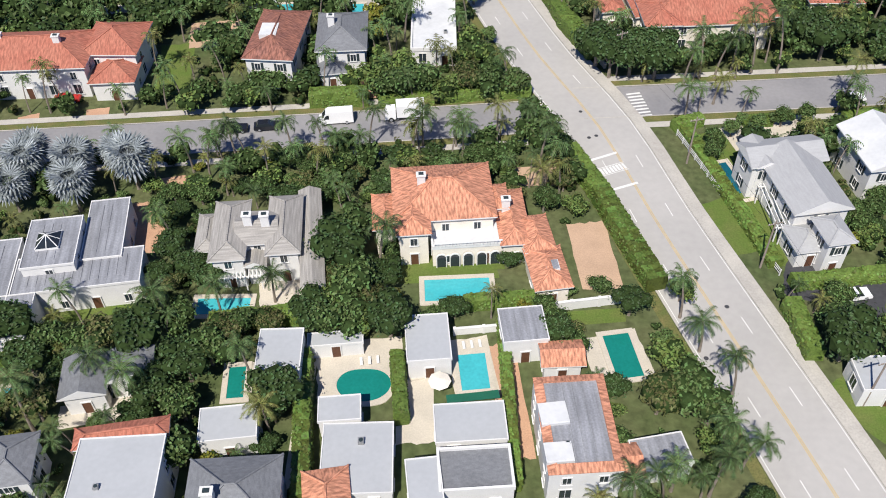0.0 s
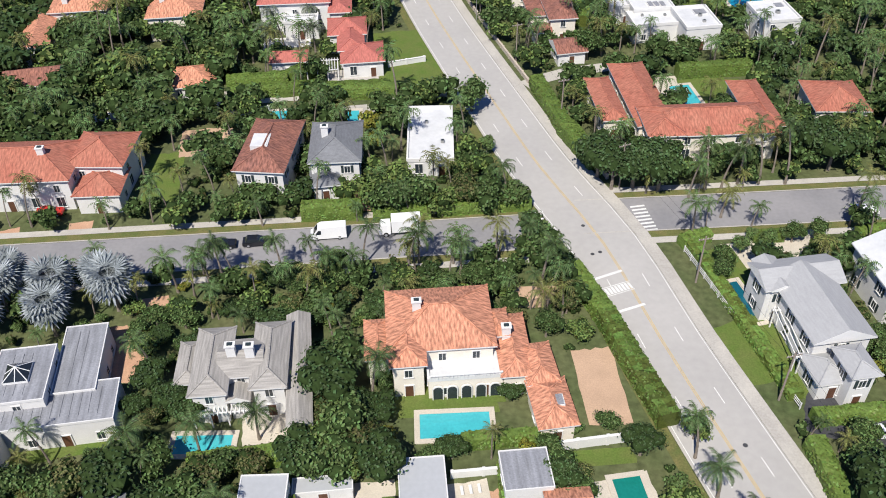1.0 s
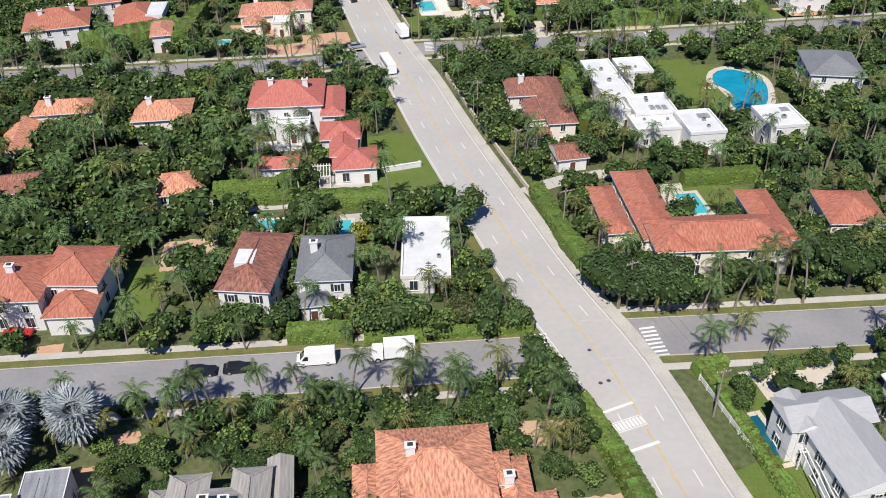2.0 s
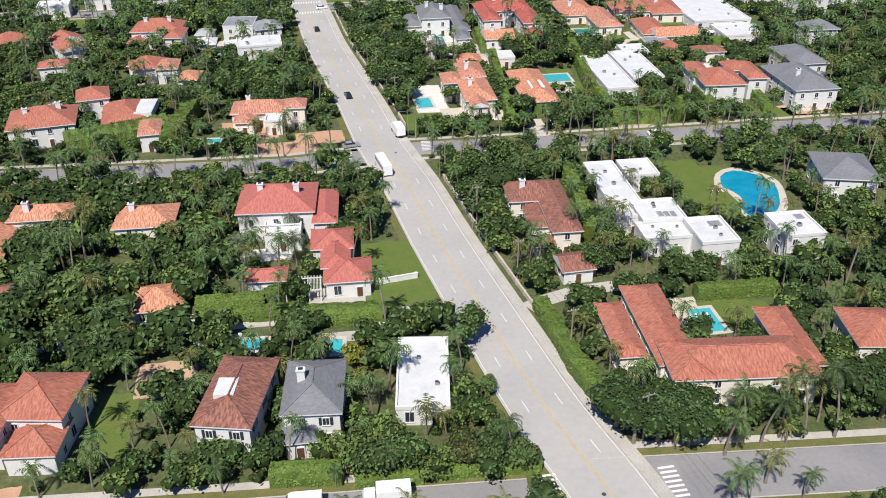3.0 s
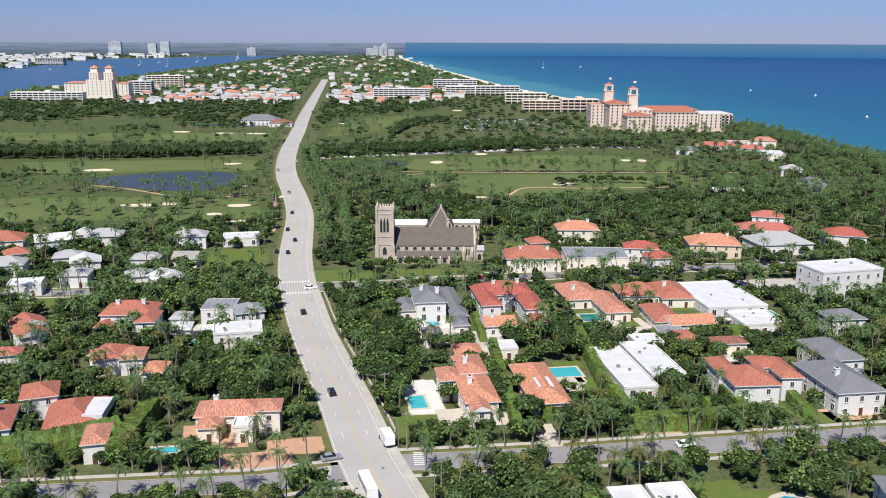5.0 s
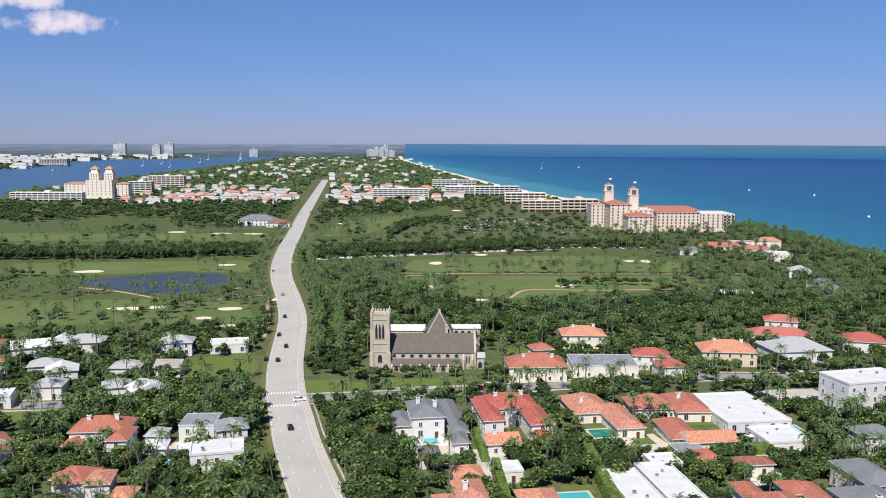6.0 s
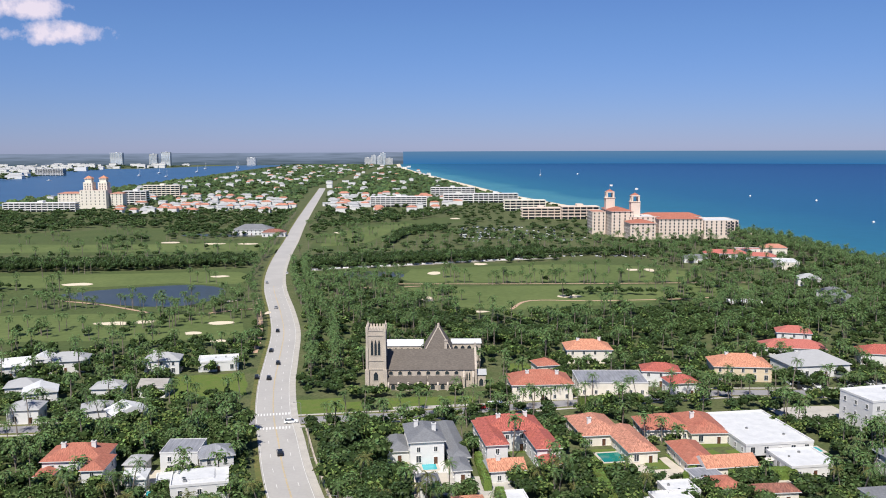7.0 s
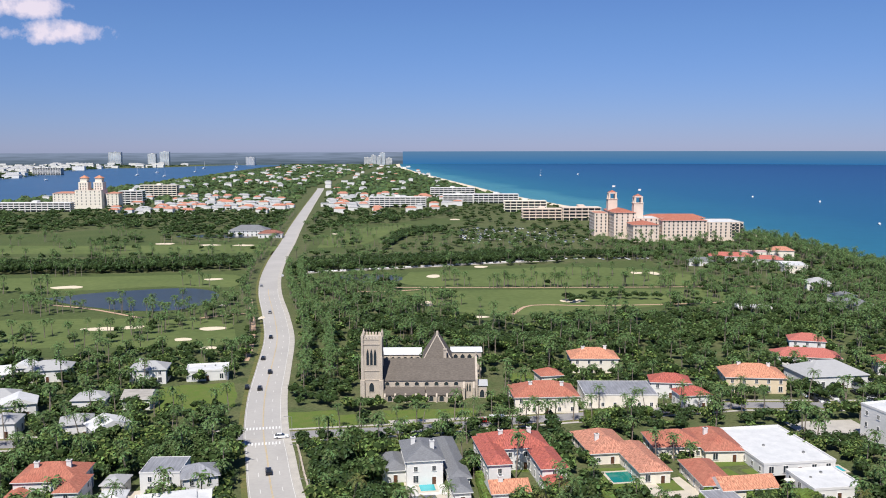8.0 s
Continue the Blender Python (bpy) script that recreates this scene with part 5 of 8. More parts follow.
pool(-6.3, 298.1, 4.4, 8.0, 11, "aqua", "rect")
pool(-63.9, 270.5, 6.2, 2.9, 6, "aqua", "rect")
pool(-74.8, 343.4, 6.3, 6.1, 14, "aqua", "rect")
pool(-117.2, 296.2, 6.4, 3.4, 63, "aqua", "rect")
pool(-2.9, 364.9, 4.1, 9.7, 8, "aqua", "rect")
pool(51.8, 369.5, 7.6, 7.6, 8, "teal", "rect")
pool(34.9, 319.2, 9.4, 7.0, 8, "aqua", "rect")
pool(112.3, 374.7, 7.9, 4.3, 8, "aqua", "rect")
pool(90.0, 331.5, 4.7, 4.1, 8, "teal", "rect")
pool(92.8, 332.6, 7.1, 4.0, 9, "aqua", "rect")

# ---- plants ----
def lobes_tree(seed, R, H, trunk, n_lobe, n_leaf, leaf_size, core_sub=1):
    """Trunk and crown of a broad-leaved tree: limbs, and small leaf clumps over uneven lobes."""
    r = random.Random(seed)
    t = Geo()
    bend = Vector((r.uniform(-0.3, 0.3), r.uniform(-0.3, 0.3), 0))
    fork = Vector((0, 0, trunk)) + bend
    t.tube((0, 0, -0.3), fork, 0.045 * H, 0.03 * H, 7, 0, False)
    lobes = []
    for i in range(n_lobe):
        a = 2 * math.pi * (i + r.uniform(-0.3, 0.3)) / n_lobe
        q = r.uniform(0.3, 0.72) * R if i else 0
        c = Vector((math.cos(a) * q, math.sin(a) * q, trunk + (H - trunk) * r.uniform(0.35, 0.68)))
        s = R * r.uniform(0.42, 0.62)
        lobes.append((c, s, s * r.uniform(0.7, 0.95)))
        t.tube(fork, c, 0.022 * H, 0.008 * H, 5, 0, False)
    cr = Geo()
    # solid dark core in each lobe stands in for shade between leaves
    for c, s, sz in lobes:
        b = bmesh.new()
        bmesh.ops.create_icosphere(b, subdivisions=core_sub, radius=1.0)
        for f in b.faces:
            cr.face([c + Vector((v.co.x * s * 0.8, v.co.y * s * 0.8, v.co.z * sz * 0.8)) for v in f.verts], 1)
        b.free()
    for i in range(n_leaf):
        c, s, sz = lobes[i % len(lobes)]
        d = Vector((r.gauss(0, 1), r.gauss(0, 1), r.gauss(0.35, 1))).normalized()
        k = r.uniform(0.8, 1.12)
        p = c + Vector((d.x * s, d.y * s, d.z * sz)) * k
        nrm = (d + Vector((r.uniform(-0.7, 0.7), r.uniform(-0.7, 0.7), r.uniform(-0.2, 0.8)))).normalized()
        u = nrm.orthogonal().normalized()
        u.rotate(Matrix.Rotation(r.uniform(0, 6.28), 3, nrm))
        v = nrm.cross(u)
        L = leaf_size * r.uniform(0.6, 1.3)
        cr.face([p - u * L * 0.5, p + v * L * 0.32 + nrm * L * 0.1, p + u * L * 0.5, p - v * L * 0.32 + nrm * L * 0.1], 0)
    return t, cr


def palm(seed, H, lean, n_frond, L, droop, fan=False, n_leaflet=17, spine=True):
    """Trunk and crown of a palm: a bent trunk and arched fronds of separate leaflets."""
    r = random.Random(seed)
    t = Geo()
    a0 = r.uniform(0, 6.28)
    prev, seg = Vector((0, 0, -0.2)), 6
    for i in range(1, seg + 1):
        k = i / seg
        p = Vector((math.cos(a0) * lean * k * k, math.sin(a0) * lean * k * k, H * k))
        t.tube(prev, p, 0.20 - 0.09 * (i - 1) / seg + (0.08 if i == 1 else 0), 0.20 - 0.09 * i / seg, 7, 0, i == seg)
        prev = p
    top = prev
    cr = Geo()
    for i in range(n_frond):
        az = i * 2.39996 + r.uniform(-0.2, 0.2)
        up = 1.05 - 1.55 * (i / n_frond) + r.uniform(-0.15, 0.15)
        out = Vector((math.cos(az), math.sin(az), 0))
        side = Vector((-out.y, out.x, 0))
        Lf = L * r.uniform(0.85, 1.1)
        pts = []
        for k in range(6):
            s = k / 5
            ang = up - droop * s * s
            step = Lf / 5
            pts.append((pts[-1] + (out * math.cos(ang) + Vector((0, 0, math.sin(ang)))) * step) if pts else top.copy())
        if fan:
            c = pts[2]
            d = (pts[3] - pts[1]).normalized()
            for k in range(9):
                w = (k - 4) / 4 * 1.45
                v1 = d * math.cos(w) + side * math.sin(w)
                e = c + v1 * Lf * 0.62 + Vector((0, 0, -0.06 * abs(k - 4)))
                q = side * math.cos(w) - d * math.sin(w)
                cr.face([c, c + v1 * Lf * 0.4 + q * 0.13, e + Vector((0, 0, r.uniform(-0.35, 0.15))), c + v1 * Lf * 0.4 - q * 0.13])
            cr.face([pts[0] + side * 0.03, pts[0] - side * 0.03, c])
            continue
        for k in range(5 if spine else 0):
            cr.face([pts[k] - side * 0.04, pts[k] + side * 0.04, pts[k + 1] + side * 0.03, pts[k + 1] - side * 0.03])
        for k in range(n_leaflet):
            s = 0.12 + 0.86 * k / (n_leaflet - 1)
            b = min(4, int(s * 5))
            base = pts[b].lerp(pts[b + 1], s * 5 - b)
            d = (pts[b + 1] - pts[b]).normalized()
            ll = Lf * (0.35 if n_leaflet < 5 else 0.29 if n_leaflet < 12 else 0.25) * (1 - 0.72 * abs(s - 0.42)) * r.uniform(0.85, 1.1)
            for sg in (-1, 1):
                tip = base + (side * sg * 0.8 + d * 0.55 + Vector((0, 0, -0.42))).normalized() * ll
                wv = d * (Lf * (0.125 if n_leaflet < 5 else 0.052 if n_leaflet < 8 else 0.036 if n_leaflet < 12 else 0.021))
                cr.face([base - wv, base + wv, tip])
    return t, cr


BROAD, PALMS = [], []
for k, (R, H, tr, nl, leaf_m) in enumerate(((3.2, 6.5, 2.0, 7, LEAF_A), (3.6, 7.5, 2.4, 8, LEAF_B), (2.6, 5.2, 1.4, 6, LEAF_C), (3.0, 6.0, 1.6, 7, LEAF_O), (2.2, 4.6, 1.2, 5, LEAF_A), (2.0, 4.0, 1.0, 5, LEAF_Y))):
    t, c = lobes_tree(10 + k, R, H, tr, nl, 640, 0.51)
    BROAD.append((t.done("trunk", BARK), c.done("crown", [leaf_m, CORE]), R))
for k, (H, lean, nf, L, dr, fm) in enumerate(((8.5, 1.6, 16, 3.2, 1.5, FROND), (6.5, 0.8, 17, 3.1, 1.6, FROND), (10.5, 2.4, 15, 3.2, 1.7, FROND), (5.0, 0.5, 16, 2.8, 1.4, FROND_Y), (7.5, 1.2, 18, 3.1, 1.9, FROND), (9.5, 0.4, 15, 3.0, 1.4, FROND_Y))):
    t, c = palm(40 + k, H, lean, nf, L, dr)
    PALMS.append((t.done("trunk", BARK), c.done("crown", fm), 2.0))
t, c = palm(77, 4.6, 0.2, 54, 2.7, 1.5, True)
SILVERPALM = (t.done("trunk", BARK), c.done("crown", SILVER), 2.6)
t, c = palm(78, 6.5, 0.2, 34, 3.4, 1.5, False, 9)
DATEPALM = (t.done("trunk", BARK), c.done("crown", leaf("date_palm_frond", (0.15, 0.18, 0.11), (0.11, 0.14, 0.08), 0.1)), 3.0)


def plant(kind, x, y, s=1.0, rot=0.0, sz=None, label="", name="tree", cat="tree", group="", take=0.0):
    m = pose(x, y, 0, 0, 0, rot) @ Matrix.Diagonal((s, s, sz or s, 1))
    root = empty(name, m, label, cat, group)
    for nm, me in (("trunk", kind[0]), ("crown", kind[1])):
        ob = new(nm, me)
        ob.parent = root
    if take:
        claim(x, y, take, take)
    return root


BROADLAB = ["rounded broad-leaved tree with mid-green crown", "large dark green shade tree", "bright green bushy garden tree", "olive-brown sparse garden tree", "low dense green tree", "small tree with yellow-green leaves"]
PALMLAB = ["leaning coconut palm with green fronds", "short coconut palm with green fronds", "tall leaning coconut palm", "young palm with yellowing fronds", "shaggy palm with drooping fronds", "slender upright palm with yellowing fronds"]
rng = random.Random(5)
spots = []


def near_plant(x, y, palmy, s=None):
    if palmy:
        k = rng.choice((0, 0, 1, 1, 2, 3, 4, 5))
        plant(PALMS[k], x, y, s or rng.uniform(0.8, 1.15), rng.uniform(0, 360), None, PALMLAB[k], "palm_tree", "palm tree", "palms")
    else:
        k = rng.choice((0, 0, 1, 1, 2, 3, 4, 4, 5) if rng.random() < 0.8 else (0, 1, 2))
        s = s or rng.uniform(0.7, 1.15)
        plant(BROAD[k], x, y, s, rng.uniform(0, 360), s * rng.uniform(0.75, 1.05), BROADLAB[k], "tree", "tree", "garden trees")


def hedge(x0, y0, x1, y1, w, h, label="clipped green garden hedge with leafy top", material=None):
    """A clipped hedge: a bulging core and leaf clumps over it."""
    L = math.hypot(x1 - x0, y1 - y0)
    rot = math.degrees(math.atan2(y1 - y0, x1 - x0))
    r = random.Random(int(x0 * 3 + y0 * 5))
    g = Geo()
    nx = max(2, int(L / 0.9))
    ny = 3
    prof = [(-w / 2, 0), (-w / 2 * 1.03, h * 0.55), (-w / 2 * 0.92, h), (0, h * 1.02), (w / 2 * 0.92, h), (w / 2 * 1.03, h * 0.55), (w / 2, 0)]
    grid = [[(i * L / nx + r.uniform(-0.1, 0.1), py + r.uniform(-0.12, 0.12), pz * r.uniform(0.93, 1.04)) for py, pz in prof] for i in range(nx + 1)]
    for i in range(nx):
        for k in range(len(prof) - 1):
            g.face([grid[i][k], grid[i + 1][k], grid[i + 1][k + 1], grid[i][k + 1]], 1)
    g.face(grid[0][::-1], 1), g.face(grid[-1], 1)
    for _ in range(int(min(1500, L * (w + 2 * h) * 5))):
        k = r.randrange(len(prof) - 1)
        f = r.random()
        py, pz = (prof[k][q] * (1 - f) + prof[k + 1][q] * f for q in (0, 1))
        p = Vector((r.uniform(0, L), py, max(pz, 0.1)))
        nrm = Vector((r.uniform(-0.6, 0.6), py / w * 1.6 + r.uniform(-0.5, 0.5), 0.5 + r.random())).normalized()
        p += nrm * r.uniform(0, 0.12)
        u = nrm.orthogonal().normalized()
        u.rotate(Matrix.Rotation(r.uniform(0, 6.28), 3, nrm))
        v = nrm.cross(u)
        s = r.uniform(0.15, 0.3)
        g.face([p - u * s, p + v * s * 0.7, p + u * s, p - v * s * 0.7], 0)
    me = g.done("hedge", [material or HEDGE, HEDGE])
    tagged(put("hedge", me, pose(x0, y0, 0, 0, 0, rot)), label, "hedge", "hedges")
    claim((x0 + x1) / 2, (y0 + y1) / 2, L, w, rot, 0.3)


hedge(19.1, 130.5, 23.0, 120.0, 3.0, 2.6)
hedge(23.0, 120.0, 28.8, 100.1, 3.0, 2.8)
hedge(39.5, 137.0, 46.9, 104.6, 2.2, 1.5)
hedge(48.0, 100.8, 62.2, 102.5, 2.0, 2.0)
hedge(67.1, 139.0, 78.5, 141.0, 2.0, 2.0)
hedge(-19.6, 87.6, -17.4, 66.4, 2.2, 3.0)
hedge(-7.4, 87.6, -6.3, 77.7, 1.8, 2.6)
hedge(6.7, 93.9, 7.4, 68.6, 1.4, 2.6)
hedge(-33.3, 93.5, -19.1, 95.3, 2.2, 2.4)
hedge(1.4, 97.0, 12.6, 98.0, 1.6, 2.2)
hedge(-60.7, 87.6, -53.9, 88.8, 2.0, 2.4)
hedge(46.7, 96.9, 47.5, 87.6, 2.4, 2.4)
hedge(-25.7, 145.3, -15.3, 145.8, 2.6, 3.0)
hedge(-13.4, 144.9, -3.4, 145.6, 2.2, 2.4)
hedge(-2.5, 146.3, 13.8, 148.0, 2.4, 2.4)
hedge(-25.6, 185.4, -12.3, 186.5, 3.0, 2.6)
hedge(-13.5, 186.5, -5.3, 184.2, 3.0, 2.6)
hedge(-46.5, 185.7, -32.3, 187.7, 2.4, 2.4)
hedge(17.8, 189.9, 22.0, 172.0, 3.0, 2.6)
hedge(22.0, 172.0, 26.8, 159.1, 3.5, 2.8)
hedge(49.8, 138.7, 54.9, 138.9, 2.0, 1.6)
hedge(37.7, 137.0, 42.7, 139.0, 2.0, 2.0)
hedge(47.9, 192.9, 63.7, 194.5, 2.6, 3.0)
hedge(15.8, 337.8, 18.4, 280.2, 2.4, 4.0)
hedge(45.6, 281.1, 63.8, 282.6, 2.6, 4.0)
hedge(63.8, 282.6, 77.0, 289.0, 2.6, 4.0)
hedge(77.0, 289.0, 75.4, 303.3, 2.4, 3.5)
hedge(-72.8, 263.6, -73.0, 290.4, 4.5, 5.0)
hedge(-99.3, 262.8, -75.4, 275.2, 9.0, 5.0)
hedge(43.7, 349.6, 44.5, 299.0, 3.0, 4.0)
hedge(29.9, 244.9, 31.0, 214.5, 3.0, 4.0)
hedge(-34.0, 190.5, -30.0, 196.3, 3.0, 3.4)
hedge(-47.1, 188.7, -34.5, 190.5, 3.0, 3.2)
hedge(-36.9, 186.7, -27.6, 187.8, 2.4, 2.6)
hedge(-26.9, 186.6, -12.9, 187.5, 3.0, 2.6)
hedge(80.4, 351.2, 98.8, 352.7, 3.0, 3.0)
hedge(67.3, 348.0, 78.3, 366.1, 2.0, 3.0)
hedge(11.6, 367.2, 13.3, 344.7, 2.0, 3.0)
hedge(50.6, 423.4, 74.2, 426.6, 3.0, 2.6)
hedge(49.6, 283.9, 75.8, 287.6, 4.0, 3.2)
hedge(67.8, 294.0, 80.2, 296.8, 3.0, 3.0)
hedge(45.9, 303.9, 48.5, 286.0, 2.6, 3.0)
hedge(92.1, 310.7, 92.5, 288.4, 2.6, 3.0)
hedge(26.6, 288.1, 32.3, 303.8, 2.4, 2.6)
plant(SILVERPALM, -68.2, 122.7, 1.40, 135, None, "silver-blue fan palm with stiff round leaves", "palm_tree", "palm tree", "palms", 6.0)
plant(SILVERPALM, -60.0, 122.7, 1.47, 45, None, "silver-blue fan palm with stiff round leaves", "palm_tree", "palm tree", "palms", 6.0)
plant(SILVERPALM, -50.9, 122.6, 1.54, 25, None, "silver-blue fan palm with stiff round leaves", "palm_tree", "palm tree", "palms", 6.0)
plant(SILVERPALM, -68.5, 117.3, 1.26, 80, None, "silver-blue fan palm with stiff round leaves", "palm_tree", "palm tree", "palms", 6.0)
plant(SILVERPALM, -58.8, 117.3, 1.40, 130, None, "silver-blue fan palm with stiff round leaves", "palm_tree", "palm tree", "palms", 6.0)
plant(SILVERPALM, -68.0, 126.3, 1.26, 165, None, "silver-blue fan palm with stiff round leaves", "palm_tree", "palm tree", "palms", 6.0)
plant(SILVERPALM, -53.5, 125.4, 1.26, 185, None, "silver-blue fan palm with stiff round leaves", "palm_tree", "palm tree", "palms", 6.0)
plant(DATEPALM, -41.4, 204.6, 1.0, 55, None, "broad date palm with grey-green fronds", "palm_tree", "palm tree", "palms", 4.5)
plant(DATEPALM, -30.7, 205.7, 1.0, 296, None, "broad date palm with grey-green fronds", "palm_tree", "palm tree", "palms", 4.5)
plant(DATEPALM, -42.3, 217.2, 0.9, 350, None, "broad date palm with grey-green fronds", "palm_tree", "palm tree", "palms", 4.0)
plant(DATEPALM, -33.1, 217.0, 0.9, 120, None, "broad date palm with grey-green fronds", "palm_tree", "palm tree", "palms", 4.0)
plant(BROAD[1], 28.6, 153.0, 1.15, 155, None, BROADLAB[1], "tree", "tree", "garden trees", 6.8)
plant(BROAD[1], 32.4, 153.4, 1.2, 95, None, BROADLAB[1], "tree", "tree", "garden trees", 7.2)
plant(BROAD[1], 36.4, 155.4, 1.2, 45, None, BROADLAB[1], "tree", "tree", "garden trees", 6.8)
plant(BROAD[1], 26.6, 156.6, 1.2, 20, None, BROADLAB[1], "tree", "tree", "garden trees", 6.8)
plant(BROAD[1], 36.8, 152.3, 1.2, 100, None, BROADLAB[1], "tree", "tree", "garden trees", 5.4)
plant(BROAD[0], 4.1, 179.7, 1.15, 137, None, BROADLAB[0], "tree", "tree", "garden trees", 5.2)
plant(BROAD[4], 6.6, 164.9, 0.8, 215, None, BROADLAB[4], "tree", "tree", "garden trees", 3.6)
plant(BROAD[2], -13.8, 147.8, 1.3, 110, None, BROADLAB[2], "tree", "tree", "garden trees", 5.9)
plant(BROAD[2], -9.2, 150.9, 1.3, 40, None, BROADLAB[2], "tree", "tree", "garden trees", 5.9)
plant(BROAD[0], -9.9, 145.5, 1.2, 75, None, BROADLAB[0], "tree", "tree", "garden trees", 5.4)
plant(BROAD[0], -5.3, 146.9, 1.2, 35, None, BROADLAB[0], "tree", "tree", "garden trees", 5.4)
plant(BROAD[2], -1.5, 145.4, 1.1, 345, None, BROADLAB[2], "tree", "tree", "garden trees", 5.0)
plant(BROAD[3], 2.3, 147.6, 1.1, 220, None, BROADLAB[3], "tree", "tree", "garden trees", 5.0)
plant(BROAD[0], 6.0, 146.8, 1.1, 155, None, BROADLAB[0], "tree", "tree", "garden trees", 5.0)
plant(BROAD[4], 10.7, 147.6, 1.3, 130, None, BROADLAB[4], "tree", "tree", "garden trees", 5.9)
plant(BROAD[5], -15.1, 172.2, 1.2, 85, None, BROADLAB[5], "tree", "tree", "garden trees", 5.4)
plant(BROAD[5], -14.7, 166.4, 1.0, 175, None, BROADLAB[5], "tree", "tree", "garden trees", 4.5)
plant(BROAD[1], 50.8, 87.8, 1.15, 80, None, BROADLAB[1], "tree", "tree", "garden trees", 5.2)
plant(BROAD[0], 50.8, 90.1, 0.9, 290, None, BROADLAB[0], "tree", "tree", "garden trees", 4.0)
plant(BROAD[4], 49.4, 138.7, 0.55, 160, None, BROADLAB[4], "tree", "tree", "garden trees", 2.5)
plant(BROAD[4], 51.5, 136.7, 0.6, 55, None, BROADLAB[4], "tree", "tree", "garden trees", 2.7)
plant(BROAD[4], 55.0, 138.0, 0.6, 270, None, BROADLAB[4], "tree", "tree", "garden trees", 2.7)
plant(BROAD[4], 60.8, 139.3, 0.65, 300, None, BROADLAB[4], "tree", "tree", "garden trees", 2.9)
plant(BROAD[1], 66.5, 161.8, 1.2, 75, None, BROADLAB[1], "tree", "tree", "garden trees", 5.4)
plant(BROAD[1], 68.8, 158.3, 1.2, 20, None, BROADLAB[1], "tree", "tree", "garden trees", 5.4)
plant(BROAD[0], 8.3, 243.3, 1.4, 10, None, BROADLAB[0], "tree", "tree", "garden trees", 6.3)
plant(BROAD[0], 14.0, 249.5, 1.4, 230, None, BROADLAB[0], "tree", "tree", "garden trees", 6.3)
plant(BROAD[0], 6.6, 231.8, 1.3, 60, None, BROADLAB[0], "tree", "tree", "garden trees", 5.9)
plant(BROAD[1], 13.1, 234.5, 1.3, 20, None, BROADLAB[1], "tree", "tree", "garden trees", 5.9)
plant(BROAD[0], 18.9, 243.2, 1.3, 210, None, BROADLAB[0], "tree", "tree", "garden trees", 5.9)
plant(BROAD[0], 3.1, 242.4, 1.1, 120, None, BROADLAB[0], "tree", "tree", "garden trees", 5.0)
plant(BROAD[1], -15.3, 323.5, 1.3, 190, None, BROADLAB[1], "tree", "tree", "garden trees", 5.9)
plant(BROAD[1], -16.0, 303.0, 1.3, 240, None, BROADLAB[1], "tree", "tree", "garden trees", 5.9)
plant(BROAD[0], -21.7, 312.9, 1.2, 330, None, BROADLAB[0], "tree", "tree", "garden trees", 5.4)
plant(BROAD[1], -16.2, 340.9, 1.3, 100, None, BROADLAB[1], "tree", "tree", "garden trees", 5.9)
plant(BROAD[0], 33.4, 209.1, 1.2, 275, None, BROADLAB[0], "tree", "tree", "garden trees", 5.4)
plant(BROAD[0], 29.8, 200.8, 1.1, 255, None, BROADLAB[0], "tree", "tree", "garden trees", 5.0)
plant(BROAD[0], -15.2, 109.5, 1.2, 140, None, BROADLAB[0], "tree", "tree", "garden trees", 5.4)
plant(BROAD[1], -16.3, 103.7, 1.2, 150, None, BROADLAB[1], "tree", "tree", "garden trees", 5.4)
plant(BROAD[0], -13.8, 98.2, 1.2, 115, None, BROADLAB[0], "tree", "tree", "garden trees", 5.4)
plant(BROAD[2], -16.4, 96.1, 1.1, 290, None, BROADLAB[2], "tree", "tree", "garden trees", 5.0)
plant(BROAD[3], -10.9, 95.1, 1.0, 90, None, BROADLAB[3], "tree", "tree", "garden trees", 4.5)
plant(BROAD[5], -7.9, 96.0, 0.9, 10, None, BROADLAB[5], "tree", "tree", "garden trees", 4.0)
plant(BROAD[2], -12.3, 92.9, 1.0, 40, None, BROADLAB[2], "tree", "tree", "garden trees", 4.5)
plant(BROAD[0], -16.8, 91.9, 1.0, 10, None, BROADLAB[0], "tree", "tree", "garden trees", 4.5)
plant(BROAD[2], 28.1, 86.3, 1.0, 110, None, BROADLAB[2], "tree", "tree", "garden trees", 4.5)
plant(BROAD[0], 29.3, 81.1, 1.1, 140, None, BROADLAB[0], "tree", "tree", "garden trees", 5.0)
plant(BROAD[3], 25.5, 79.4, 1.0, 210, None, BROADLAB[3], "tree", "tree", "garden trees", 4.5)
plant(BROAD[0], 31.4, 77.7, 1.0, 180, None, BROADLAB[0], "tree", "tree", "garden trees", 4.5)
plant(BROAD[2], 31.7, 98.1, 0.8, 250, None, BROADLAB[2], "tree", "tree", "garden trees", 3.6)
plant(PALMS[2], 55.1, 154.2, 1.1, 260, None, PALMLAB[2], "palm_tree", "palm tree", "palms", 2.4)
plant(PALMS[0], 48.0, 152.6, 1.1, 160, None, PALMLAB[0], "palm_tree", "palm tree", "palms", 2.4)
plant(PALMS[4], 41.8, 150.3, 1.1, 145, None, PALMLAB[4], "palm_tree", "palm tree", "palms", 2.4)
plant(PALMS[2], 59.8, 154.1, 1.1, 250, None, PALMLAB[2], "palm_tree", "palm tree", "palms", 2.4)
plant(PALMS[0], 45.2, 152.7, 1.1, 310, None, PALMLAB[0], "palm_tree", "palm tree", "palms", 2.4)
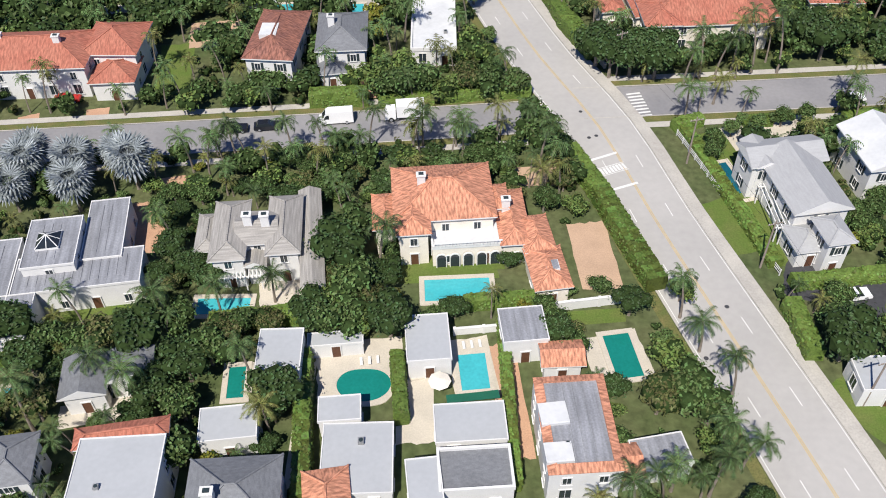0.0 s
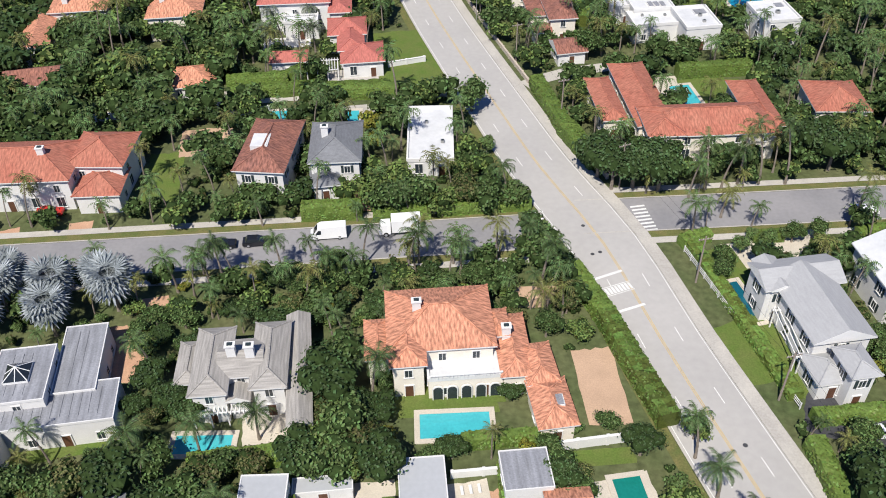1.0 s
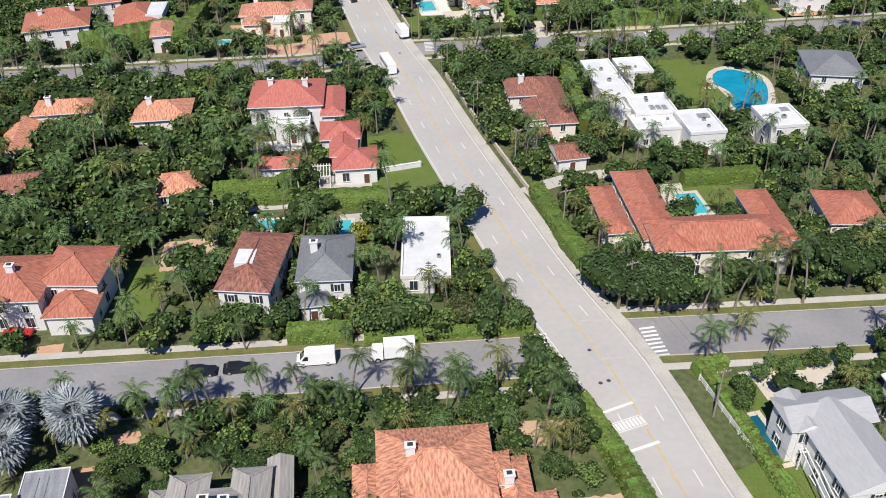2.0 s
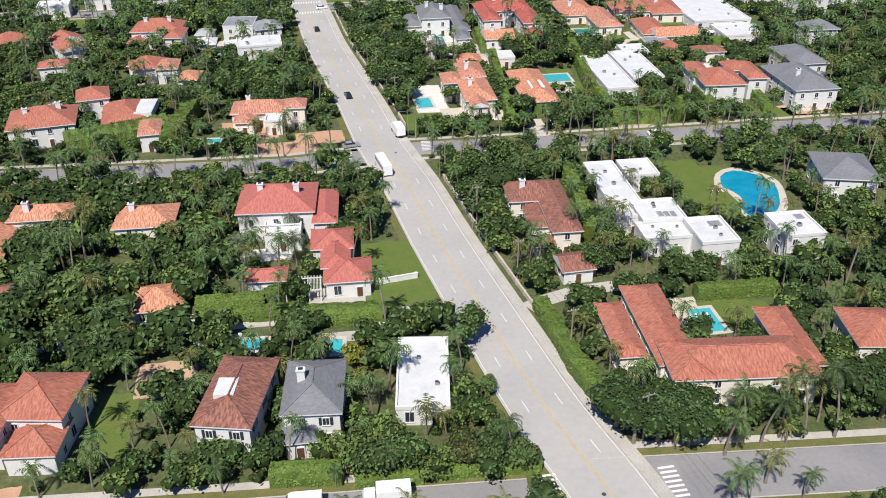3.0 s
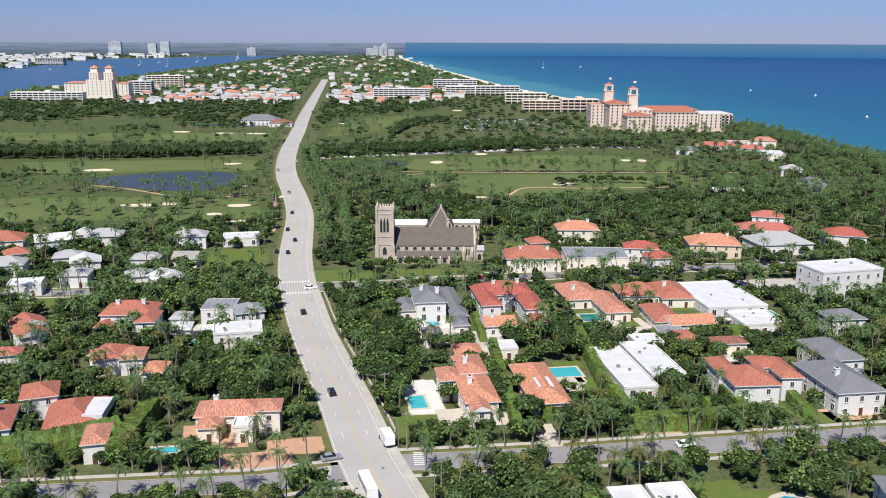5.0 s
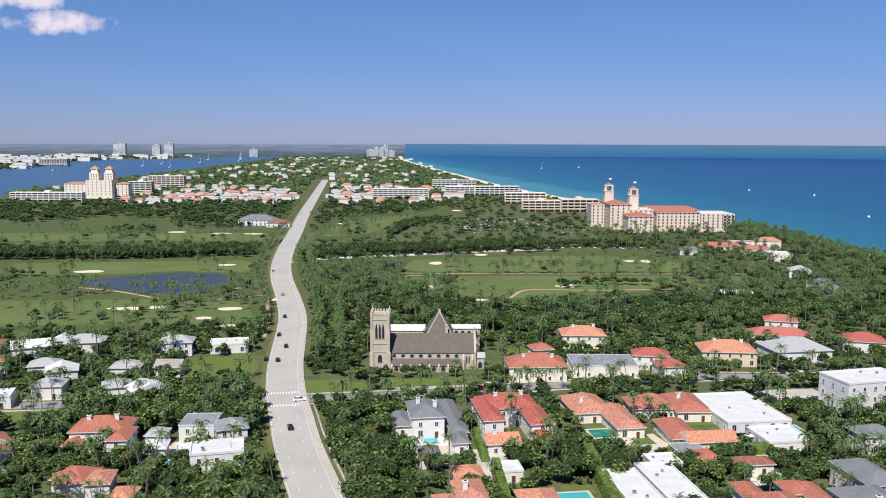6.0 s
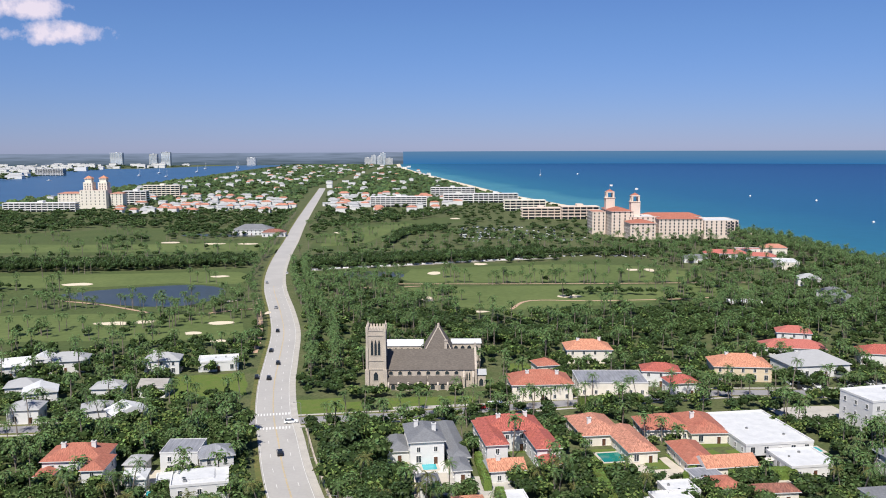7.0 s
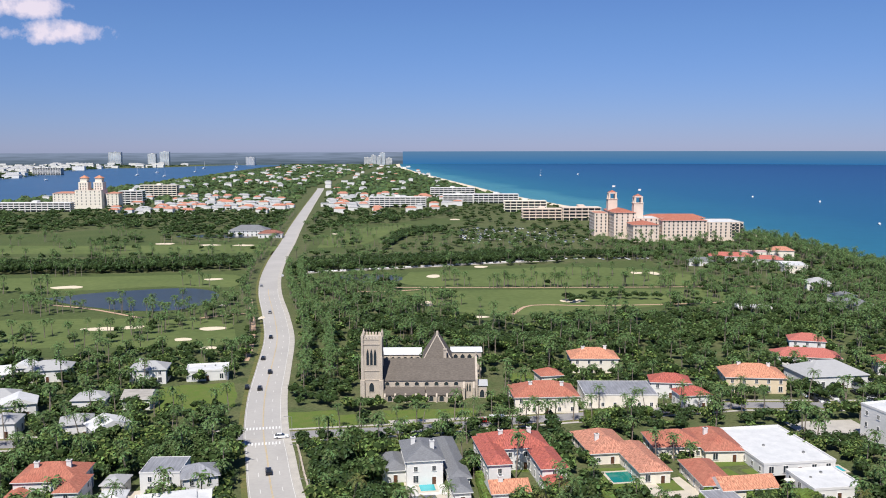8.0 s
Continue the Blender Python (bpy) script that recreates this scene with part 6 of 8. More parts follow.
plant(PALMS[5], 51.3, 154.2, 1.1, 340, None, PALMLAB[5], "palm_tree", "palm tree", "palms", 2.4)
plant(PALMS[0], 39.8, 138.9, 1.05, 75, None, PALMLAB[0], "palm_tree", "palm tree", "palms", 2.4)
plant(PALMS[3], 46.1, 144.6, 1.1, 340, None, PALMLAB[3], "palm_tree", "palm tree", "palms", 2.4)
plant(PALMS[5], 68.5, 143.7, 1.0, 305, None, PALMLAB[5], "palm_tree", "palm tree", "palms", 2.4)
plant(PALMS[0], -14.1, 132.1, 0.95, 225, None, PALMLAB[0], "palm_tree", "palm tree", "palms", 2.4)
plant(PALMS[5], -5.2, 133.4, 0.95, 210, None, PALMLAB[5], "palm_tree", "palm tree", "palms", 2.4)
plant(PALMS[1], -15.6, 128.8, 0.95, 190, None, PALMLAB[1], "palm_tree", "palm tree", "palms", 2.4)
plant(PALMS[1], 1.6, 130.6, 1.15, 140, None, PALMLAB[1], "palm_tree", "palm tree", "palms", 2.4)
plant(PALMS[0], -6.8, 129.4, 1.15, 190, None, PALMLAB[0], "palm_tree", "palm tree", "palms", 2.4)
plant(PALMS[5], 7.3, 133.1, 0.95, 175, None, PALMLAB[5], "palm_tree", "palm tree", "palms", 2.4)
plant(PALMS[1], 12.5, 136.4, 0.95, 146, None, PALMLAB[1], "palm_tree", "palm tree", "palms", 2.4)
plant(PALMS[4], 14.1, 127.2, 1.2, 215, None, PALMLAB[4], "palm_tree", "palm tree", "palms", 2.4)
plant(PALMS[3], 14.0, 120.1, 1.1, 100, None, PALMLAB[3], "palm_tree", "palm tree", "palms", 2.4)
plant(PALMS[4], -26.6, 129.5, 1.0, 345, None, PALMLAB[4], "palm_tree", "palm tree", "palms", 2.4)
plant(PALMS[1], -19.7, 128.2, 1.0, 215, None, PALMLAB[1], "palm_tree", "palm tree", "palms", 2.4)
plant(PALMS[4], -35.6, 127.7, 1.1, 340, None, PALMLAB[4], "palm_tree", "palm tree", "palms", 2.4)
plant(PALMS[0], -42.8, 126.6, 1.0, 100, None, PALMLAB[0], "palm_tree", "palm tree", "palms", 2.4)
plant(PALMS[1], -38.4, 129.0, 1.0, 100, None, PALMLAB[1], "palm_tree", "palm tree", "palms", 2.4)
plant(PALMS[4], 9.8, 148.0, 1.1, 0, None, PALMLAB[4], "palm_tree", "palm tree", "palms", 2.4)
plant(PALMS[4], 31.3, 95.1, 1.0, 345, None, PALMLAB[4], "palm_tree", "palm tree", "palms", 2.4)
plant(PALMS[1], 32.8, 89.2, 1.0, 50, None, PALMLAB[1], "palm_tree", "palm tree", "palms", 2.4)
plant(PALMS[4], 35.5, 82.0, 1.0, 350, None, PALMLAB[4], "palm_tree", "palm tree", "palms", 2.4)
plant(PALMS[4], 34.4, 71.6, 1.0, 160, None, PALMLAB[4], "palm_tree", "palm tree", "palms", 2.4)
plant(PALMS[1], 32.5, 74.7, 1.0, 120, None, PALMLAB[1], "palm_tree", "palm tree", "palms", 2.4)
plant(PALMS[4], 25.5, 68.7, 1.0, 90, None, PALMLAB[4], "palm_tree", "palm tree", "palms", 2.4)
plant(PALMS[1], 20.7, 66.5, 1.0, 50, None, PALMLAB[1], "palm_tree", "palm tree", "palms", 2.4)
plant(PALMS[4], 29.8, 68.0, 1.0, 250, None, PALMLAB[4], "palm_tree", "palm tree", "palms", 2.4)
plant(PALMS[4], -10.6, 103.8, 1.2, 250, None, PALMLAB[4], "palm_tree", "palm tree", "palms", 2.4)
plant(PALMS[1], -32.1, 95.1, 1.0, 325, None, PALMLAB[1], "palm_tree", "palm tree", "palms", 2.4)
plant(PALMS[1], -25.2, 98.2, 1.0, 180, None, PALMLAB[1], "palm_tree", "palm tree", "palms", 2.4)
plant(PALMS[4], -39.7, 81.0, 1.2, 120, None, PALMLAB[4], "palm_tree", "palm tree", "palms", 2.4)
plant(PALMS[1], -46.1, 83.7, 1.1, 190, None, PALMLAB[1], "palm_tree", "palm tree", "palms", 2.4)
plant(PALMS[4], -52.4, 76.8, 1.2, 310, None, PALMLAB[4], "palm_tree", "palm tree", "palms", 2.4)
plant(PALMS[3], -22.8, 76.7, 1.1, 110, None, PALMLAB[3], "palm_tree", "palm tree", "palms", 2.4)
plant(PALMS[4], -25.9, 83.7, 1.0, 350, None, PALMLAB[4], "palm_tree", "palm tree", "palms", 2.4)
plant(PALMS[4], -42.0, 109.6, 1.0, 60, None, PALMLAB[4], "palm_tree", "palm tree", "palms", 2.4)
plant(PALMS[1], -39.2, 94.1, 1.1, 50, None, PALMLAB[1], "palm_tree", "palm tree", "palms", 2.4)
plant(BROAD[1], -55.1, 85.4, 0.85, 0, None, BROADLAB[1], "tree", "tree", "garden trees", 3.0)
plant(BROAD[0], -53.3, 89.1, 0.92, 37, None, BROADLAB[0], "tree", "tree", "garden trees", 3.0)
plant(BROAD[3], -46.8, 90.1, 0.99, 74, None, BROADLAB[3], "tree", "tree", "garden trees", 3.0)
plant(BROAD[1], -41.3, 89.1, 1.06, 111, None, BROADLAB[1], "tree", "tree", "garden trees", 3.0)
plant(BROAD[0], -36.9, 93.0, 0.85, 148, None, BROADLAB[0], "tree", "tree", "garden trees", 3.0)
plant(BROAD[1], -34.2, 84.5, 0.92, 185, None, BROADLAB[1], "tree", "tree", "garden trees", 3.0)
plant(BROAD[0], -31.9, 87.2, 0.99, 222, None, BROADLAB[0], "tree", "tree", "garden trees", 3.0)
plant(BROAD[3], -51.9, 78.4, 1.06, 259, None, BROADLAB[3], "tree", "tree", "garden trees", 3.0)
plant(BROAD[1], -37.8, 80.9, 0.85, 296, None, BROADLAB[1], "tree", "tree", "garden trees", 3.0)
plant(BROAD[0], -33.6, 78.4, 0.92, 333, None, BROADLAB[0], "tree", "tree", "garden trees", 3.0)
plant(BROAD[1], -21.9, 80.1, 0.99, 10, None, BROADLAB[1], "tree", "tree", "garden trees", 3.0)
plant(BROAD[0], -32.9, 72.0, 1.06, 47, None, BROADLAB[0], "tree", "tree", "garden trees", 3.0)
plant(BROAD[3], -51.1, 72.0, 0.85, 84, None, BROADLAB[3], "tree", "tree", "garden trees", 3.0)
plant(BROAD[1], -19.2, 93.0, 0.92, 121, None, BROADLAB[1], "tree", "tree", "garden trees", 3.0)
plant(BROAD[0], -13.9, 92.9, 0.99, 158, None, BROADLAB[0], "tree", "tree", "garden trees", 3.0)
plant(BROAD[1], -59.0, 90.1, 1.06, 195, None, BROADLAB[1], "tree", "tree", "garden trees", 3.0)
plant(BROAD[0], -49.3, 88.2, 0.85, 232, None, BROADLAB[0], "tree", "tree", "garden trees", 3.0)
plant(BROAD[3], -30.2, 90.0, 0.92, 269, None, BROADLAB[3], "tree", "tree", "garden trees", 3.0)
plant(BROAD[1], -8.5, 91.9, 0.99, 306, None, BROADLAB[1], "tree", "tree", "garden trees", 3.0)
plant(BROAD[4], 47.2, 135.4, 0.75, 41, None, BROADLAB[4], "tree", "tree", "garden trees", 3.4)
plant(BROAD[4], 52.1, 136.9, 0.75, 340, None, BROADLAB[4], "tree", "tree", "garden trees", 3.4)
plant(BROAD[0], 56.2, 138.0, 0.6, 239, None, BROADLAB[0], "tree", "tree", "garden trees", 2.7)
plant(BROAD[0], 60.3, 138.9, 0.6, 141, None, BROADLAB[0], "tree", "tree", "garden trees", 2.7)
plant(BROAD[0], 43.2, 132.4, 0.6, 209, None, BROADLAB[0], "tree", "tree", "garden trees", 2.7)
plant(BROAD[0], 42.4, 128.7, 0.6, 284, None, BROADLAB[0], "tree", "tree", "garden trees", 2.7)

# ---- vehicles ----
def extrude_profile(g, pts, w, inset, mi):
    """A side profile (y, z) drawn across the width, narrower towards the top."""
    zmax, zmin = max(p[1] for p in pts), min(p[1] for p in pts)
    half = lambda z: w / 2 - inset * (z - zmin) / max(0.01, zmax - zmin)
    L = [(-half(z), y, z) for y, z in pts]
    R = [(half(z), y, z) for y, z in pts]
    g.face(L[::-1], mi), g.face(R, mi)
    for i in range(len(pts)):
        j = (i + 1) % len(pts)
        g.face([L[i], L[j], R[j], R[i]], mi)


def vehicle_parts(kind, color):
    body, glass = Geo(), Geo()
    if kind == "car":
        Ln, W = 4.7, 1.85
        extrude_profile(body, [(-2.3, 0.35), (2.3, 0.35), (2.36, 0.6), (2.2, 0.86), (1.0, 0.98), (-1.9, 1.02), (-2.32, 0.95), (-2.36, 0.6)], W, 0.08, 0)
        extrude_profile(glass, [(-1.95, 1.0), (1.05, 0.97), (0.25, 1.46), (-1.5, 1.48)], W - 0.2, 0.16, 0)
        extrude_profile(body, [(-1.45, 1.475), (0.2, 1.455), (0.1, 1.52), (-1.35, 1.54)], W - 0.5, 0.05, 0)
        wheels, r = (1.42, -1.4), 0.34
    elif kind == "van":
        Ln, W = 6.0, 2.05
        extrude_profile(body, [(-3, 0.4), (3, 0.4), (3.02, 1.0), (2.55, 1.25), (1.7, 2.35), (1.2, 2.6), (-2.95, 2.6)], W, 0.12, 0)
        glass.face([(-0.85, 2.5, 1.32), (0.85, 2.5, 1.32), (0.78, 1.8, 2.26), (-0.78, 1.8, 2.26)])
        for s in (-1, 1):
            glass.face([(s * 1.0, 2.2, 1.3), (s * 1.0, 1.2, 1.3), (s * 0.965, 1.2, 2.1), (s * 0.965, 1.65, 2.1)])
        wheels, r = (2.0, -1.8), 0.37
    else:
        long = 9.0 if kind == "bus" else 7.0
        W, Ln = 2.4, long
        h = long / 2
        if kind == "bus":
            extrude_profile(body, [(-h, 0.45), (h, 0.45), (h, 1.4), (h - 0.35, 2.9), (-h, 2.95)], W, 0.08, 0)
            for s in (-1, 1):
                for k in range(6):
                    y0 = -h + 0.6 + k * 1.35
                    glass.face([(s * 1.19, y0, 1.55), (s * 1.19, y0 + 1.15, 1.55), (s * 1.165, y0 + 1.15, 2.45), (s * 1.165, y0, 2.45)])
            glass.face([(-1, h - 0.02, 1.5), (1, h - 0.02, 1.5), (0.95, h - 0.26, 2.6), (-0.95, h - 0.26, 2.6)])
        else:
            body.box(-W / 2, W / 2, -h, h - 2.1, 0.85, 3.2, 0, True)
            body.box(-0.5, 0.5, -h, h - 0.4, 0.5, 0.85, 1, True)
            extrude_profile(body, [(h - 1.95, 0.5), (h, 0.5), (h, 1.3), (h - 0.4, 2.3), (h - 1.95, 2.35)], 2.1, 0.12, 0)
            glass.face([(-0.85, h - 0.02, 1.38), (0.85, h - 0.02, 1.38), (0.8, h - 0.38, 2.2), (-0.8, h - 0.38, 2.2)])
        wheels, r = (h - 1.1, -h + 1.6), 0.45
    wg = Geo()
    wg.tube((-0.13, 0, 0), (0.13, 0, 0), r, r, 14, 0)
    wg.tube((0.13, 0, 0), (0.14, 0, 0), r * 0.6, r * 0.55, 10, 1)
    return body.done("body", [PAINT[color], RUBBER]), glass.done("windows", CARGLASS), wg.done("wheel", [RUBBER, PAINT["silver"]]), wheels, r, W


KINDS = {}
VLABEL = {"car": "{} passenger car on asphalt", "van": "{} high-roofed delivery van parked at the kerb", "truck": "{} box truck on asphalt", "bus": "{} shuttle bus on the avenue"}


def vehicle(x, y, heading, kind, color):
    """heading: degrees of the vehicle's nose from +x."""
    if (kind, color) not in KINDS:
        KINDS[kind, color] = vehicle_parts(kind, color)
    body, glass, wheel, wy, r, W = KINDS[kind, color]
    m = pose(x, y, 0.1, 0, 0, heading - 90)
    root = empty({"car": "car", "van": "van", "truck": "truck", "bus": "bus"}[kind], m, VLABEL[kind].format(color), kind, "vehicles")
    put("body", body, m, root), put("windows", glass, m, root)
    for s in (-1, 1):
        for v in wy:
            put("wheel", wheel, m @ pose(s * (W / 2 - 0.14), v, r, 0, 0, 0 if s > 0 else 180), root)


vehicle(-20.5, 140.0, 186, "van", "white")
vehicle(-8.6, 141.1, 186, "truck", "white")
vehicle(-38.0, 137.5, 6, "car", "black")
vehicle(-32.3, 138.2, 6, "car", "black")
vehicle(3.0, 165.1, 105, "car", "white")
vehicle(56.2, 98.7, 10, "car", "white")
vehicle(70.7, 145.5, 5, "car", "white")
vehicle(-70.0, 146.5, 5, "car", "red")
vehicle(-15.6, 251.8, 108, "bus", "white")
vehicle(-13.0, 274.6, 108, "truck", "white")
vehicle(-29.4, 303.5, 106, "car", "black")
vehicle(-47.7, 373.6, 104, "car", "black")
vehicle(-72.6, 461.0, 100, "car", "black")
vehicle(-68.3, 484.0, 100, "car", "black")
vehicle(-75.5, 506.9, 95, "car", "black")
vehicle(-80.3, 549.5, 97, "car", "black")
vehicle(22.8, 280.2, 8, "car", "black")
vehicle(30.7, 280.2, 8, "car", "white")
vehicle(34.3, 269.1, 8, "car", "black")
vehicle(57.3, 272.7, 8, "car", "white")
vehicle(-25.0, 266.0, 20, "car", "silver")
vehicle(-67.5, 459.5, 100, "car", "black")
vehicle(3.1, 414.6, 8, "car", "white")
vehicle(-49.4, 403.6, 10, "car", "white")
vehicle(15.5, 418.6, 8, "car", "red")
vehicle(21.0, 416.1, 8, "truck", "white")
vehicle(139.8, 448.8, 10, "van", "white")
vehicle(-110.3, 751.6, 102, "car", "white")
vehicle(-116.1, 706.2, 102, "car", "silver")
vehicle(-92.8, 613.2, 95, "car", "silver")

# ---- street furniture ----
pg = Geo()
pg.tube((0, 0, -0.3), (0, 0, 9.4), 0.17, 0.11, 8)
POLE = pg.done("pole", WOODPOLE)
pg = Geo()
pg.box(-1.15, 1.15, -0.06, 0.06, 8.75, 8.9, 0, True)
ARM = pg.done("crossarm", WOODPOLE)
pg = Geo()
pg.tube((0, 0, 8.9), (0, 0, 9.12), 0.05, 0.03, 6)
PIN = pg.done("insulator", TRIM)
sp = Geo()
sp.tube((0, 0, -0.2), (0, 0, 7.4), 0.09, 0.06, 8)
LPOLE = sp.done("pole", METALPOLE)
sp = Geo()
sp.tube((0, 0, 7.3), (-1.9, 0, 7.75), 0.045, 0.04, 6)
LARM = sp.done("arm", METALPOLE)
sp = Geo()
sp.box(-2.5, -1.85, -0.13, 0.13, 7.68, 7.82, 0, True)
LHEAD = sp.done("lamp_head", METALPOLE)


def utility_pole(x, y, h):
    m = pose(x, y, 0, 0, 0, h)
    root = empty("utility_pole", m, "weathered wooden utility pole with one crossarm", "utility pole", "utility poles")
    put("pole", POLE, m, root), put("crossarm", ARM, m, root)
    for s in (-1.0, -0.35, 0.35, 1.0):
        put("insulator", PIN, m @ pose(s, 0, 0), root)
    return m


def street_lamp(x, y, h):
    m = pose(x, y, 0, 0, 0, h)
    root = empty("street_lamp", m, "grey steel street lamp beside the avenue", "street lamp", "street lamps")
    put("pole", LPOLE, m, root), put("arm", LARM, m, root), put("lamp_head", LHEAD, m, root)


poles = [utility_pole(x, y, h) for x, y, h in along([p for p in MAIN if 60 < p[1] < 330], 25.0, 10.3, 9.0)]
for a, b in zip(poles[:-1], poles[1:]):
    for s in (-1.0, 0.35):
        p, q = (a @ Vector((s, 0, 9.12))), (b @ Vector((s, 0, 9.12)))
        cu = bpy.data.curves.new("cable", "CURVE")
        cu.dimensions, cu.bevel_depth, cu.bevel_resolution = "3D", 0.018, 0
        sp = cu.splines.new("POLY")
        sp.points.add(8)
        for k in range(9):
            sp.points[k].co = (*(p.lerp(q, k / 8) - Vector((0, 0, 3.2 * (k / 8) * (1 - k / 8)))), 1)
        cu.materials.append(RUBBER)
        tagged(put("cable", cu), "sagging black overhead cable between poles", "cable", "overhead cables")
for x, y, h in along([p for p in MAIN if 200 < p[1] < 420], 27.0, 8.6, 12.0):
    street_lamp(x, y, h)


def garden_wall(x0, y0, x1, y1, h, material, label, w=0.3):
    L, rot = math.hypot(x1 - x0, y1 - y0), math.degrees(math.atan2(y1 - y0, x1 - x0))
    g = Geo()
    g.box(0, L, -w / 2, w / 2, -0.1, h)
    g.box(-0.05, L + 0.05, -w / 2 - 0.06, w / 2 + 0.06, h, h + 0.1, 0, True)
    for k in range(int(L / 4) + 1):
        g.box(k * 4 - 0.2, k * 4 + 0.2, -w / 2 - 0.1, w / 2 + 0.1, 0, h + 0.2)
    tagged(put("garden_wall", g.done("garden_wall", material), pose(x0, y0, 0, 0, 0, rot)), label, "wall", "garden walls")
    claim((x0 + x1) / 2, (y0 + y1) / 2, L, w, rot, 0.4)


low = [p for p in MAIN if 152 < p[1] < 252]
for (ax, ay), (bx, by) in zip(low[:-1:2], low[2::2]):
    d = math.hypot(bx - ax, by - ay)
    u, v = (by - ay) / d * 9.6, -(bx - ax) / d * 9.6
    garden_wall(ax + u, ay + v, bx + u, by + v, 0.9, STONE, "low weathered stone wall along the pavement")
low = [p for p in MAIN if 275 < p[1] < 395]
for (ax, ay), (bx, by) in zip(low[:-1:2], low[2::2]):
    d = math.hypot(bx - ax, by - ay)
    u, v = (by - ay) / d * 9.6, -(bx - ax) / d * 9.6
    garden_wall(ax + u, ay + v, bx + u, by + v, 0.8, STONE, "low weathered stone wall along the pavement")
garden_wall(12.5, 96.2, 24.5, 98.0, 1.6, WALL["white"], "white stucco garden wall")
garden_wall(0.2, 92.2, 6.8, 92.9, 1.2, WALL["white"], "white stucco garden wall")
garden_wall(-12.2, 183.7, -0.8, 185.7, 1.0, WALL["white"], "white stucco garden wall")
garden_wall(-45.0, 178.4, -36.9, 180.4, 1.2, WALL["white"], "white stucco garden wall")
garden_wall(-46.0, 186.7, -38.2, 187.8, 1.4, WALL["white"], "white stucco garden wall")
garden_wall(-13.7, 198.4, -5.7, 200.9, 1.2, WALL["white"], "white stucco garden wall")
garden_wall(68.8, 207.3, 89.3, 211.0, 2.0, WALL["white"], "white stucco garden wall")


def fence(x0, y0, x1, y1):
    L, rot = math.hypot(x1 - x0, y1 - y0), math.degrees(math.atan2(y1 - y0, x1 - x0))
    m = pose(x0, y0, 0, 0, 0, rot)
    root = empty("fence", m, "white post-and-rail fence before a clipped hedge", "fence")
    g = Geo()
    g.box(-0.07, 0.07, -0.07, 0.07, 0, 1.3)
    post = g.done("post", TRIM)
    n = int(L / 2.2)
    for k in range(n + 1):
        put("post", post, m @ pose(k * L / n, 0, 0), root)
    for z in (0.35, 0.75, 1.12):
        g = Geo()
        g.box(0, L, -0.03, 0.03, z, z + 0.12, 0, True)
        put("rail", g.done("rail", TRIM), m, root)


fence(38.1, 135.7, 47.0, 103.0)

# pergolas, parasols and roof lights of the near gardens
def pergola(x, y, w, d, rot, h=2.7):
    m = pose(x, y, 0, 0, 0, rot)
    root = empty("pergola", m, "white-painted timber pergola over a terrace", "pergola")
    g = Geo()
    g.box(-0.09, 0.09, -0.09, 0.09, 0, h)
    post = g.done("post", TRIM)
    for px in (-w / 2, -w / 6, w / 6, w / 2):
        for py in (-d / 2, d / 2):
            put("post", post, m @ pose(px, py, 0), root)
    g = Geo()
    g.box(-w / 2 - 0.3, w / 2 + 0.3, -0.08, 0.08, h, h + 0.18, 0, True)
    beam = g.done("beam", TRIM)
    for py in (-d / 2, d / 2):
        put("beam", beam, m @ pose(0, py, 0), root)
    g = Geo()
    g.box(-0.07, 0.07, -d / 2 - 0.5, d / 2 + 0.5, h + 0.18, h + 0.34, 0, True)
    slat = g.done("slat", TRIM)
    n = int(w / 0.55)
    for k in range(n + 1):
        put("slat", slat, m @ pose(-w / 2 + k * w / n, 0, 0), root)


def parasol(x, y):
    m = pose(x, y, 0)
    root = empty("parasol", m, "open cream garden parasol beside a pool", "parasol", "parasols")
    g = Geo()
    g.tube((0, 0, 0), (0, 0, 2.6), 0.03, 0.03, 6)
    put("pole", g.done("pole", METALPOLE), m, root)
    g = Geo()
    for k in range(8):
        a, b = k * math.pi / 4, (k + 1) * math.pi / 4
        g.face([(1.5 * math.cos(a), 1.5 * math.sin(a), 2.15), (1.5 * math.cos(b), 1.5 * math.sin(b), 2.15), (0, 0, 2.65)])
    put("canopy", g.done("canopy", WALL["cream"]), m, root)


def awning(x, y, w, d, rot, z, cloth=(0.02, 0.15, 0.085), label="stretched dark green cloth awning beside a pool"):
    """A sloping cloth awning on two posts in front of a wall."""
    m = pose(x, y, 0, 0, 0, rot)
    root = empty("awning", m, label, "awning")
    g = Geo()
    n = 8
    for k in range(n):
        a, b = -w / 2 + w * k / n, -w / 2 + w * (k + 1) / n
        s0, s1 = 0.08 * math.sin(math.pi * k / n), 0.08 * math.sin(math.pi * (k + 1) / n)
        g.face([(a, -d / 2, z), (b, -d / 2, z), (b, d / 2, z - 0.5 - s1), (a, d / 2, z - 0.5 - s0)])
        g.face([(a, d / 2, z - 0.5 - s0), (b, d / 2, z - 0.5 - s1), (b, d / 2, z - 0.75 - s1), (a, d / 2, z - 0.75 - s0)])
    put("canopy", g.done("canopy", mat("awning_cloth", cloth, 0.8, 0.12, 0.5, 5, 0.1)), m, root)
    p = Geo()
    p.tube((0, 0, 0), (0, 0, z - 0.55), 0.04, 0.04, 6)
    p = p.done("post", METALPOLE)
    for sx in (-1, 1):
        put("post", p, m @ pose(sx * (w / 2 - 0.15), d / 2 - 0.1, 0), root)


awning(2.5, 79.9, 6.6, 1.6, 7, 3.3)
awning(52.4, 382.0, 9.5, 3.6, 188, 3.6, (0.62, 0.5, 0.3), "cream striped cloth awning over a terrace")

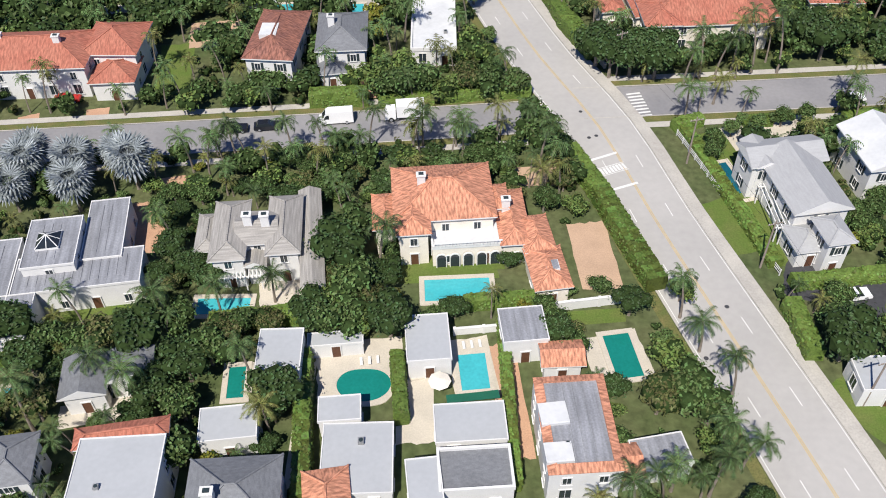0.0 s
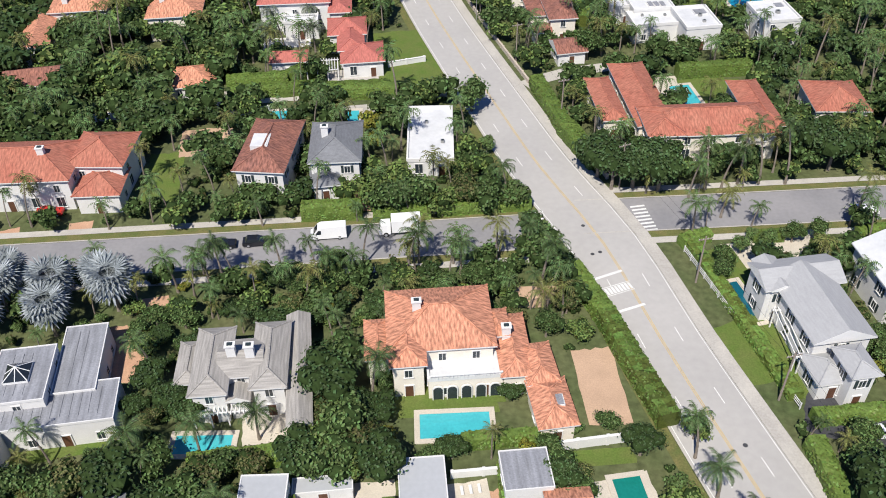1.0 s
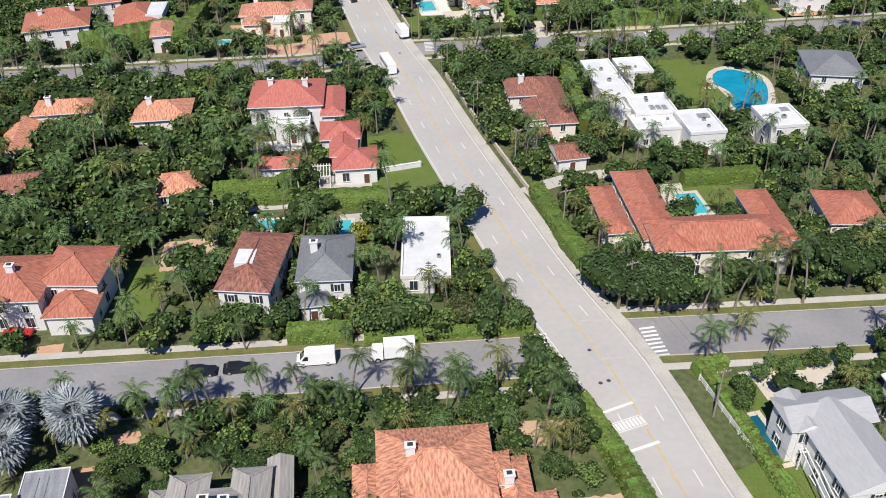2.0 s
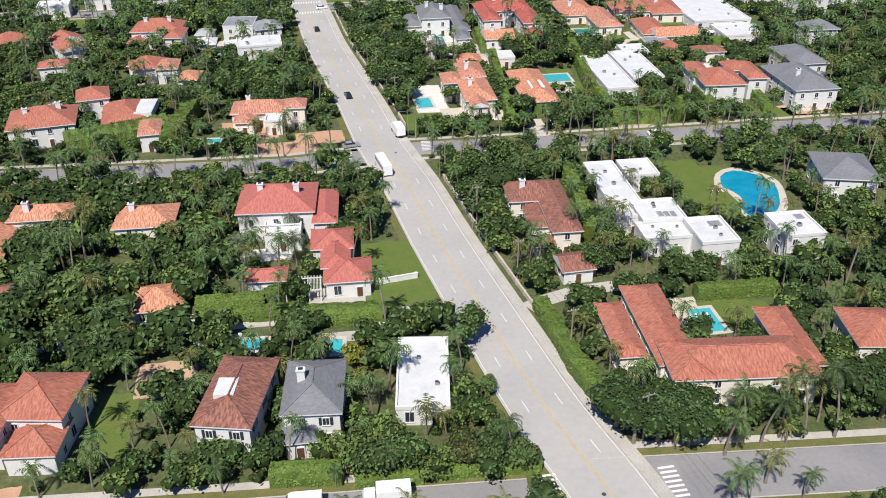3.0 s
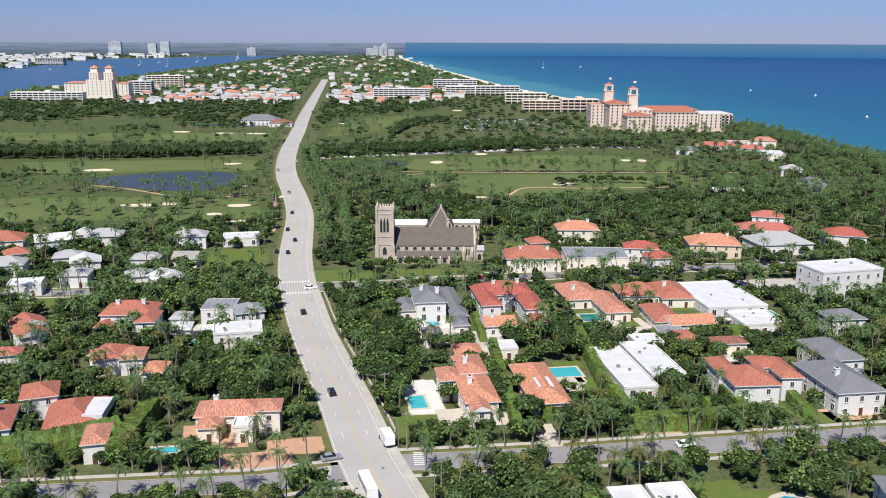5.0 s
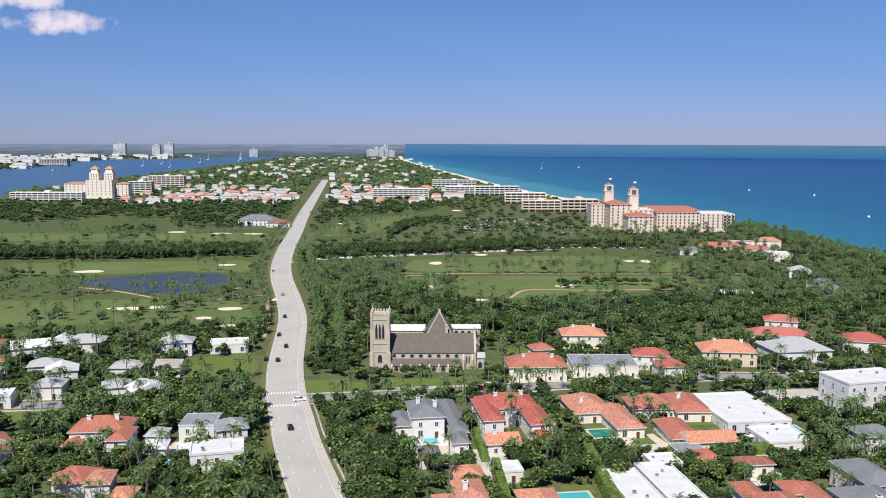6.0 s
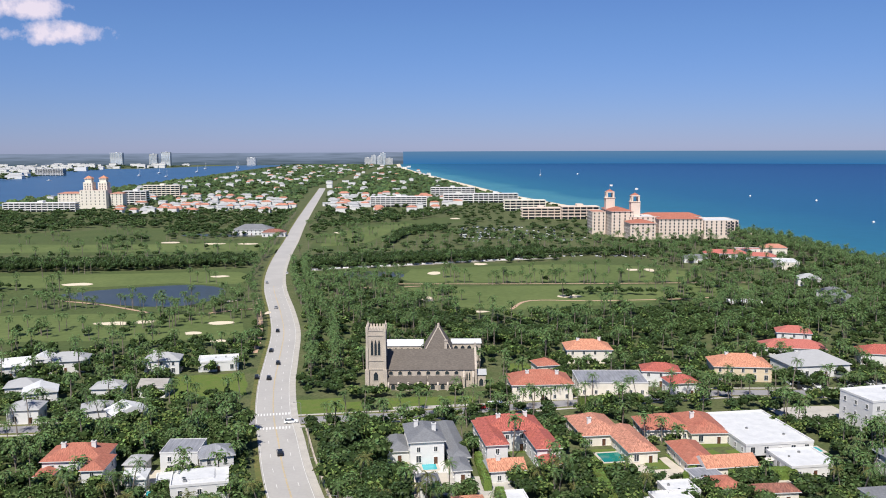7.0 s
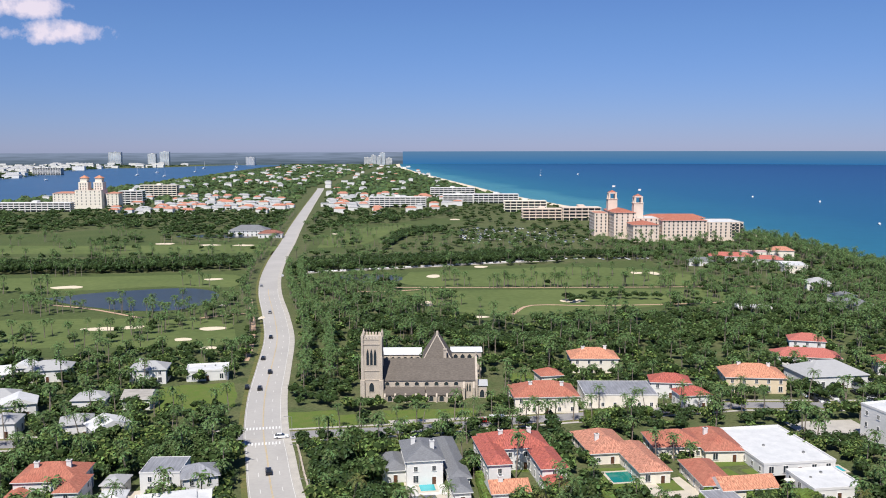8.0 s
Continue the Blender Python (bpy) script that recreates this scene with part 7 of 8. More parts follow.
lg = Geo()
lg.box(-0.5, 0.5, -0.18, 0.18, 0.12, 0.3, 0, True)
lg.box(-0.85, -0.45, -0.18, 0.18, 0.3, 0.34)
LOUNGE = lg.done("sun_lounger", TRIM)


def loungers(x, y, rot, n, dx):
    for k in range(n):
        tagged(put("sun_lounger", LOUNGE, pose(x, y, 0.03, 0, 0, rot) @ pose(k * dx, 0, 0, 0, 0, 90)), "white sun lounger beside a pool", "sun lounger", "sun loungers")


pergola(-30.7, 101.5, 6.7, 2.4, 6)
pergola(-27.6, 194.3, 6.5, 4.4, 7)
pergola(48.6, 113.9, 2.5, 9.1, 2, 3.4)
parasol(-1.7, 82.9)
parasol(95.5, 361.6)
loungers(1.4, 90.3, 8, 3, 1.1)
loungers(46.7, 186.8, 8, 3, 1.1)
loungers(63.6, 238.2, 8, 3, 1.1)
loungers(-12.2, 87.6, 8, 3, 1.1)

# ---- the church ----
def lancet(w, h):
    """A pointed window: stone surround and dark glass."""
    f, p = Geo(), Geo()
    arch = [(-w / 2, 0), (w / 2, 0), (w / 2, h * 0.65), (w * 0.28, h * 0.87), (0, h), (-w * 0.28, h * 0.87), (-w / 2, h * 0.65)]
    out = [(x * 1.35, -0.12 if z == 0 else z * 1.06) for x, z in arch]
    for i in range(len(arch)):
        j = (i + 1) % len(arch)
        f.face([(out[i][0], -0.14, out[i][1]), (out[j][0], -0.14, out[j][1]), (arch[j][0], -0.14, arch[j][1]), (arch[i][0], -0.14, arch[i][1])])
        f.face([(out[j][0], -0.14, out[j][1]), (out[i][0], -0.14, out[i][1]), (out[i][0], 0, out[i][1]), (out[j][0], 0, out[j][1])])
        f.face([(arch[i][0], -0.14, arch[i][1]), (arch[j][0], -0.14, arch[j][1]), (arch[j][0], 0, arch[j][1]), (arch[i][0], 0, arch[i][1])])
    p.face([(x, -0.04, z) for x, z in arch])
    return f.done("window", STONE), p.done("pane", GLASS)


CH = empty("church", pose(-3, 450, 0), "grey limestone Gothic church with tower and brown slate roofs", "church")
claim(-4, 455, 52, 30, 0, 2)


def church_part(name, g, mats, label=""):
    return put(name, g.done(name, mats), Matrix(), CH, label)


def church_window(size, x, y, z, turn=0):
    f, p = size
    w = put("window", f, pose(x, y, z, 0, 0, turn), CH)
    new("pane", p).parent = w


def saddle(x0, x1, y0, y1, z0, z1, along_x=True, over=0.4):
    g = Geo()
    x0, x1, y0, y1 = x0 - over, x1 + over, y0 - over, y1 + over
    if along_x:
        c = (y0 + y1) / 2
        a, b, r0, r1 = [(x0, y0, z0), (x1, y0, z0)], [(x1, y1, z0), (x0, y1, z0)], (x0, c, z1), (x1, c, z1)
        g.face([*a, r1, r0]), g.face([*b, r0, r1]), g.face([a[1], b[0], r1], 1), g.face([b[1], a[0], r0], 1)
    else:
        c = (x0 + x1) / 2
        r0, r1 = (c, y0, z1), (c, y1, z1)
        g.face([(x1, y0, z0), (x1, y1, z0), r1, r0]), g.face([(x0, y1, z0), (x0, y0, z0), r0, r1])
        g.face([(x0, y0, z0), (x1, y0, z0), r0], 1), g.face([(x1, y1, z0), (x0, y1, z0), r1], 1)
    return g


g = Geo()
g.box(-27, -20.4, 445, 452, 0, 22.6)
church_part("tower", g, STONE)
for sx in (-27.5, -20.7):
    for sy in (444.5, 451.5):
        g = Geo()
        g.box(sx - 0.3, sx + 1.3, sy - 0.3, sy + 1.3, 0, 7.5)
        g.box(sx, sx + 1.0, sy, sy + 1.0, 7.5, 16.4)
        g.box(sx + 0.1, sx + 0.9, sy + 0.1, sy + 0.9, 16.4, 22.0)
        g.box(sx + 0.05, sx + 0.95, sy + 0.05, sy + 0.95, 22.0, 24.0)
        g.tube((sx + 0.5, sy + 0.5, 24.0), (sx + 0.5, sy + 0.5, 25.2), 0.42, 0.06, 4)
        church_part("buttress", g, STONE)
for z in (7.4, 10.8, 20.6, 22.5):
    g = Geo()
    g.box(-27.18, -20.22, 444.82, 452.18, z, z + 0.35, 0, True)
    church_part("string_course", g, STONE)
for k in range(5):
    for y in (444.9, 451.6):
        g = Geo()
        g.box(-26.2 + k * 1.15, -25.5 + k * 1.15, y, y + 0.5, 22.8, 23.9)
        church_part("merlon", g, STONE)
    for x in (-27.05, -20.85):
        g = Geo()
        g.box(x, x + 0.5, 446.0 + k * 1.15, 446.7 + k * 1.15, 22.8, 23.9)
        church_part("merlon", g, STONE)
BIG, SMALL, MID, NARROW, AISLEWIN = lancet(0.95, 6.2), lancet(1.5, 1.5), lancet(1.7, 3.4), lancet(0.55, 3.2), lancet(1.6, 2.2)
for k in (-1.35, 0, 1.35):
    church_window(BIG, -23.7 + k, 445, 13.0)
    church_window(BIG, -27, 448.5 + k, 13.0, -90)
church_window(MID, -23.7, 445, 3.2)
g = Geo()
g.box(-20, 14.2, 447, 461, 0, 6.7)
church_part("nave_wall", g, STONE)
church_part("nave_roof", saddle(-19.8, 13.9, 447, 461, 6.8, 13.4), [CHURCHROOF, STONE], "brown slate nave roof")
g = Geo()  # east gable with its coping
g.face([(14.2, 446.4, 0), (14.2, 461.6, 0), (14.2, 461.6, 7.2), (14.2, 454, 14.4), (14.2, 446.4, 7.2)])
g.face([(15.0, 461.6, 0), (15.0, 446.4, 0), (15.0, 446.4, 7.2), (15.0, 454, 14.4), (15.0, 461.6, 7.2)])
for (ya, za), (yb, zb) in (((446.4, 0), (446.4, 7.2)), ((446.4, 7.2), (454, 14.4)), ((454, 14.4), (461.6, 7.2)), ((461.6, 7.2), (461.6, 0))):
    g.face([(14.2, ya, za), (15.0, ya, za), (15.0, yb, zb), (14.2, yb, zb)])
g.box(14.35, 14.85, 453.7, 454.3, 14.2, 15.8)
church_part("gable", g, STONE)
g = Geo()
g.box(-18.9, 8.6, 442.5, 447, 0, 2.7)
church_part("aisle_wall", g, STONE)
for a, b, lab in ((-19.2, -4.3, "brown slate lean-to roof"), (-4.0, 8.9, "brown slate lean-to roof")):
    g = Geo()
    g.face([(a, 442.1, 2.7), (b, 442.1, 2.7), (b, 447, 4.4), (a, 447, 4.4)])
    g.face([(a, 442.1, 2.5), (a, 442.1, 2.7), (a, 447, 4.4), (a, 447, 2.5)])
    g.face([(b, 442.1, 2.7), (b, 442.1, 2.5), (b, 447, 2.5), (b, 447, 4.4)])
    g.face([(a, 442.1, 2.5), (b, 442.1, 2.5), (b, 442.1, 2.7), (a, 442.1, 2.7)])
    church_part("aisle_roof", g, CHURCHROOF, lab)
for k in range(8):
    if k < 7:
        church_window(AISLEWIN, -17.0 + k * 3.75, 442.5, 0.25)
    church_window(SMALL, -18.1 + k * 3.6, 447, 4.85)
    g = Geo()
    x = -19.1 + k * 3.75
    g.box(x, x + 0.6, 441.6, 442.6, 0, 2.2)
    g.face([(x, 441.6, 2.2), (x + 0.6, 441.6, 2.2), (x + 0.6, 442.5, 3.2), (x, 442.5, 3.2)])
    church_part("buttress", g, STONE)
for x in (9.6, 13.2):  # stepped buttresses of the chancel
    g = Geo()
    g.box(x, x + 0.7, 445.2, 447, 0, 4.4)
    g.face([(x, 445.2, 4.4), (x + 0.7, 445.2, 4.4), (x + 0.7, 447, 6.4), (x, 447, 6.4)])
    church_part("buttress", g, STONE)
for x in (11.2, 12.2):
    church_window(NARROW, x, 447, 2.6)
g = Geo()
g.box(15.0, 18.4, 447.5, 453.5, 0, 4.6)
church_part("porch", g, STONE)
church_part("porch_roof", saddle(15.0, 18.4, 447.5, 453.5, 4.6, 6.2), [TILE["pale"], STONE], "pale porch roof")
church_window(lancet(1.6, 3.0), 16.7, 447.5, 0.2)
# the cross wing: a steep slate hip before a coped stone gable
g = Geo()
g.box(-5.2, 5.6, 460, 476, 0, 10.6)
church_part("transept_wall", g, STONE)
g = Geo()
g.face([(-5.6, 459.6, 10.6), (6.0, 459.6, 10.6), (0.2, 467.5, 19.4)])
g.face([(6.0, 459.6, 10.6), (6.0, 476, 10.6), (0.2, 476, 19.4), (0.2, 467.5, 19.4)])
g.face([(-5.6, 476, 10.6), (-5.6, 459.6, 10.6), (0.2, 467.5, 19.4), (0.2, 476, 19.4)])
church_part("transept_roof", g, CHURCHROOF, "steep brown slate roof of the cross wing")
for sx in (-1, 1):
    g = Geo()
    a, b = Vector((0.2 + sx * 5.8, 459.5, 10.5)), Vector((0.2, 467.5, 19.6))
    g.tube(a, b, 0.22, 0.22, 5)
    church_part("coping", g, STONE)
g = Geo()
g.box(-0.25, 0.65, 467.1, 467.9, 19.3, 20.8)
church_part("finial", g, STONE)
g = Geo()
g.box(2.6, 3.7, 459.2, 460.3, 9, 15.2)
g.box(2.45, 3.85, 459.05, 460.45, 15.2, 15.6, 0, True)
church_part("chimney", g, STONE)
# pale-roofed hall and cloister on the far side
for x0, x1, z0, z1, nm in ((-22.4, -6.4, 9.0, 10.9, "hall"), (5.9, 18.0, 10.0, 11.0, "cloister")):
    g = Geo()
    g.box(x0, x1, 478, 487, 0, z0)
    church_part(nm + "_wall", g, STONE)
    church_part(nm + "_roof", saddle(x0, x1, 478, 487, z0, z1), [TILE["white"], STONE], "pale grey " + nm + " roof")
for k in range(4):
    church_window(lancet(1.7, 2.6), 7.6 + k * 2.8, 478, 6.6)
for k in range(6):
    g = Geo()
    g.box(-21.6 + k * 2.5, -21.0 + k * 2.5, 477.2, 478, 0, 8.4)
    church_part("buttress", g, STONE)
    church_window(SMALL, -20.1 + k * 2.5, 478, 6.6)

# ---- hotels and apartment slabs ----
hw = Geo()
hw.box(-0.65, 0.65, -0.12, 0.05, 0, 1.9, 0, True)
hw.box(-0.9, 0.9, -0.3, 0.05, -0.25, 0, 1, True)
HWIN = hw.done("window", [GLASS, TRIM])


def wing(root, x0, x1, y0, y1, h, wall, roof, floors, step=5.0, rise=0.0, front=True, west=True, east=False):
    """One block of a large building, with its roof and its windows storey by storey."""
    w, d, cx, cy = x1 - x0, y1 - y0, (x0 + x1) / 2, (y0 + y1) / 2
    g = Geo()
    g.box(x0, x1, y0, y1, 0, h)
    put("wall", g.done("wall", wall), Matrix(), root)
    m = pose(cx, cy, h)
    if rise:
        put("roof", roof_mesh(w, d, "hip", rise, roof, 0.8), m, root)
    else:
        put("roof", flat_mesh(w, d, roof, wall), m, root)
    fh = h / floors
    for fl in range(floors):
        z = fl * fh + fh * 0.3
        if z < 3.5:
            continue
        if front:
            n = max(1, int(w / step))
            for k in range(n):
                put("window", HWIN, pose(x0 + (k + 0.5) * w / n, y0, z), root)
        for on, x, turn in ((west, x0, -90), (east, x1, 90)):
            if on:
                n = max(1, int(d / step))
                for k in range(n):
                    put("window", HWIN, pose(x, y0 + (k + 0.5) * d / n, z, 0, 0, turn), root)
    claim(cx, cy, w, d, 0, 3)


def belfry(root, x, y, w, h0, h1, h2):
    """A hotel tower with an open lantern, a tiled cap and a flag staff."""
    g = Geo()
    g.box(x - w / 2, x + w / 2, y - w / 2, y + w / 2, 0, h0)
    g.box(x - w / 2 - 0.5, x + w / 2 + 0.5, y - w / 2 - 0.5, y + w / 2 + 0.5, h0, h0 + 0.7, 0, True)
    put("tower", g.done("tower", HOTELWALL), Matrix(), root)
    q = w * 0.36
    for sx in (-1, 1):
        for sy in (-1, 1):
            g = Geo()
            g.box(x + sx * q - 0.9, x + sx * q + 0.9, y + sy * q - 0.9, y + sy * q + 0.9, h0 + 0.7, h1)
            put("pier", g.done("pier", HOTELWALL), Matrix(), root)
    g = Geo()
    g.box(x - w * 0.47, x + w * 0.47, y - w * 0.47, y + w * 0.47, h1, h1 + 0.8, 0, True)
    put("cornice", g.done("cornice", HOTELWALL), Matrix(), root)
    put("cap", roof_mesh(w * 0.8, w * 0.8, "hip", h2 - h1, TILE["red"], 0.3), pose(x, y, h1 + 1.0), root, "red tile tower cap")
    g = Geo()
    g.tube((x, y, h2), (x, y, h2 + 6), 0.12, 0.08, 6)
    put("flag_staff", g.done("flag_staff", METALPOLE), Matrix(), root)
    g = Geo()
    for k in range(4):
        a, b = k * 0.8, (k + 1) * 0.8
        wv = lambda s: 0.25 * math.sin(s * 2.2)
        g.face([(x + a, y + wv(a), h2 + 4), (x + b, y + wv(b), h2 + 4), (x + b, y + wv(b), h2 + 5.8), (x + a, y + wv(a), h2 + 5.8)])
    put("flag", g.done("flag", PAINT["white"]), Matrix(), root)


H1 = empty("hotel", pose(240, 985, 0), "vast cream seaside hotel with twin belfries and red tile roofs", "hotel")
wing(H1, 222, 266, 986, 1004, 19.5, HOTELWALL, TILE["red"], 6, 4.4, 3.0)
wing(H1, 190, 215, 971, 1000, 16.6, HOTELWALL, TILE["red"], 5, 4.6, 3.4)
wing(H1, 266, 300, 981, 1020, 18.0, HOTELWALL, TILE["white"], 6, 4.4)
wing(H1, 212, 276, 1026, 1046, 19.0, HOTELWALL, TILE["red"], 6, 5.0, 3.6)
wing(H1, 178, 200, 1004, 1060, 26.0, HOTELWALL, TILE["red"], 8, 4.8, 3.0)
wing(H1, 163, 177, 1030, 1060, 23.5, HOTELWALL, TILE["salmon"], 7, 4.6)
wing(H1, 196, 222, 1000, 1030, 20.5, HOTELWALL, TILE["white"], 6, 5.0)
belfry(H1, 183, 1042, 9.5, 37.5, 43.5, 46.0)
belfry(H1, 203.5, 1014, 9.5, 35.0, 41.0, 43.6)
# dark panels on the wall stand for the shade in open balconies
for k in range(3):
    for f in range(5):
        g = Geo()
        g.box(289 + k * 4, 291.6 + k * 4, 980.7, 981.2, 2.5 + f * 3, 4.6 + f * 3, 0, True)
        put("balcony_opening", g.done("balcony_opening", GLASS), Matrix(), H1)
H2 = empty("hotel", pose(-540, 1455, 0), "cream hotel with two red-capped towers beside the lagoon", "hotel")
for a in ((-582, -545, 1458, 1478, 23), (-545, -505, 1450, 1475, 28), (-503, -484, 1462, 1480, 22.5)):
    wing(H2, *a, WALL["cream"], TILE["salmon"], 6, 6.0, 2.5 if a[4] < 25 else 0, west=False)
for x, y in ((-534, 1462), (-513, 1466)):
    g = Geo()
    g.box(x - 7, x + 7, y - 7, y + 7, 0, 40)
    g.box(x - 5, x + 5, y - 5, y + 5, 40, 46)
    put("tower", g.done("tower", WALL["cream"]), Matrix(), H2)
    put("cap", roof_mesh(11, 11, "hip", 4.5, TILE["orange"], 0.6), pose(x, y, 46), H2, "orange tile tower cap")
    for f in range(3):
        for k in (-4, 0, 4):
            put("window", HWIN, pose(x + k, y - 7, 29 + f * 3.6), H2)


def slab(x0, x1, y0, y1, h, floors, wall, label, pane=GLASS):
    """An apartment slab: projecting balcony floors with dark glazing between."""
    root = empty("apartment_building", pose((x0 + x1) / 2, (y0 + y1) / 2, 0), label, "apartment building")
    fh = h / floors
    g = Geo()
    g.box(x0 + 1.2, x1 - 1.2, y0 + 1.5, y1 - 1.5, 0, h - 0.3)
    put("glazed_wall", g.done("glazed_wall", [pane]), Matrix(), root)
    for f in range(1, floors + 1):
        g = Geo()
        g.box(x0, x1, y0, y1, f * fh - 0.5, f * fh + (0.75 if f < floors else 0.4), 0, True)
        put("balcony", g.done("balcony", wall), Matrix(), root)
    n = max(2, int((x1 - x0) / 8))
    for k in range(n + 1):
        x = x0 + (x1 - x0 - 0.8) * k / n
        g = Geo()
        g.box(x, x + 0.8, y0 + 0.2, y0 + 2.0, 0, h)
        put("fin", g.done("fin", wall), Matrix(), root)
    g = Geo()
    cx = (x0 + x1) / 2
    g.box(cx - 4, cx + 4, y0 + 5, y1 - 3, h + 0.4, h + 3)
    put("penthouse", g.done("penthouse", wall), Matrix(), root)
    claim(cx, (y0 + y1) / 2, x1 - x0, y1 - y0, 0, 3)


SW, SB = WALL["white"], HOTELWALL
slab(-104, -16, 1466, 1484, 15.5, 5, SW, "long white apartment slab with banded balconies")
slab(-12, 70, 1736, 1754, 17, 5, SW, "long white apartment slab near the shore")
slab(10, 60, 1560, 1580, 14, 4, SW, "white stepped apartment building near the shore")
slab(60, 134, 1556, 1576, 15, 4, SW, "white stepped apartment building near the shore")
slab(96, 156, 1366, 1386, 15.5, 4, WALL["cream"], "cream-pink shorefront apartment building")
slab(108, 158, 1226, 1246, 14, 4, SB, "beige balconied apartment building near the shore")
slab(158, 206, 1220, 1244, 16, 4, SB, "beige balconied apartment building near the shore")
slab(-632, -526, 1386, 1404, 13, 4, SW, "long low white slab beside the lagoon")
slab(-512, -474, 1540, 1560, 22, 6, SW, "white apartment block beside the lagoon")
slab(-545, -477, 1736, 1756, 23, 6, WALL["cream"], "cream apartment block beside the lagoon")
slab(-1360, -1265, 3080, 3110, 24, 6, SW, "white waterfront block on the mainland")
# tower glass with the blue haze of distance mixed into its colour
HAZEGLASS = mat("haze_tinted_tower_glass", (0.42, 0.50, 0.58), 0.3, 0.1, 0.05, 0.5, 0, spec=0.5)
for x, y, w, h in ((-1640, 4600, 62, 68), (-1465, 4640, 40, 60), (-1400, 4640, 46, 70), (-960, 4640, 44, 40), (-282, 4690, 26, 62), (-330, 4690, 24, 50), (-300, 4680, 24, 46), (-360, 4690, 36, 38), (-250, 4700, 34, 34)):
    slab(x - w / 2, x + w / 2, y, y + 30, h, 12, SW, "distant pale apartment tower with haze-tinted glass on the skyline", HAZEGLASS)

# the far town: many small houses of a few pixels each
town = Geo()
tr = random.Random(9)


def speck(x, y, w, d, h, kind):
    town.box(x - w / 2, x + w / 2, y - d / 2, y + d / 2, 0, h, 0)
    X, Y, r = w / 2 + 0.4, d / 2 + 0.4, h + 0.25 * d
    if kind == 3:
        town.box(x - X, x + X, y - Y, y + Y, h, h + 0.5, 3)
    else:
        town.face([(x - X, y - Y, h), (x + X, y - Y, h), (x + X * 0.5, y, r), (x - X * 0.5, y, r)], kind)
        town.face([(x + X, y + Y, h), (x - X, y + Y, h), (x - X * 0.5, y, r), (x + X * 0.5, y, r)], kind)
        town.face([(x + X, y - Y, h), (x + X, y + Y, h), (x + X * 0.5, y, r)], kind)
        town.face([(x - X, y + Y, h), (x - X, y - Y, h), (x - X * 0.5, y, r)], kind)


for _ in range(85):
    y = tr.uniform(1330, 1760)
    x = tr.uniform(-480, 40)
    if abs(x + 0.183 * (y - 90) - 60) < 26:
        continue
    speck(x, y, tr.uniform(8, 20), tr.uniform(8, 14), tr.uniform(4, 8), tr.choice((1, 1, 1, 3, 2, 2)))
for _ in range(190):
    y = 1600 + 2800 * tr.random() ** 1.6
    x = tr.uniform(-690, 60 - 0.06 * (y - 1700))
    if abs(x + 0.183 * (y - 90) - 60) < 26 and y < 2150:
        continue
    speck(x, y, tr.uniform(7, 15) * (1 + (y - 1600) / 4000), tr.uniform(7, 10), tr.uniform(5, 8), tr.choice((1, 2, 2, 3)))
for _ in range(170):
    y = tr.uniform(2700, 4600)
    x = tr.uniform(-2500, -1260)
    if x < -1250 - (180 if 3000 < y < 4000 else 0):
        speck(x, y, tr.uniform(14, 60), tr.uniform(12, 24), tr.uniform(7, 16), tr.choice((2, 3, 3)))
for _ in range(60):
    x, y = tr.uniform(-440, -110), tr.uniform(1390, 1560)
    if abs(x + 0.183 * (y - 90) - 60) < 26:
        continue
    speck(x, y, tr.uniform(8, 20), 9, 5, tr.choice((1, 2, 2, 3)))
tagged(put("houses", town.done("houses", [WALL["white"], TILE["salmon"], TILE["ltgray"], TILE["white"]])), "far town of small white and red-roofed houses", "houses", kind="stuff")
# cars glinting among the trees of the hotel's car park, and beyond the churchyard
lot = Geo()
for x0, x1, y0, y1, n in ((20, 150, 960, 1120, 170), (60, 190, 838, 850, 40), (130, 180, 438, 470, 46)):
    for _ in range(n):
        x, y = tr.uniform(x0, x1), tr.uniform(y0, y1)
        lot.box(x - 0.9, x + 0.9, y - 2.2, y + 2.2, 0.3, 0.95, tr.choice((0, 0, 1, 2)))
        lot.box(x - 0.75, x + 0.75, y - 1.5, y + 1.0, 0.95, 1.5, 3)
for k in range(34):
    x = -92 + k * 5.4 + tr.uniform(-1, 1)
    y = 771.5 + (x + 92) * 0.36
    lot.box(x - 2.2, x + 2.2, y - 0.9, y + 0.9, 0.4, 1.1, tr.choice((0, 0, 0, 1)))
    lot.box(x - 1.2, x + 1.2, y - 0.75, y + 0.75, 1.1, 1.65, 3)
tagged(put("parked_cars", lot.done("parked_cars", [PAINT["white"], PAINT["silver"], PAINT["black"], CARGLASS])), "rows of distant parked cars among trees", "parked cars", kind="stuff")


def boat(x, y, L, sail):
    m = pose(x, y, 0.3, 0, 0, 70)
    root = empty("boat", m, "small white boat on the water", "boat", "boats")
    g = Geo()
    n = 8
    top = [(-L / 2, -L * 0.15), (L * 0.2, -L * 0.16), (L / 2, 0), (L * 0.2, L * 0.16), (-L / 2, L * 0.15)]
    g.face([(a, b, L * 0.12) for a, b in top])
    for i in range(5):
        (a, b), (c, d) = top[i], top[(i + 1) % 5]
        g.face([(a * 0.9, b * 0.6, 0), (c * 0.9, d * 0.6, 0), (c, d, L * 0.12), (a, b, L * 0.12)])
    g.box(-L * 0.25, L * 0.12, -L * 0.08, L * 0.08, L * 0.12, L * 0.24)
    put("hull", g.done("hull", PAINT["white"]), m, root)
    if sail:
        g = Geo()
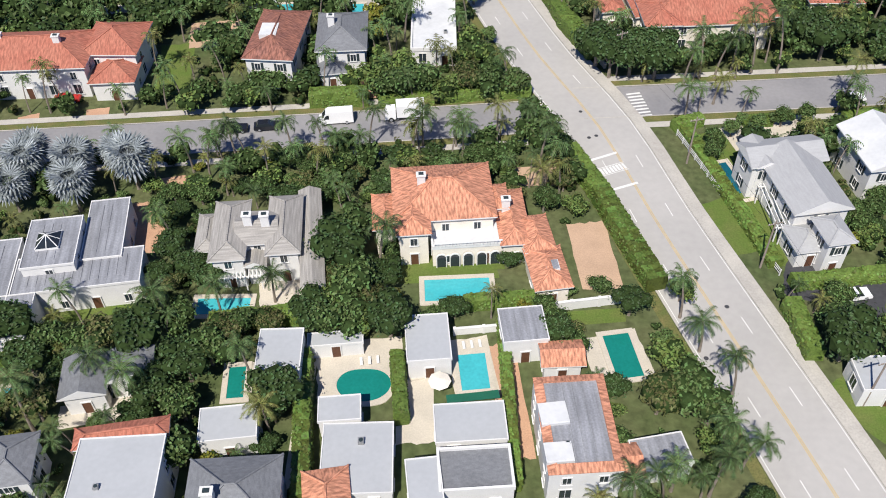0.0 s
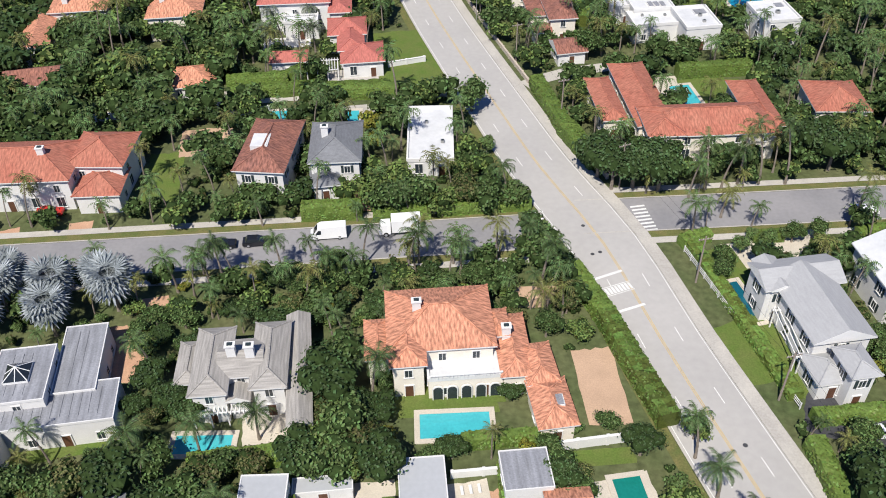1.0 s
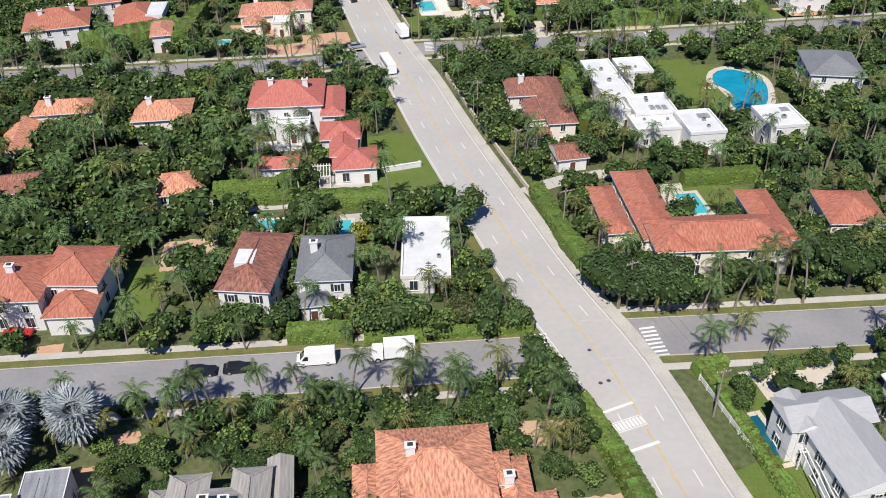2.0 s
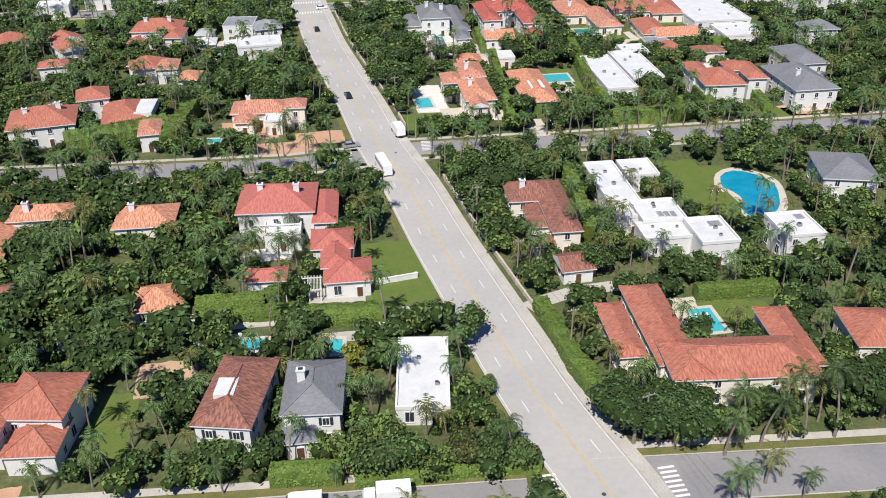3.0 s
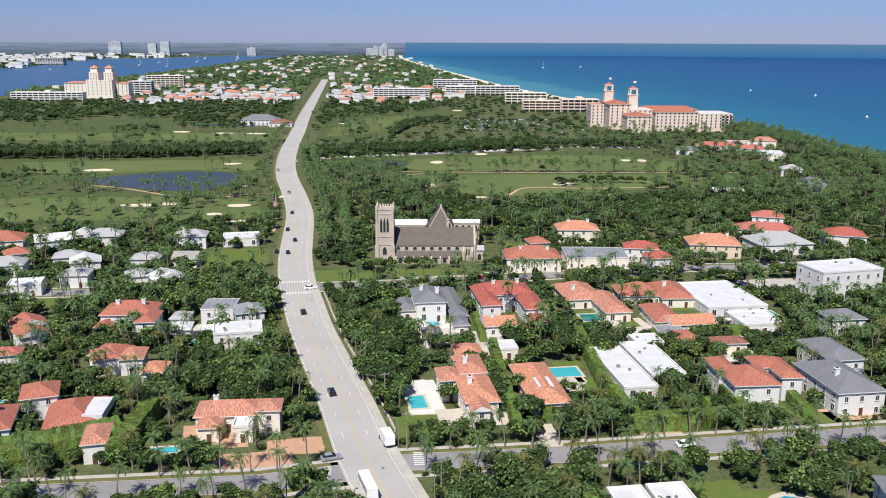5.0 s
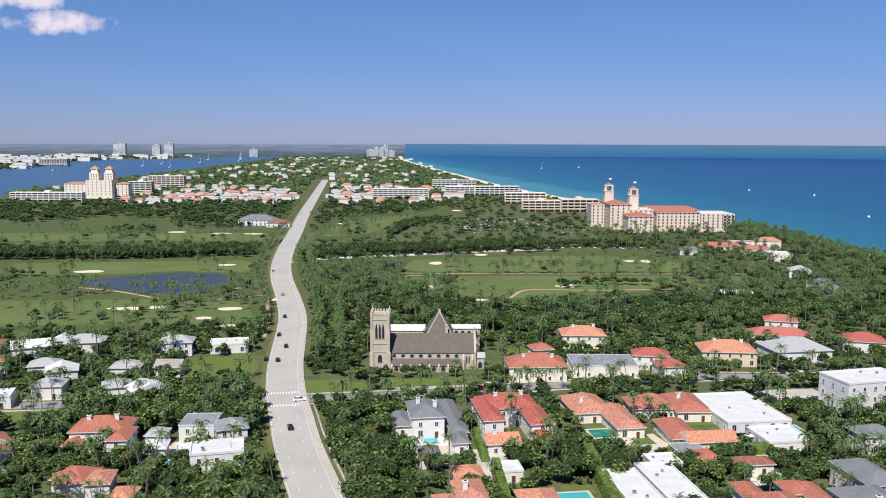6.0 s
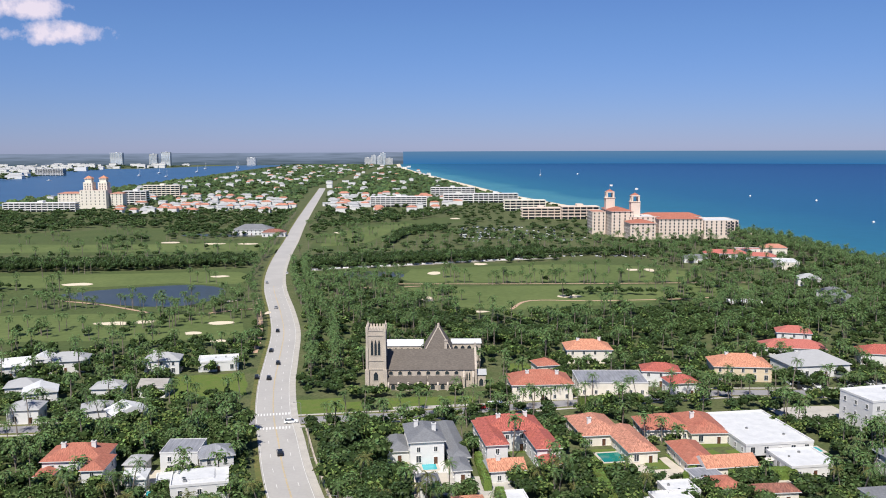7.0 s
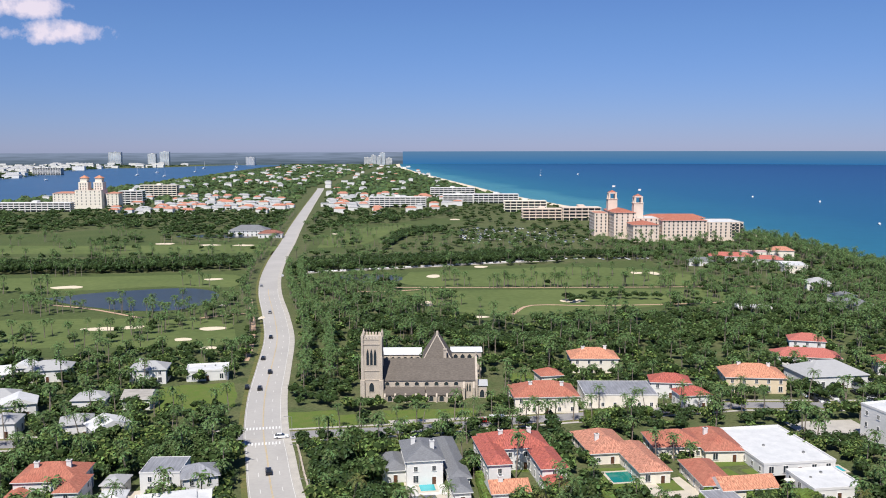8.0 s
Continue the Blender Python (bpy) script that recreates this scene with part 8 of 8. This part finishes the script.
        g.tube((0.1 * L, 0, 0.1 * L), (0.1 * L, 0, 1.3 * L), 0.02 * L, 0.01 * L, 5)
        put("mast", g.done("mast", TRIM), m, root)


for x, y, L, s in ((330, 2900, 16, 1), (465, 3000, 18, 0), (570, 1700, 12, 0), (630, 1560, 12, 0), (520, 1150, 10, 0), (-1010, 3300, 22, 1), (-980, 3000, 20, 1), (-900, 3400, 20, 1), (-1100, 2600, 16, 0), (-860, 2900, 18, 1), (-820, 3700, 22, 1), (-1000, 3900, 24, 1), (-930, 4200, 24, 1), (-880, 4000, 22, 1)):
    boat(x, y, L, s)

# rows of palms beside the streets
for pts, w in ROADS:
    for s in (-1, 1):
        for x, y, h in along(pts, 8.0, s * (w / 2 + 1.2), 3.0):
            if y < 200 and abs(x) < 0.55 * (y + 20) and clear_of_road(x, y, 2) and rng.random() < 0.45:
                near_plant(x + rng.uniform(-1.5, 1.5), y + rng.uniform(-0.3, 0.3), True, rng.uniform(0.6, 0.85))
# gardens of the nearest blocks
count, tries = 0, 0
cell = {}
while count < 360 and tries < 40000:
    tries += 1
    y = 44 + 84 * rng.random()
    x = rng.uniform(-1, 1) * (0.55 * (y + 20) + 8)
    if not is_free(x, y) or x > 330:
        continue
    gap = 2.3
    i, j = int(x // gap), int(y // gap)
    if any((x - a) ** 2 + (y - b) ** 2 < gap * gap for p in (-1, 0, 1) for q in (-1, 0, 1) for a, b in cell.get((i + p, j + q), ())):
        continue
    cell.setdefault((i, j), []).append((x, y))
    near_plant(x, y, rng.random() < 0.3, rng.uniform(0.45, 0.82))
    count += 1


# ---- plants past counting: low shrubs, far gardens, woods ----
class Crowd:
    """Many like plants joined into one mesh."""

    def __init__(self):
        self.v, self.f, self.m, self.n = [], [], [], 0

    def add(self, proto, x, y, z, s, sz, a):
        v, f, m = proto
        c, q = math.cos(a), math.sin(a)
        w = np.empty_like(v)
        w[:, 0], w[:, 1], w[:, 2] = (v[:, 0] * c - v[:, 1] * q) * s + x, (v[:, 0] * q + v[:, 1] * c) * s + y, v[:, 2] * sz + z
        self.v.append(w)
        self.f += [tuple(i + self.n for i in k) for k in f]
        self.m.append(m)
        self.n += len(v)

    def done(self, name, mats, label, cat):
        me = mesh(name, np.vstack(self.v).tolist(), self.f, mats, np.concatenate(self.m))
        return tagged(put(name, me), label, cat, kind="stuff")


def proto(*geos):
    v, f, m, k = [], [], [], 0
    for g, base in geos:
        v += g.v
        f += [tuple(i + k for i in q) for q in g.f]
        m += [i + base for i in g.m]
        k += len(g.v)
    return np.array(v, float), f, np.array(m)


P_SHRUB = [proto((lobes_tree(200 + k, 1.3, 1.5, 0.2, 3, 26, 0.5, 1)[1], 0)) for k in range(3)]
P_BROAD = [proto((lobes_tree(220 + k, 3.2, 6.0, 1.4, 5, 84, 1.05, 1)[1], 0)) for k in range(4)]
P_FAR = [proto((lobes_tree(240 + k, 4.4, 7.5, 1.0, 4, 30, 2.0, 1)[1], 0)) for k in range(4)]
P_PALM = []
for k in range(4):
    t, c = palm(260 + k, 6.5 + 1.3 * k, 0.6, 14, 3.1, 1.7, False, 4, False)
    tt = Geo()
    tt.tube((0, 0, 0), (Vector(t.v[-1]) if t.v else Vector((0, 0, 7))), 0.22, 0.13, 5, 0, False)
    P_PALM.append(proto((tt, 2), (c, 0)))
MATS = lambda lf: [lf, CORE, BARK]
kinds = {k: Crowd() for k in ("shrub_a", "shrub_b", "broad_a", "broad_b", "broad_c", "palm", "far_a", "far_b")}
P_MID = [proto((lobes_tree(300 + k, 3.0, 6.0, 1.5, 6, 160, 0.85, 1)[1], 0)) for k in range(4)]
P_MIDPALM = []
for k in range(5):
    t, c = palm(320 + k, 5.5 + 1.2 * k, 0.3 + 0.4 * k, 15, 3.0, 1.6, False, 7)
    P_MIDPALM.append(proto((t, 2), (c, 0)))
kinds["palm_y"] = Crowd()
for pts, w in ROADS:
    for s in (-1, 1):
        for x, y, h in along(pts, 6.5, s * (w / 2 + 1.2), 3.0):
            if y >= 200 and abs(x) < 0.55 * (y + 20) and clear_of_road(x, y, 2) and rng.random() < 0.7:
                q = rng.uniform(0.8, 1.1)
                kinds["palm"].add(rng.choice(P_MIDPALM), x, y + rng.uniform(-0.5, 0.5), 0, q, q, rng.uniform(0, 6.28))
for _ in range(900):  # old shade trees with closed crowns west of the avenue and round its bends
    x0, x1, y0, y1 = rng.choice(((-125, -44, 168, 234), (-125, -44, 168, 234), (-70, -22, 300, 338), (-30, -8, 300, 395), (-66, -60, 372, 396), (-120, -62, 370, 398)))
    x, y = rng.uniform(x0, x1), rng.uniform(y0, y1)
    gap = 3.4
    i, j = int(x // gap), int(y // gap)
    if not is_free(x, y) or any((x - a) ** 2 + (y - b) ** 2 < gap * gap for p in (-1, 0, 1) for q in (-1, 0, 1) for a, b in cell.get((i + p, j + q), ())):
        continue
    cell.setdefault((i, j), []).append((x, y))
    s = rng.uniform(1.0, 1.5)
    kinds[rng.choice(("broad_a", "broad_a", "broad_b", "broad_c"))].add(rng.choice(P_MID), x, y, 0, s, s * rng.uniform(0.8, 1.05), rng.uniform(0, 6.28))
mid, tries = 0, 0
while mid < 2000 and tries < 60000:
    tries += 1
    y = 120 + 225 * rng.random()
    x = rng.uniform(-1, 1) * (0.55 * (y + 20) + 8)
    if not is_free(x, y) or x > 330:
        continue
    gap = 2.6
    i, j = int(x // gap), int(y // gap)
    if any((x - a) ** 2 + (y - b) ** 2 < gap * gap for p in (-1, 0, 1) for q in (-1, 0, 1) for a, b in cell.get((i + p, j + q), ())):
        continue
    cell.setdefault((i, j), []).append((x, y))
    mid += 1
    s = rng.uniform(0.6, 0.95) if y < 160 else rng.uniform(0.7, 1.15)
    if rng.random() < 0.34:
        kinds["palm" if rng.random() < 0.7 else "palm_y"].add(rng.choice(P_MIDPALM), x, y, 0, s, s, rng.uniform(0, 6.28))
    else:
        kinds[rng.choice(("broad_a", "broad_a", "broad_a", "broad_b", "broad_c"))].add(rng.choice(P_MID), x, y, 0, s, s * rng.uniform(0.75, 1.1), rng.uniform(0, 6.28))
for _ in range(26000):
    y = 44 + 300 * rng.random() ** 0.8
    x = rng.uniform(-1, 1) * (0.55 * (y + 20) + 8)
    if is_free(x, y) and kinds["shrub_a"].n + kinds["shrub_b"].n < 420000:
        s = rng.uniform(0.6, 1.35)
        kinds[rng.choice(("shrub_a", "shrub_b"))].add(rng.choice(P_SHRUB), x, y, 0, s, s * rng.uniform(0.7, 1.3), rng.uniform(0, 6.28))
        claim(x, y, 1.4, 1.4)
# ---- golf course ----
def meadow(name, pts, z, material, label, category):
    return sheet(name, smooth_line(pts + [pts[0]], 12)[:-1], z, material, label, category)


def in_poly(x, y, pts):
    c = False
    for (ax, ay), (bx, by) in zip(pts, pts[1:] + pts[:1]):
        if (ay > y) != (by > y) and x < (bx - ax) * (y - ay) / (by - ay) + ax:
            c = not c
    return c


COURSE_W = [(-204, 518), (-170, 512), (-144, 520), (-118, 520), (-97, 524), (-92, 545), (-98, 580), (-112, 625), (-132, 712), (-140, 782), (-182, 774), (-243, 767), (-350, 762), (-480, 765), (-420, 520)]
COURSE_E = [(-97, 766), (12, 796), (103, 816), (168, 835), (172, 790), (218, 716), (200, 656), (170, 612), (149, 606), (111, 596), (23, 586), (2, 588), (-29, 642), (-62, 664), (-81, 698)]
COURSE_N = [(-420, 870), (-147, 872), (-156, 961), (-172, 1010), (-213, 995), (-269, 992), (-314, 1110), (-367, 1120), (-418, 1074), (-520, 1050), (-620, 1030), (-600, 880)]
COURSE_NE = [(-116, 900), (-126, 1043), (-112, 1128), (-52, 1194), (-3, 1255), (43, 1255), (18, 1167), (-45, 1058), (-60, 958), (-66, 900)]
for pts in (COURSE_W, COURSE_E, COURSE_N, COURSE_NE):
    meadow("golf_course", pts, 0.05, ROUGHGRASS, "open golf course of mown green grass", "golf course")
for pts in ([(-316, 744), (-220, 756), (-146, 760), (-136, 705), (-182, 708), (-232, 692), (-290, 696)], [(-300, 594), (-241, 594), (-181, 599), (-117, 594), (-100, 560), (-98, 536), (-129, 531), (-182, 530), (-270, 530)],
            [(-20, 772), (40, 786), (100, 796), (155, 782), (200, 715), (87, 708), (-18, 712)], [(-52, 674), (-5, 686), (85, 691), (205, 688), (184, 658), (73, 610), (28, 609), (2, 624), (-28, 660)],
            [(-455, 956), (-300, 950), (-166, 958), (-154, 896), (-300, 890), (-480, 892)], [(-110, 930), (-112, 1024), (-97, 1100), (-30, 1170), (-48, 1084), (-72, 952)]):
    meadow("fairway", pts, 0.09, FAIRWAY, "pale green mown fairway", "fairway")
PONDS = [[(-240, 662), (-214, 641), (-173, 621), (-147, 624), (-135, 649), (-136, 674), (-148, 693), (-169, 701), (-197, 692), (-222, 679)], [(-73, 757), (-52, 762), (-29, 755), (-24, 735), (-37, 721), (-62, 728)],
         [(-270, 1032), (-225, 1022), (-188, 1024), (-215, 1050), (-262, 1050)]]
for pts in PONDS:
    meadow("pond", pts, 0.13, POND, "dark still pond on the golf course", "pond")
for x, y, w, d in ((-244, 705, 20, 13), (-156, 739, 14, 10), (-171, 572, 20, 9), (-156, 576, 12, 10), (-114, 572, 13, 9), (-122, 547, 9, 8), (-105, 529, 8, 7), (-124, 639, 7, 8), (-2, 751, 10, 16), (34, 799, 12, 12),
                   (146, 764, 10, 12), (158, 762, 8, 16), (-53, 714, 8, 8), (-7, 642, 11, 16), (21, 600, 15, 7), (82, 649, 15, 12), (-107, 1060, 9, 20), (23, 1240, 14, 22), (-214, 954, 22, 14), (-261, 965, 20, 16), (-182, 952, 22, 14), (-95, 600, 4, 9)):
    r = random.Random(int(x * 3 + y))
    pts = [(x + math.cos(a) * w / 2 * r.uniform(0.75, 1.15), y + math.sin(a) * d / 2 * r.uniform(0.7, 1.2)) for a in np.linspace(0, 5.6, 9)]
    sheet("bunker", smooth_line(pts + [pts[0]], 2)[:-1], 0.16, SAND, "pale sand bunker with an uneven rim", "bunker")
for pts in ([(-231, 642), (-198, 627), (-160, 600)], [(-128, 599), (-114, 609), (-104, 612)], [(42, 607), (51, 630), (63, 636), (93, 633), (145, 638), (179, 646)], [(-28, 701), (48, 699), (120, 699), (217, 702)], [(-60, 690), (-40, 684), (-10, 692)]):
    ribbon("path", smooth_line(pts, 5), 2.2, 0.18, SANDPAVE, "sandy cart path on the golf course", "path")
ribbon("path", [(p[0], p[1]) for p in MAIN if 500 < p[1] < 660], 2.4, 0.18, SANDPAVE, "pale footpath between the avenue and the golf course", "path", -11.5)
ribbon("lane", smooth_line([(-100, 766), (-50, 784), (3, 803), (45, 818), (100, 836)], 8), 5.0, 0.2, CONCRETE, "pale service lane below a dark tree belt", "lane")
# the golf club's long grey-roofed house
house(-196, 1046, 40, 22, 0, 6, "hip", "slate", "white", 0, "long golf clubhouse with dark grey hipped roof")
annex(-170, 1024, 24, 14, 4, 4.5, "hip", "brown", "white", 0)

# ---- trees past counting ----
COURSES = (COURSE_W, COURSE_E, COURSE_N, COURSE_NE)


def on_course(x, y):
    return 500 < y < 1270 and any(in_poly(x, y, p) for p in COURSES)


def shore_x(y):
    for (ax, ay), (bx, by) in zip(SHORE[:-1], SHORE[1:]):
        if ay <= y <= by:
            return ax + (bx - ax) * (y - ay) / (by - ay)
    return 300


P_LIGHT = [proto((lobes_tree(280 + k, 3.3, 6.3, 1.0, 4, 44, 1.3, 1)[1], 0)) for k in range(5)]
n_mid = 0
while n_mid < 5200:  # gardens from the far blocks to the course
    y = rng.uniform(338, 590)
    x = rng.uniform(-1, 1) * (0.55 * (y - 20) + 10)
    if x > shore_x(y) - 22:
        continue
    n_mid += 1
    if not is_free(x, y) or on_course(x, y) or not clear_of_road(x, y, 2):
        continue
    if rng.random() < 0.17:
        s = rng.uniform(0.8, 1.2)
        kinds["palm"].add(rng.choice(P_PALM), x, y, 0, s, s, rng.uniform(0, 6.28))
    else:
        s = rng.uniform(0.6, 1.1)
        kinds[rng.choice(("broad_a", "broad_b", "broad_b", "broad_c"))].add(rng.choice(P_BROAD if y < 430 else P_LIGHT), x, y, 0, s, s * rng.uniform(0.75, 1.05), rng.uniform(0, 6.28))
# golf palms in loose lines and clumps
def wet(x, y):
    return any(in_poly(x, y, q) for q in PONDS)


def grove(x0, x1, y0, y1, n, palmy, s0=0.75, s1=1.15, kind="broad_b"):
    """Palms and trees strewn over a rectangle of the course."""
    for _ in range(n):
        x, y, s = rng.uniform(x0, x1), rng.uniform(y0, y1), rng.uniform(s0, s1)
        if wet(x, y) or not clear_of_road(x, y, 4):
            continue
        if rng.random() < palmy:
            kinds["palm"].add(rng.choice(P_PALM), x, y, 0, s, s, rng.uniform(0, 6.28))
        else:
            kinds[kind].add(rng.choice(P_LIGHT), x, y, 0, s, s * 0.85, rng.uniform(0, 6.28))


for _ in range(70):
    p = rng.choice(COURSES)
    cx = rng.uniform(max(-420, min(q[0] for q in p)), max(q[0] for q in p))
    cy = rng.uniform(min(q[1] for q in p), max(q[1] for q in p))
    for k in range(rng.randint(1, 5)):
        x, y = cx + k * rng.uniform(3, 6), cy + rng.uniform(-4, 4)
        if in_poly(x, y, p) and not wet(x, y) and clear_of_road(x, y, 3):
            s = rng.uniform(0.75, 1.1)
            kinds["palm"].add(rng.choice(P_PALM), x, y, 0, s, s, rng.uniform(0, 6.28))
for x0, x1, y0, y1, n, palmy in ((-235, -140, 612, 626, 34, 1.0), (-165, -120, 540, 610, 46, 0.85), (-215, -165, 535, 560, 16, 0.8), (-128, -104, 560, 690, 34, 0.8), (-300, -232, 655, 690, 26, 0.45), (-260, -215, 600, 640, 14, 1.0),
                                 (-90, -25, 640, 720, 120, 0.75), (-80, -20, 700, 722, 40, 0.9), (-30, 10, 590, 650, 60, 0.5), (30, 215, 696, 706, 70, 0.95), (60, 190, 740, 760, 22, 1.0), (95, 190, 652, 668, 36, 0.45), (76, 90, 640, 650, 7, 0.3),
                                 (0, 12, 655, 668, 7, 0.2), (-340, -150, 900, 915, 24, 0.6), (-330, -290, 960, 1010, 26, 0.2), (-110, -70, 925, 1100, 50, 0.7), (-160, -142, 1000, 1200, 30, 0.9), (170, 215, 640, 720, 50, 0.6), (130, 190, 600, 640, 30, 0.5)):
    grove(x0, x1, y0, y1, n, palmy)


def belt(pts, step, rows, spread, s0, s1, kind, flat=0.8, protos=None, side=0.0):
    """A dense line of trees along a line of the plan."""
    for x, y, h in along(pts, step, side):
        for k in range(rows):
            s = rng.uniform(s0, s1)
            px, py = x + rng.uniform(-1, 1), y + (k - (rows - 1) / 2) * spread + rng.uniform(-1.2, 1.2)
            if clear_of_road(px, py, 4):
                kinds[kind].add(rng.choice(protos or P_LIGHT), px, py, 0, s, s * flat * rng.uniform(0.9, 1.1), rng.uniform(0, 6.28))


belt([(-620, 782), (-327, 780), (-225, 788), (-145, 814)], 4.4, 6, 6.5, 1.0, 1.15, "broad_b", 1.25)
belt([(-104, 786), (3, 822), (88, 852)], 4.4, 6, 6.5, 1.0, 1.15, "broad_b", 1.25)
belt([(88, 852), (150, 862), (190, 862)], 5.0, 3, 6.5, 0.9, 1.1, "broad_b", 1.1)
belt([(16, 536), (56, 534)], 3.6, 4, 5, 0.8, 1.0, "broad_b", 0.95)
belt([(59, 550), (108, 560)], 3.6, 4, 5, 0.8, 1.0, "broad_b", 0.9)
belt([(108, 545), (165, 560), (215, 575)], 4.0, 4, 7, 0.9, 1.3, "broad_a", 0.9)
belt([(-36, 575), (10, 560)], 4.0, 4, 7, 0.9, 1.2, "broad_b", 0.9)
belt([(-60, 950), (-45, 1050), (-10, 1100)], 5.0, 4, 8, 1.1, 1.4, "broad_b", 0.8, None, 14)
for y0, y1, side in ((452, 560, 14), (560, 790, 13), (560, 790, 22), (480, 560, 24)):
    belt([p for p in MAIN if y0 < p[1] < y1], 4.6, 2, 5, 0.7, 1.1, "palm", 1.0, P_PALM, side)
belt([p for p in MAIN if 560 < p[1] < 790], 5.5, 1, 5, 0.7, 1.1, "palm", 1.0, P_PALM, -13)
belt([p for p in MAIN if 800 < p[1] < 1350], 6, 1, 5, 0.7, 1.1, "palm", 1.0, P_PALM, -13)
for k in range(3):  # shore palms
    belt([p for p in SHORE if 250 < p[1] < 1000][0:] + [(338, 1000)], 5.5, 3, 5, 0.8, 1.2, "palm", 1.0, P_PALM, -22 - 12 * k)
for _ in range(700):  # groves between the course and the shore
    x, y = rng.uniform(150, 345), rng.uniform(560, 965)
    if x < shore_x(y) - 20 and is_free(x, y) and not on_course(x, y):
        s = rng.uniform(0.8, 1.25)
        if rng.random() < 0.6:
            kinds["palm"].add(rng.choice(P_PALM), x, y, 0, s, s, rng.uniform(0, 6.28))
        else:
            kinds[rng.choice(("broad_a", "broad_b"))].add(rng.choice(P_LIGHT), x, y, 0, s, s * 0.9, rng.uniform(0, 6.28))
# woods from the second course to the end of the island
n_far, tries = 0, 0
while n_far < 3700 and tries < 60000:
    tries += 1
    u = rng.random()
    y = 590 + 4150 * u ** 1.9
    x = rng.uniform(-0.56, 0.5) * (y - 60)
    if x > shore_x(y) - 22 or on_course(x, y) or not clear_of_road(x, y, 6 + max(0, y - 1100) / 70) or not is_free(x, y):
        continue
    if y > 1250 and (x < -670 - 0.06 * max(0, y - 2500)):
        continue
    if y < 1060 and 160 < x < 312 and y > 950:
        continue
    n_far += 1
    if y < 1000 and rng.random() < 0.45:
        s = rng.uniform(0.8, 1.2)
        kinds["palm"].add(rng.choice(P_PALM), x, y, 0, s, s, rng.uniform(0, 6.28))
    else:
        s = rng.uniform(0.7, 1.2) * (1 + max(0, y - 1200) / 2600)
        kinds[rng.choice(("far_a", "far_b", "far_b"))].add(rng.choice(P_FAR), x, y, 0, s, s * rng.uniform(0.55, 0.85) / (1 + max(0, y - 1200) / 4000), rng.uniform(0, 6.28))
def canopy(seed):
    """A low uneven tree canopy for the far end of the island."""
    r = random.Random(seed)
    g = Geo()
    rows = []
    for q, z in ((1.0, 0.15), (0.85, 0.6), (0.45, 0.95)):
        rows.append([(math.cos(a) * q * k, math.sin(a) * q * k, z * r.uniform(0.75, 1.2)) for a, k in ((i * 6.2832 / 7 + r.uniform(-0.3, 0.3), r.uniform(0.65, 1.25)) for i in range(7))])
    for lo, hi in zip(rows, rows[1:]):
        for i in range(7):
            j = (i + 1) % 7
            g.face([lo[i], lo[j], hi[j], hi[i]])
    g.face(rows[-1])
    return proto((g, 0))


P_CANOPY = [canopy(700 + k) for k in range(6)]
done_, tries = 0, 0
while done_ < 3600 and tries < 40000:
    tries += 1
    y = 1560 + 3100 * rng.random() ** 1.25
    x = rng.uniform(-735, 260)
    if x > shore_x(y) - 24 or not clear_of_road(x, y, 17) or not is_free(x, y):
        continue
    done_ += 1
    s = rng.uniform(3.5, 8.0) * (1 + (y - 1500) / 4200)
    kinds[rng.choice(("far_a", "far_b", "far_b"))].add(rng.choice(P_CANOPY), x, y, 0, s, rng.uniform(3.0, 7.5), rng.uniform(0, 6.28))
done_, tries = 0, 0
while done_ < 650 and tries < 8000:  # tree belt in front of the far town
    tries += 1
    x, y = rng.uniform(-640, 10), rng.uniform(1030, 1370)
    if on_course(x, y) or not clear_of_road(x, y, 13) or not is_free(x, y):
        continue
    done_ += 1
    s = rng.uniform(0.9, 1.5)
    kinds[rng.choice(("far_a", "far_b", "far_b"))].add(rng.choice(P_FAR), x, y, 0, s, s * rng.uniform(0.6, 0.9), rng.uniform(0, 6.28))
for _ in range(900):  # mainland
    x, y = rng.uniform(-2600, -1180), rng.uniform(2500, 4600)
    if x < -1240 - (150 if 3000 < y < 4000 else 0):
        s = rng.uniform(2, 4)
        kinds["far_b"].add(rng.choice(P_FAR), x, y, 0, s, s * 0.35, rng.uniform(0, 6.28))
for key, lf, lab in (("shrub_a", LEAF_A, "low mid-green garden shrubs"), ("shrub_b", LEAF_O, "low olive garden shrubs"), ("broad_a", LEAF_A, "mid-green garden trees in the farther blocks"),
                     ("broad_b", LEAF_B, "dark green shade trees and tree belts"), ("broad_c", LEAF_C, "bright green garden trees in the farther blocks"), ("palm", FROND, "palms of the farther gardens and golf course"),
                     ("palm_y", FROND_Y, "yellowing palms of the farther gardens"), ("far_a", LEAF_A, "distant green woods"), ("far_b", LEAF_B, "distant dark green woods")):
    kinds[key].done("shrubs" if key[0] == "s" else "palms" if key[:4] == "palm" else "trees", MATS(lf), lab, "shrubs" if key[0] == "s" else "trees")
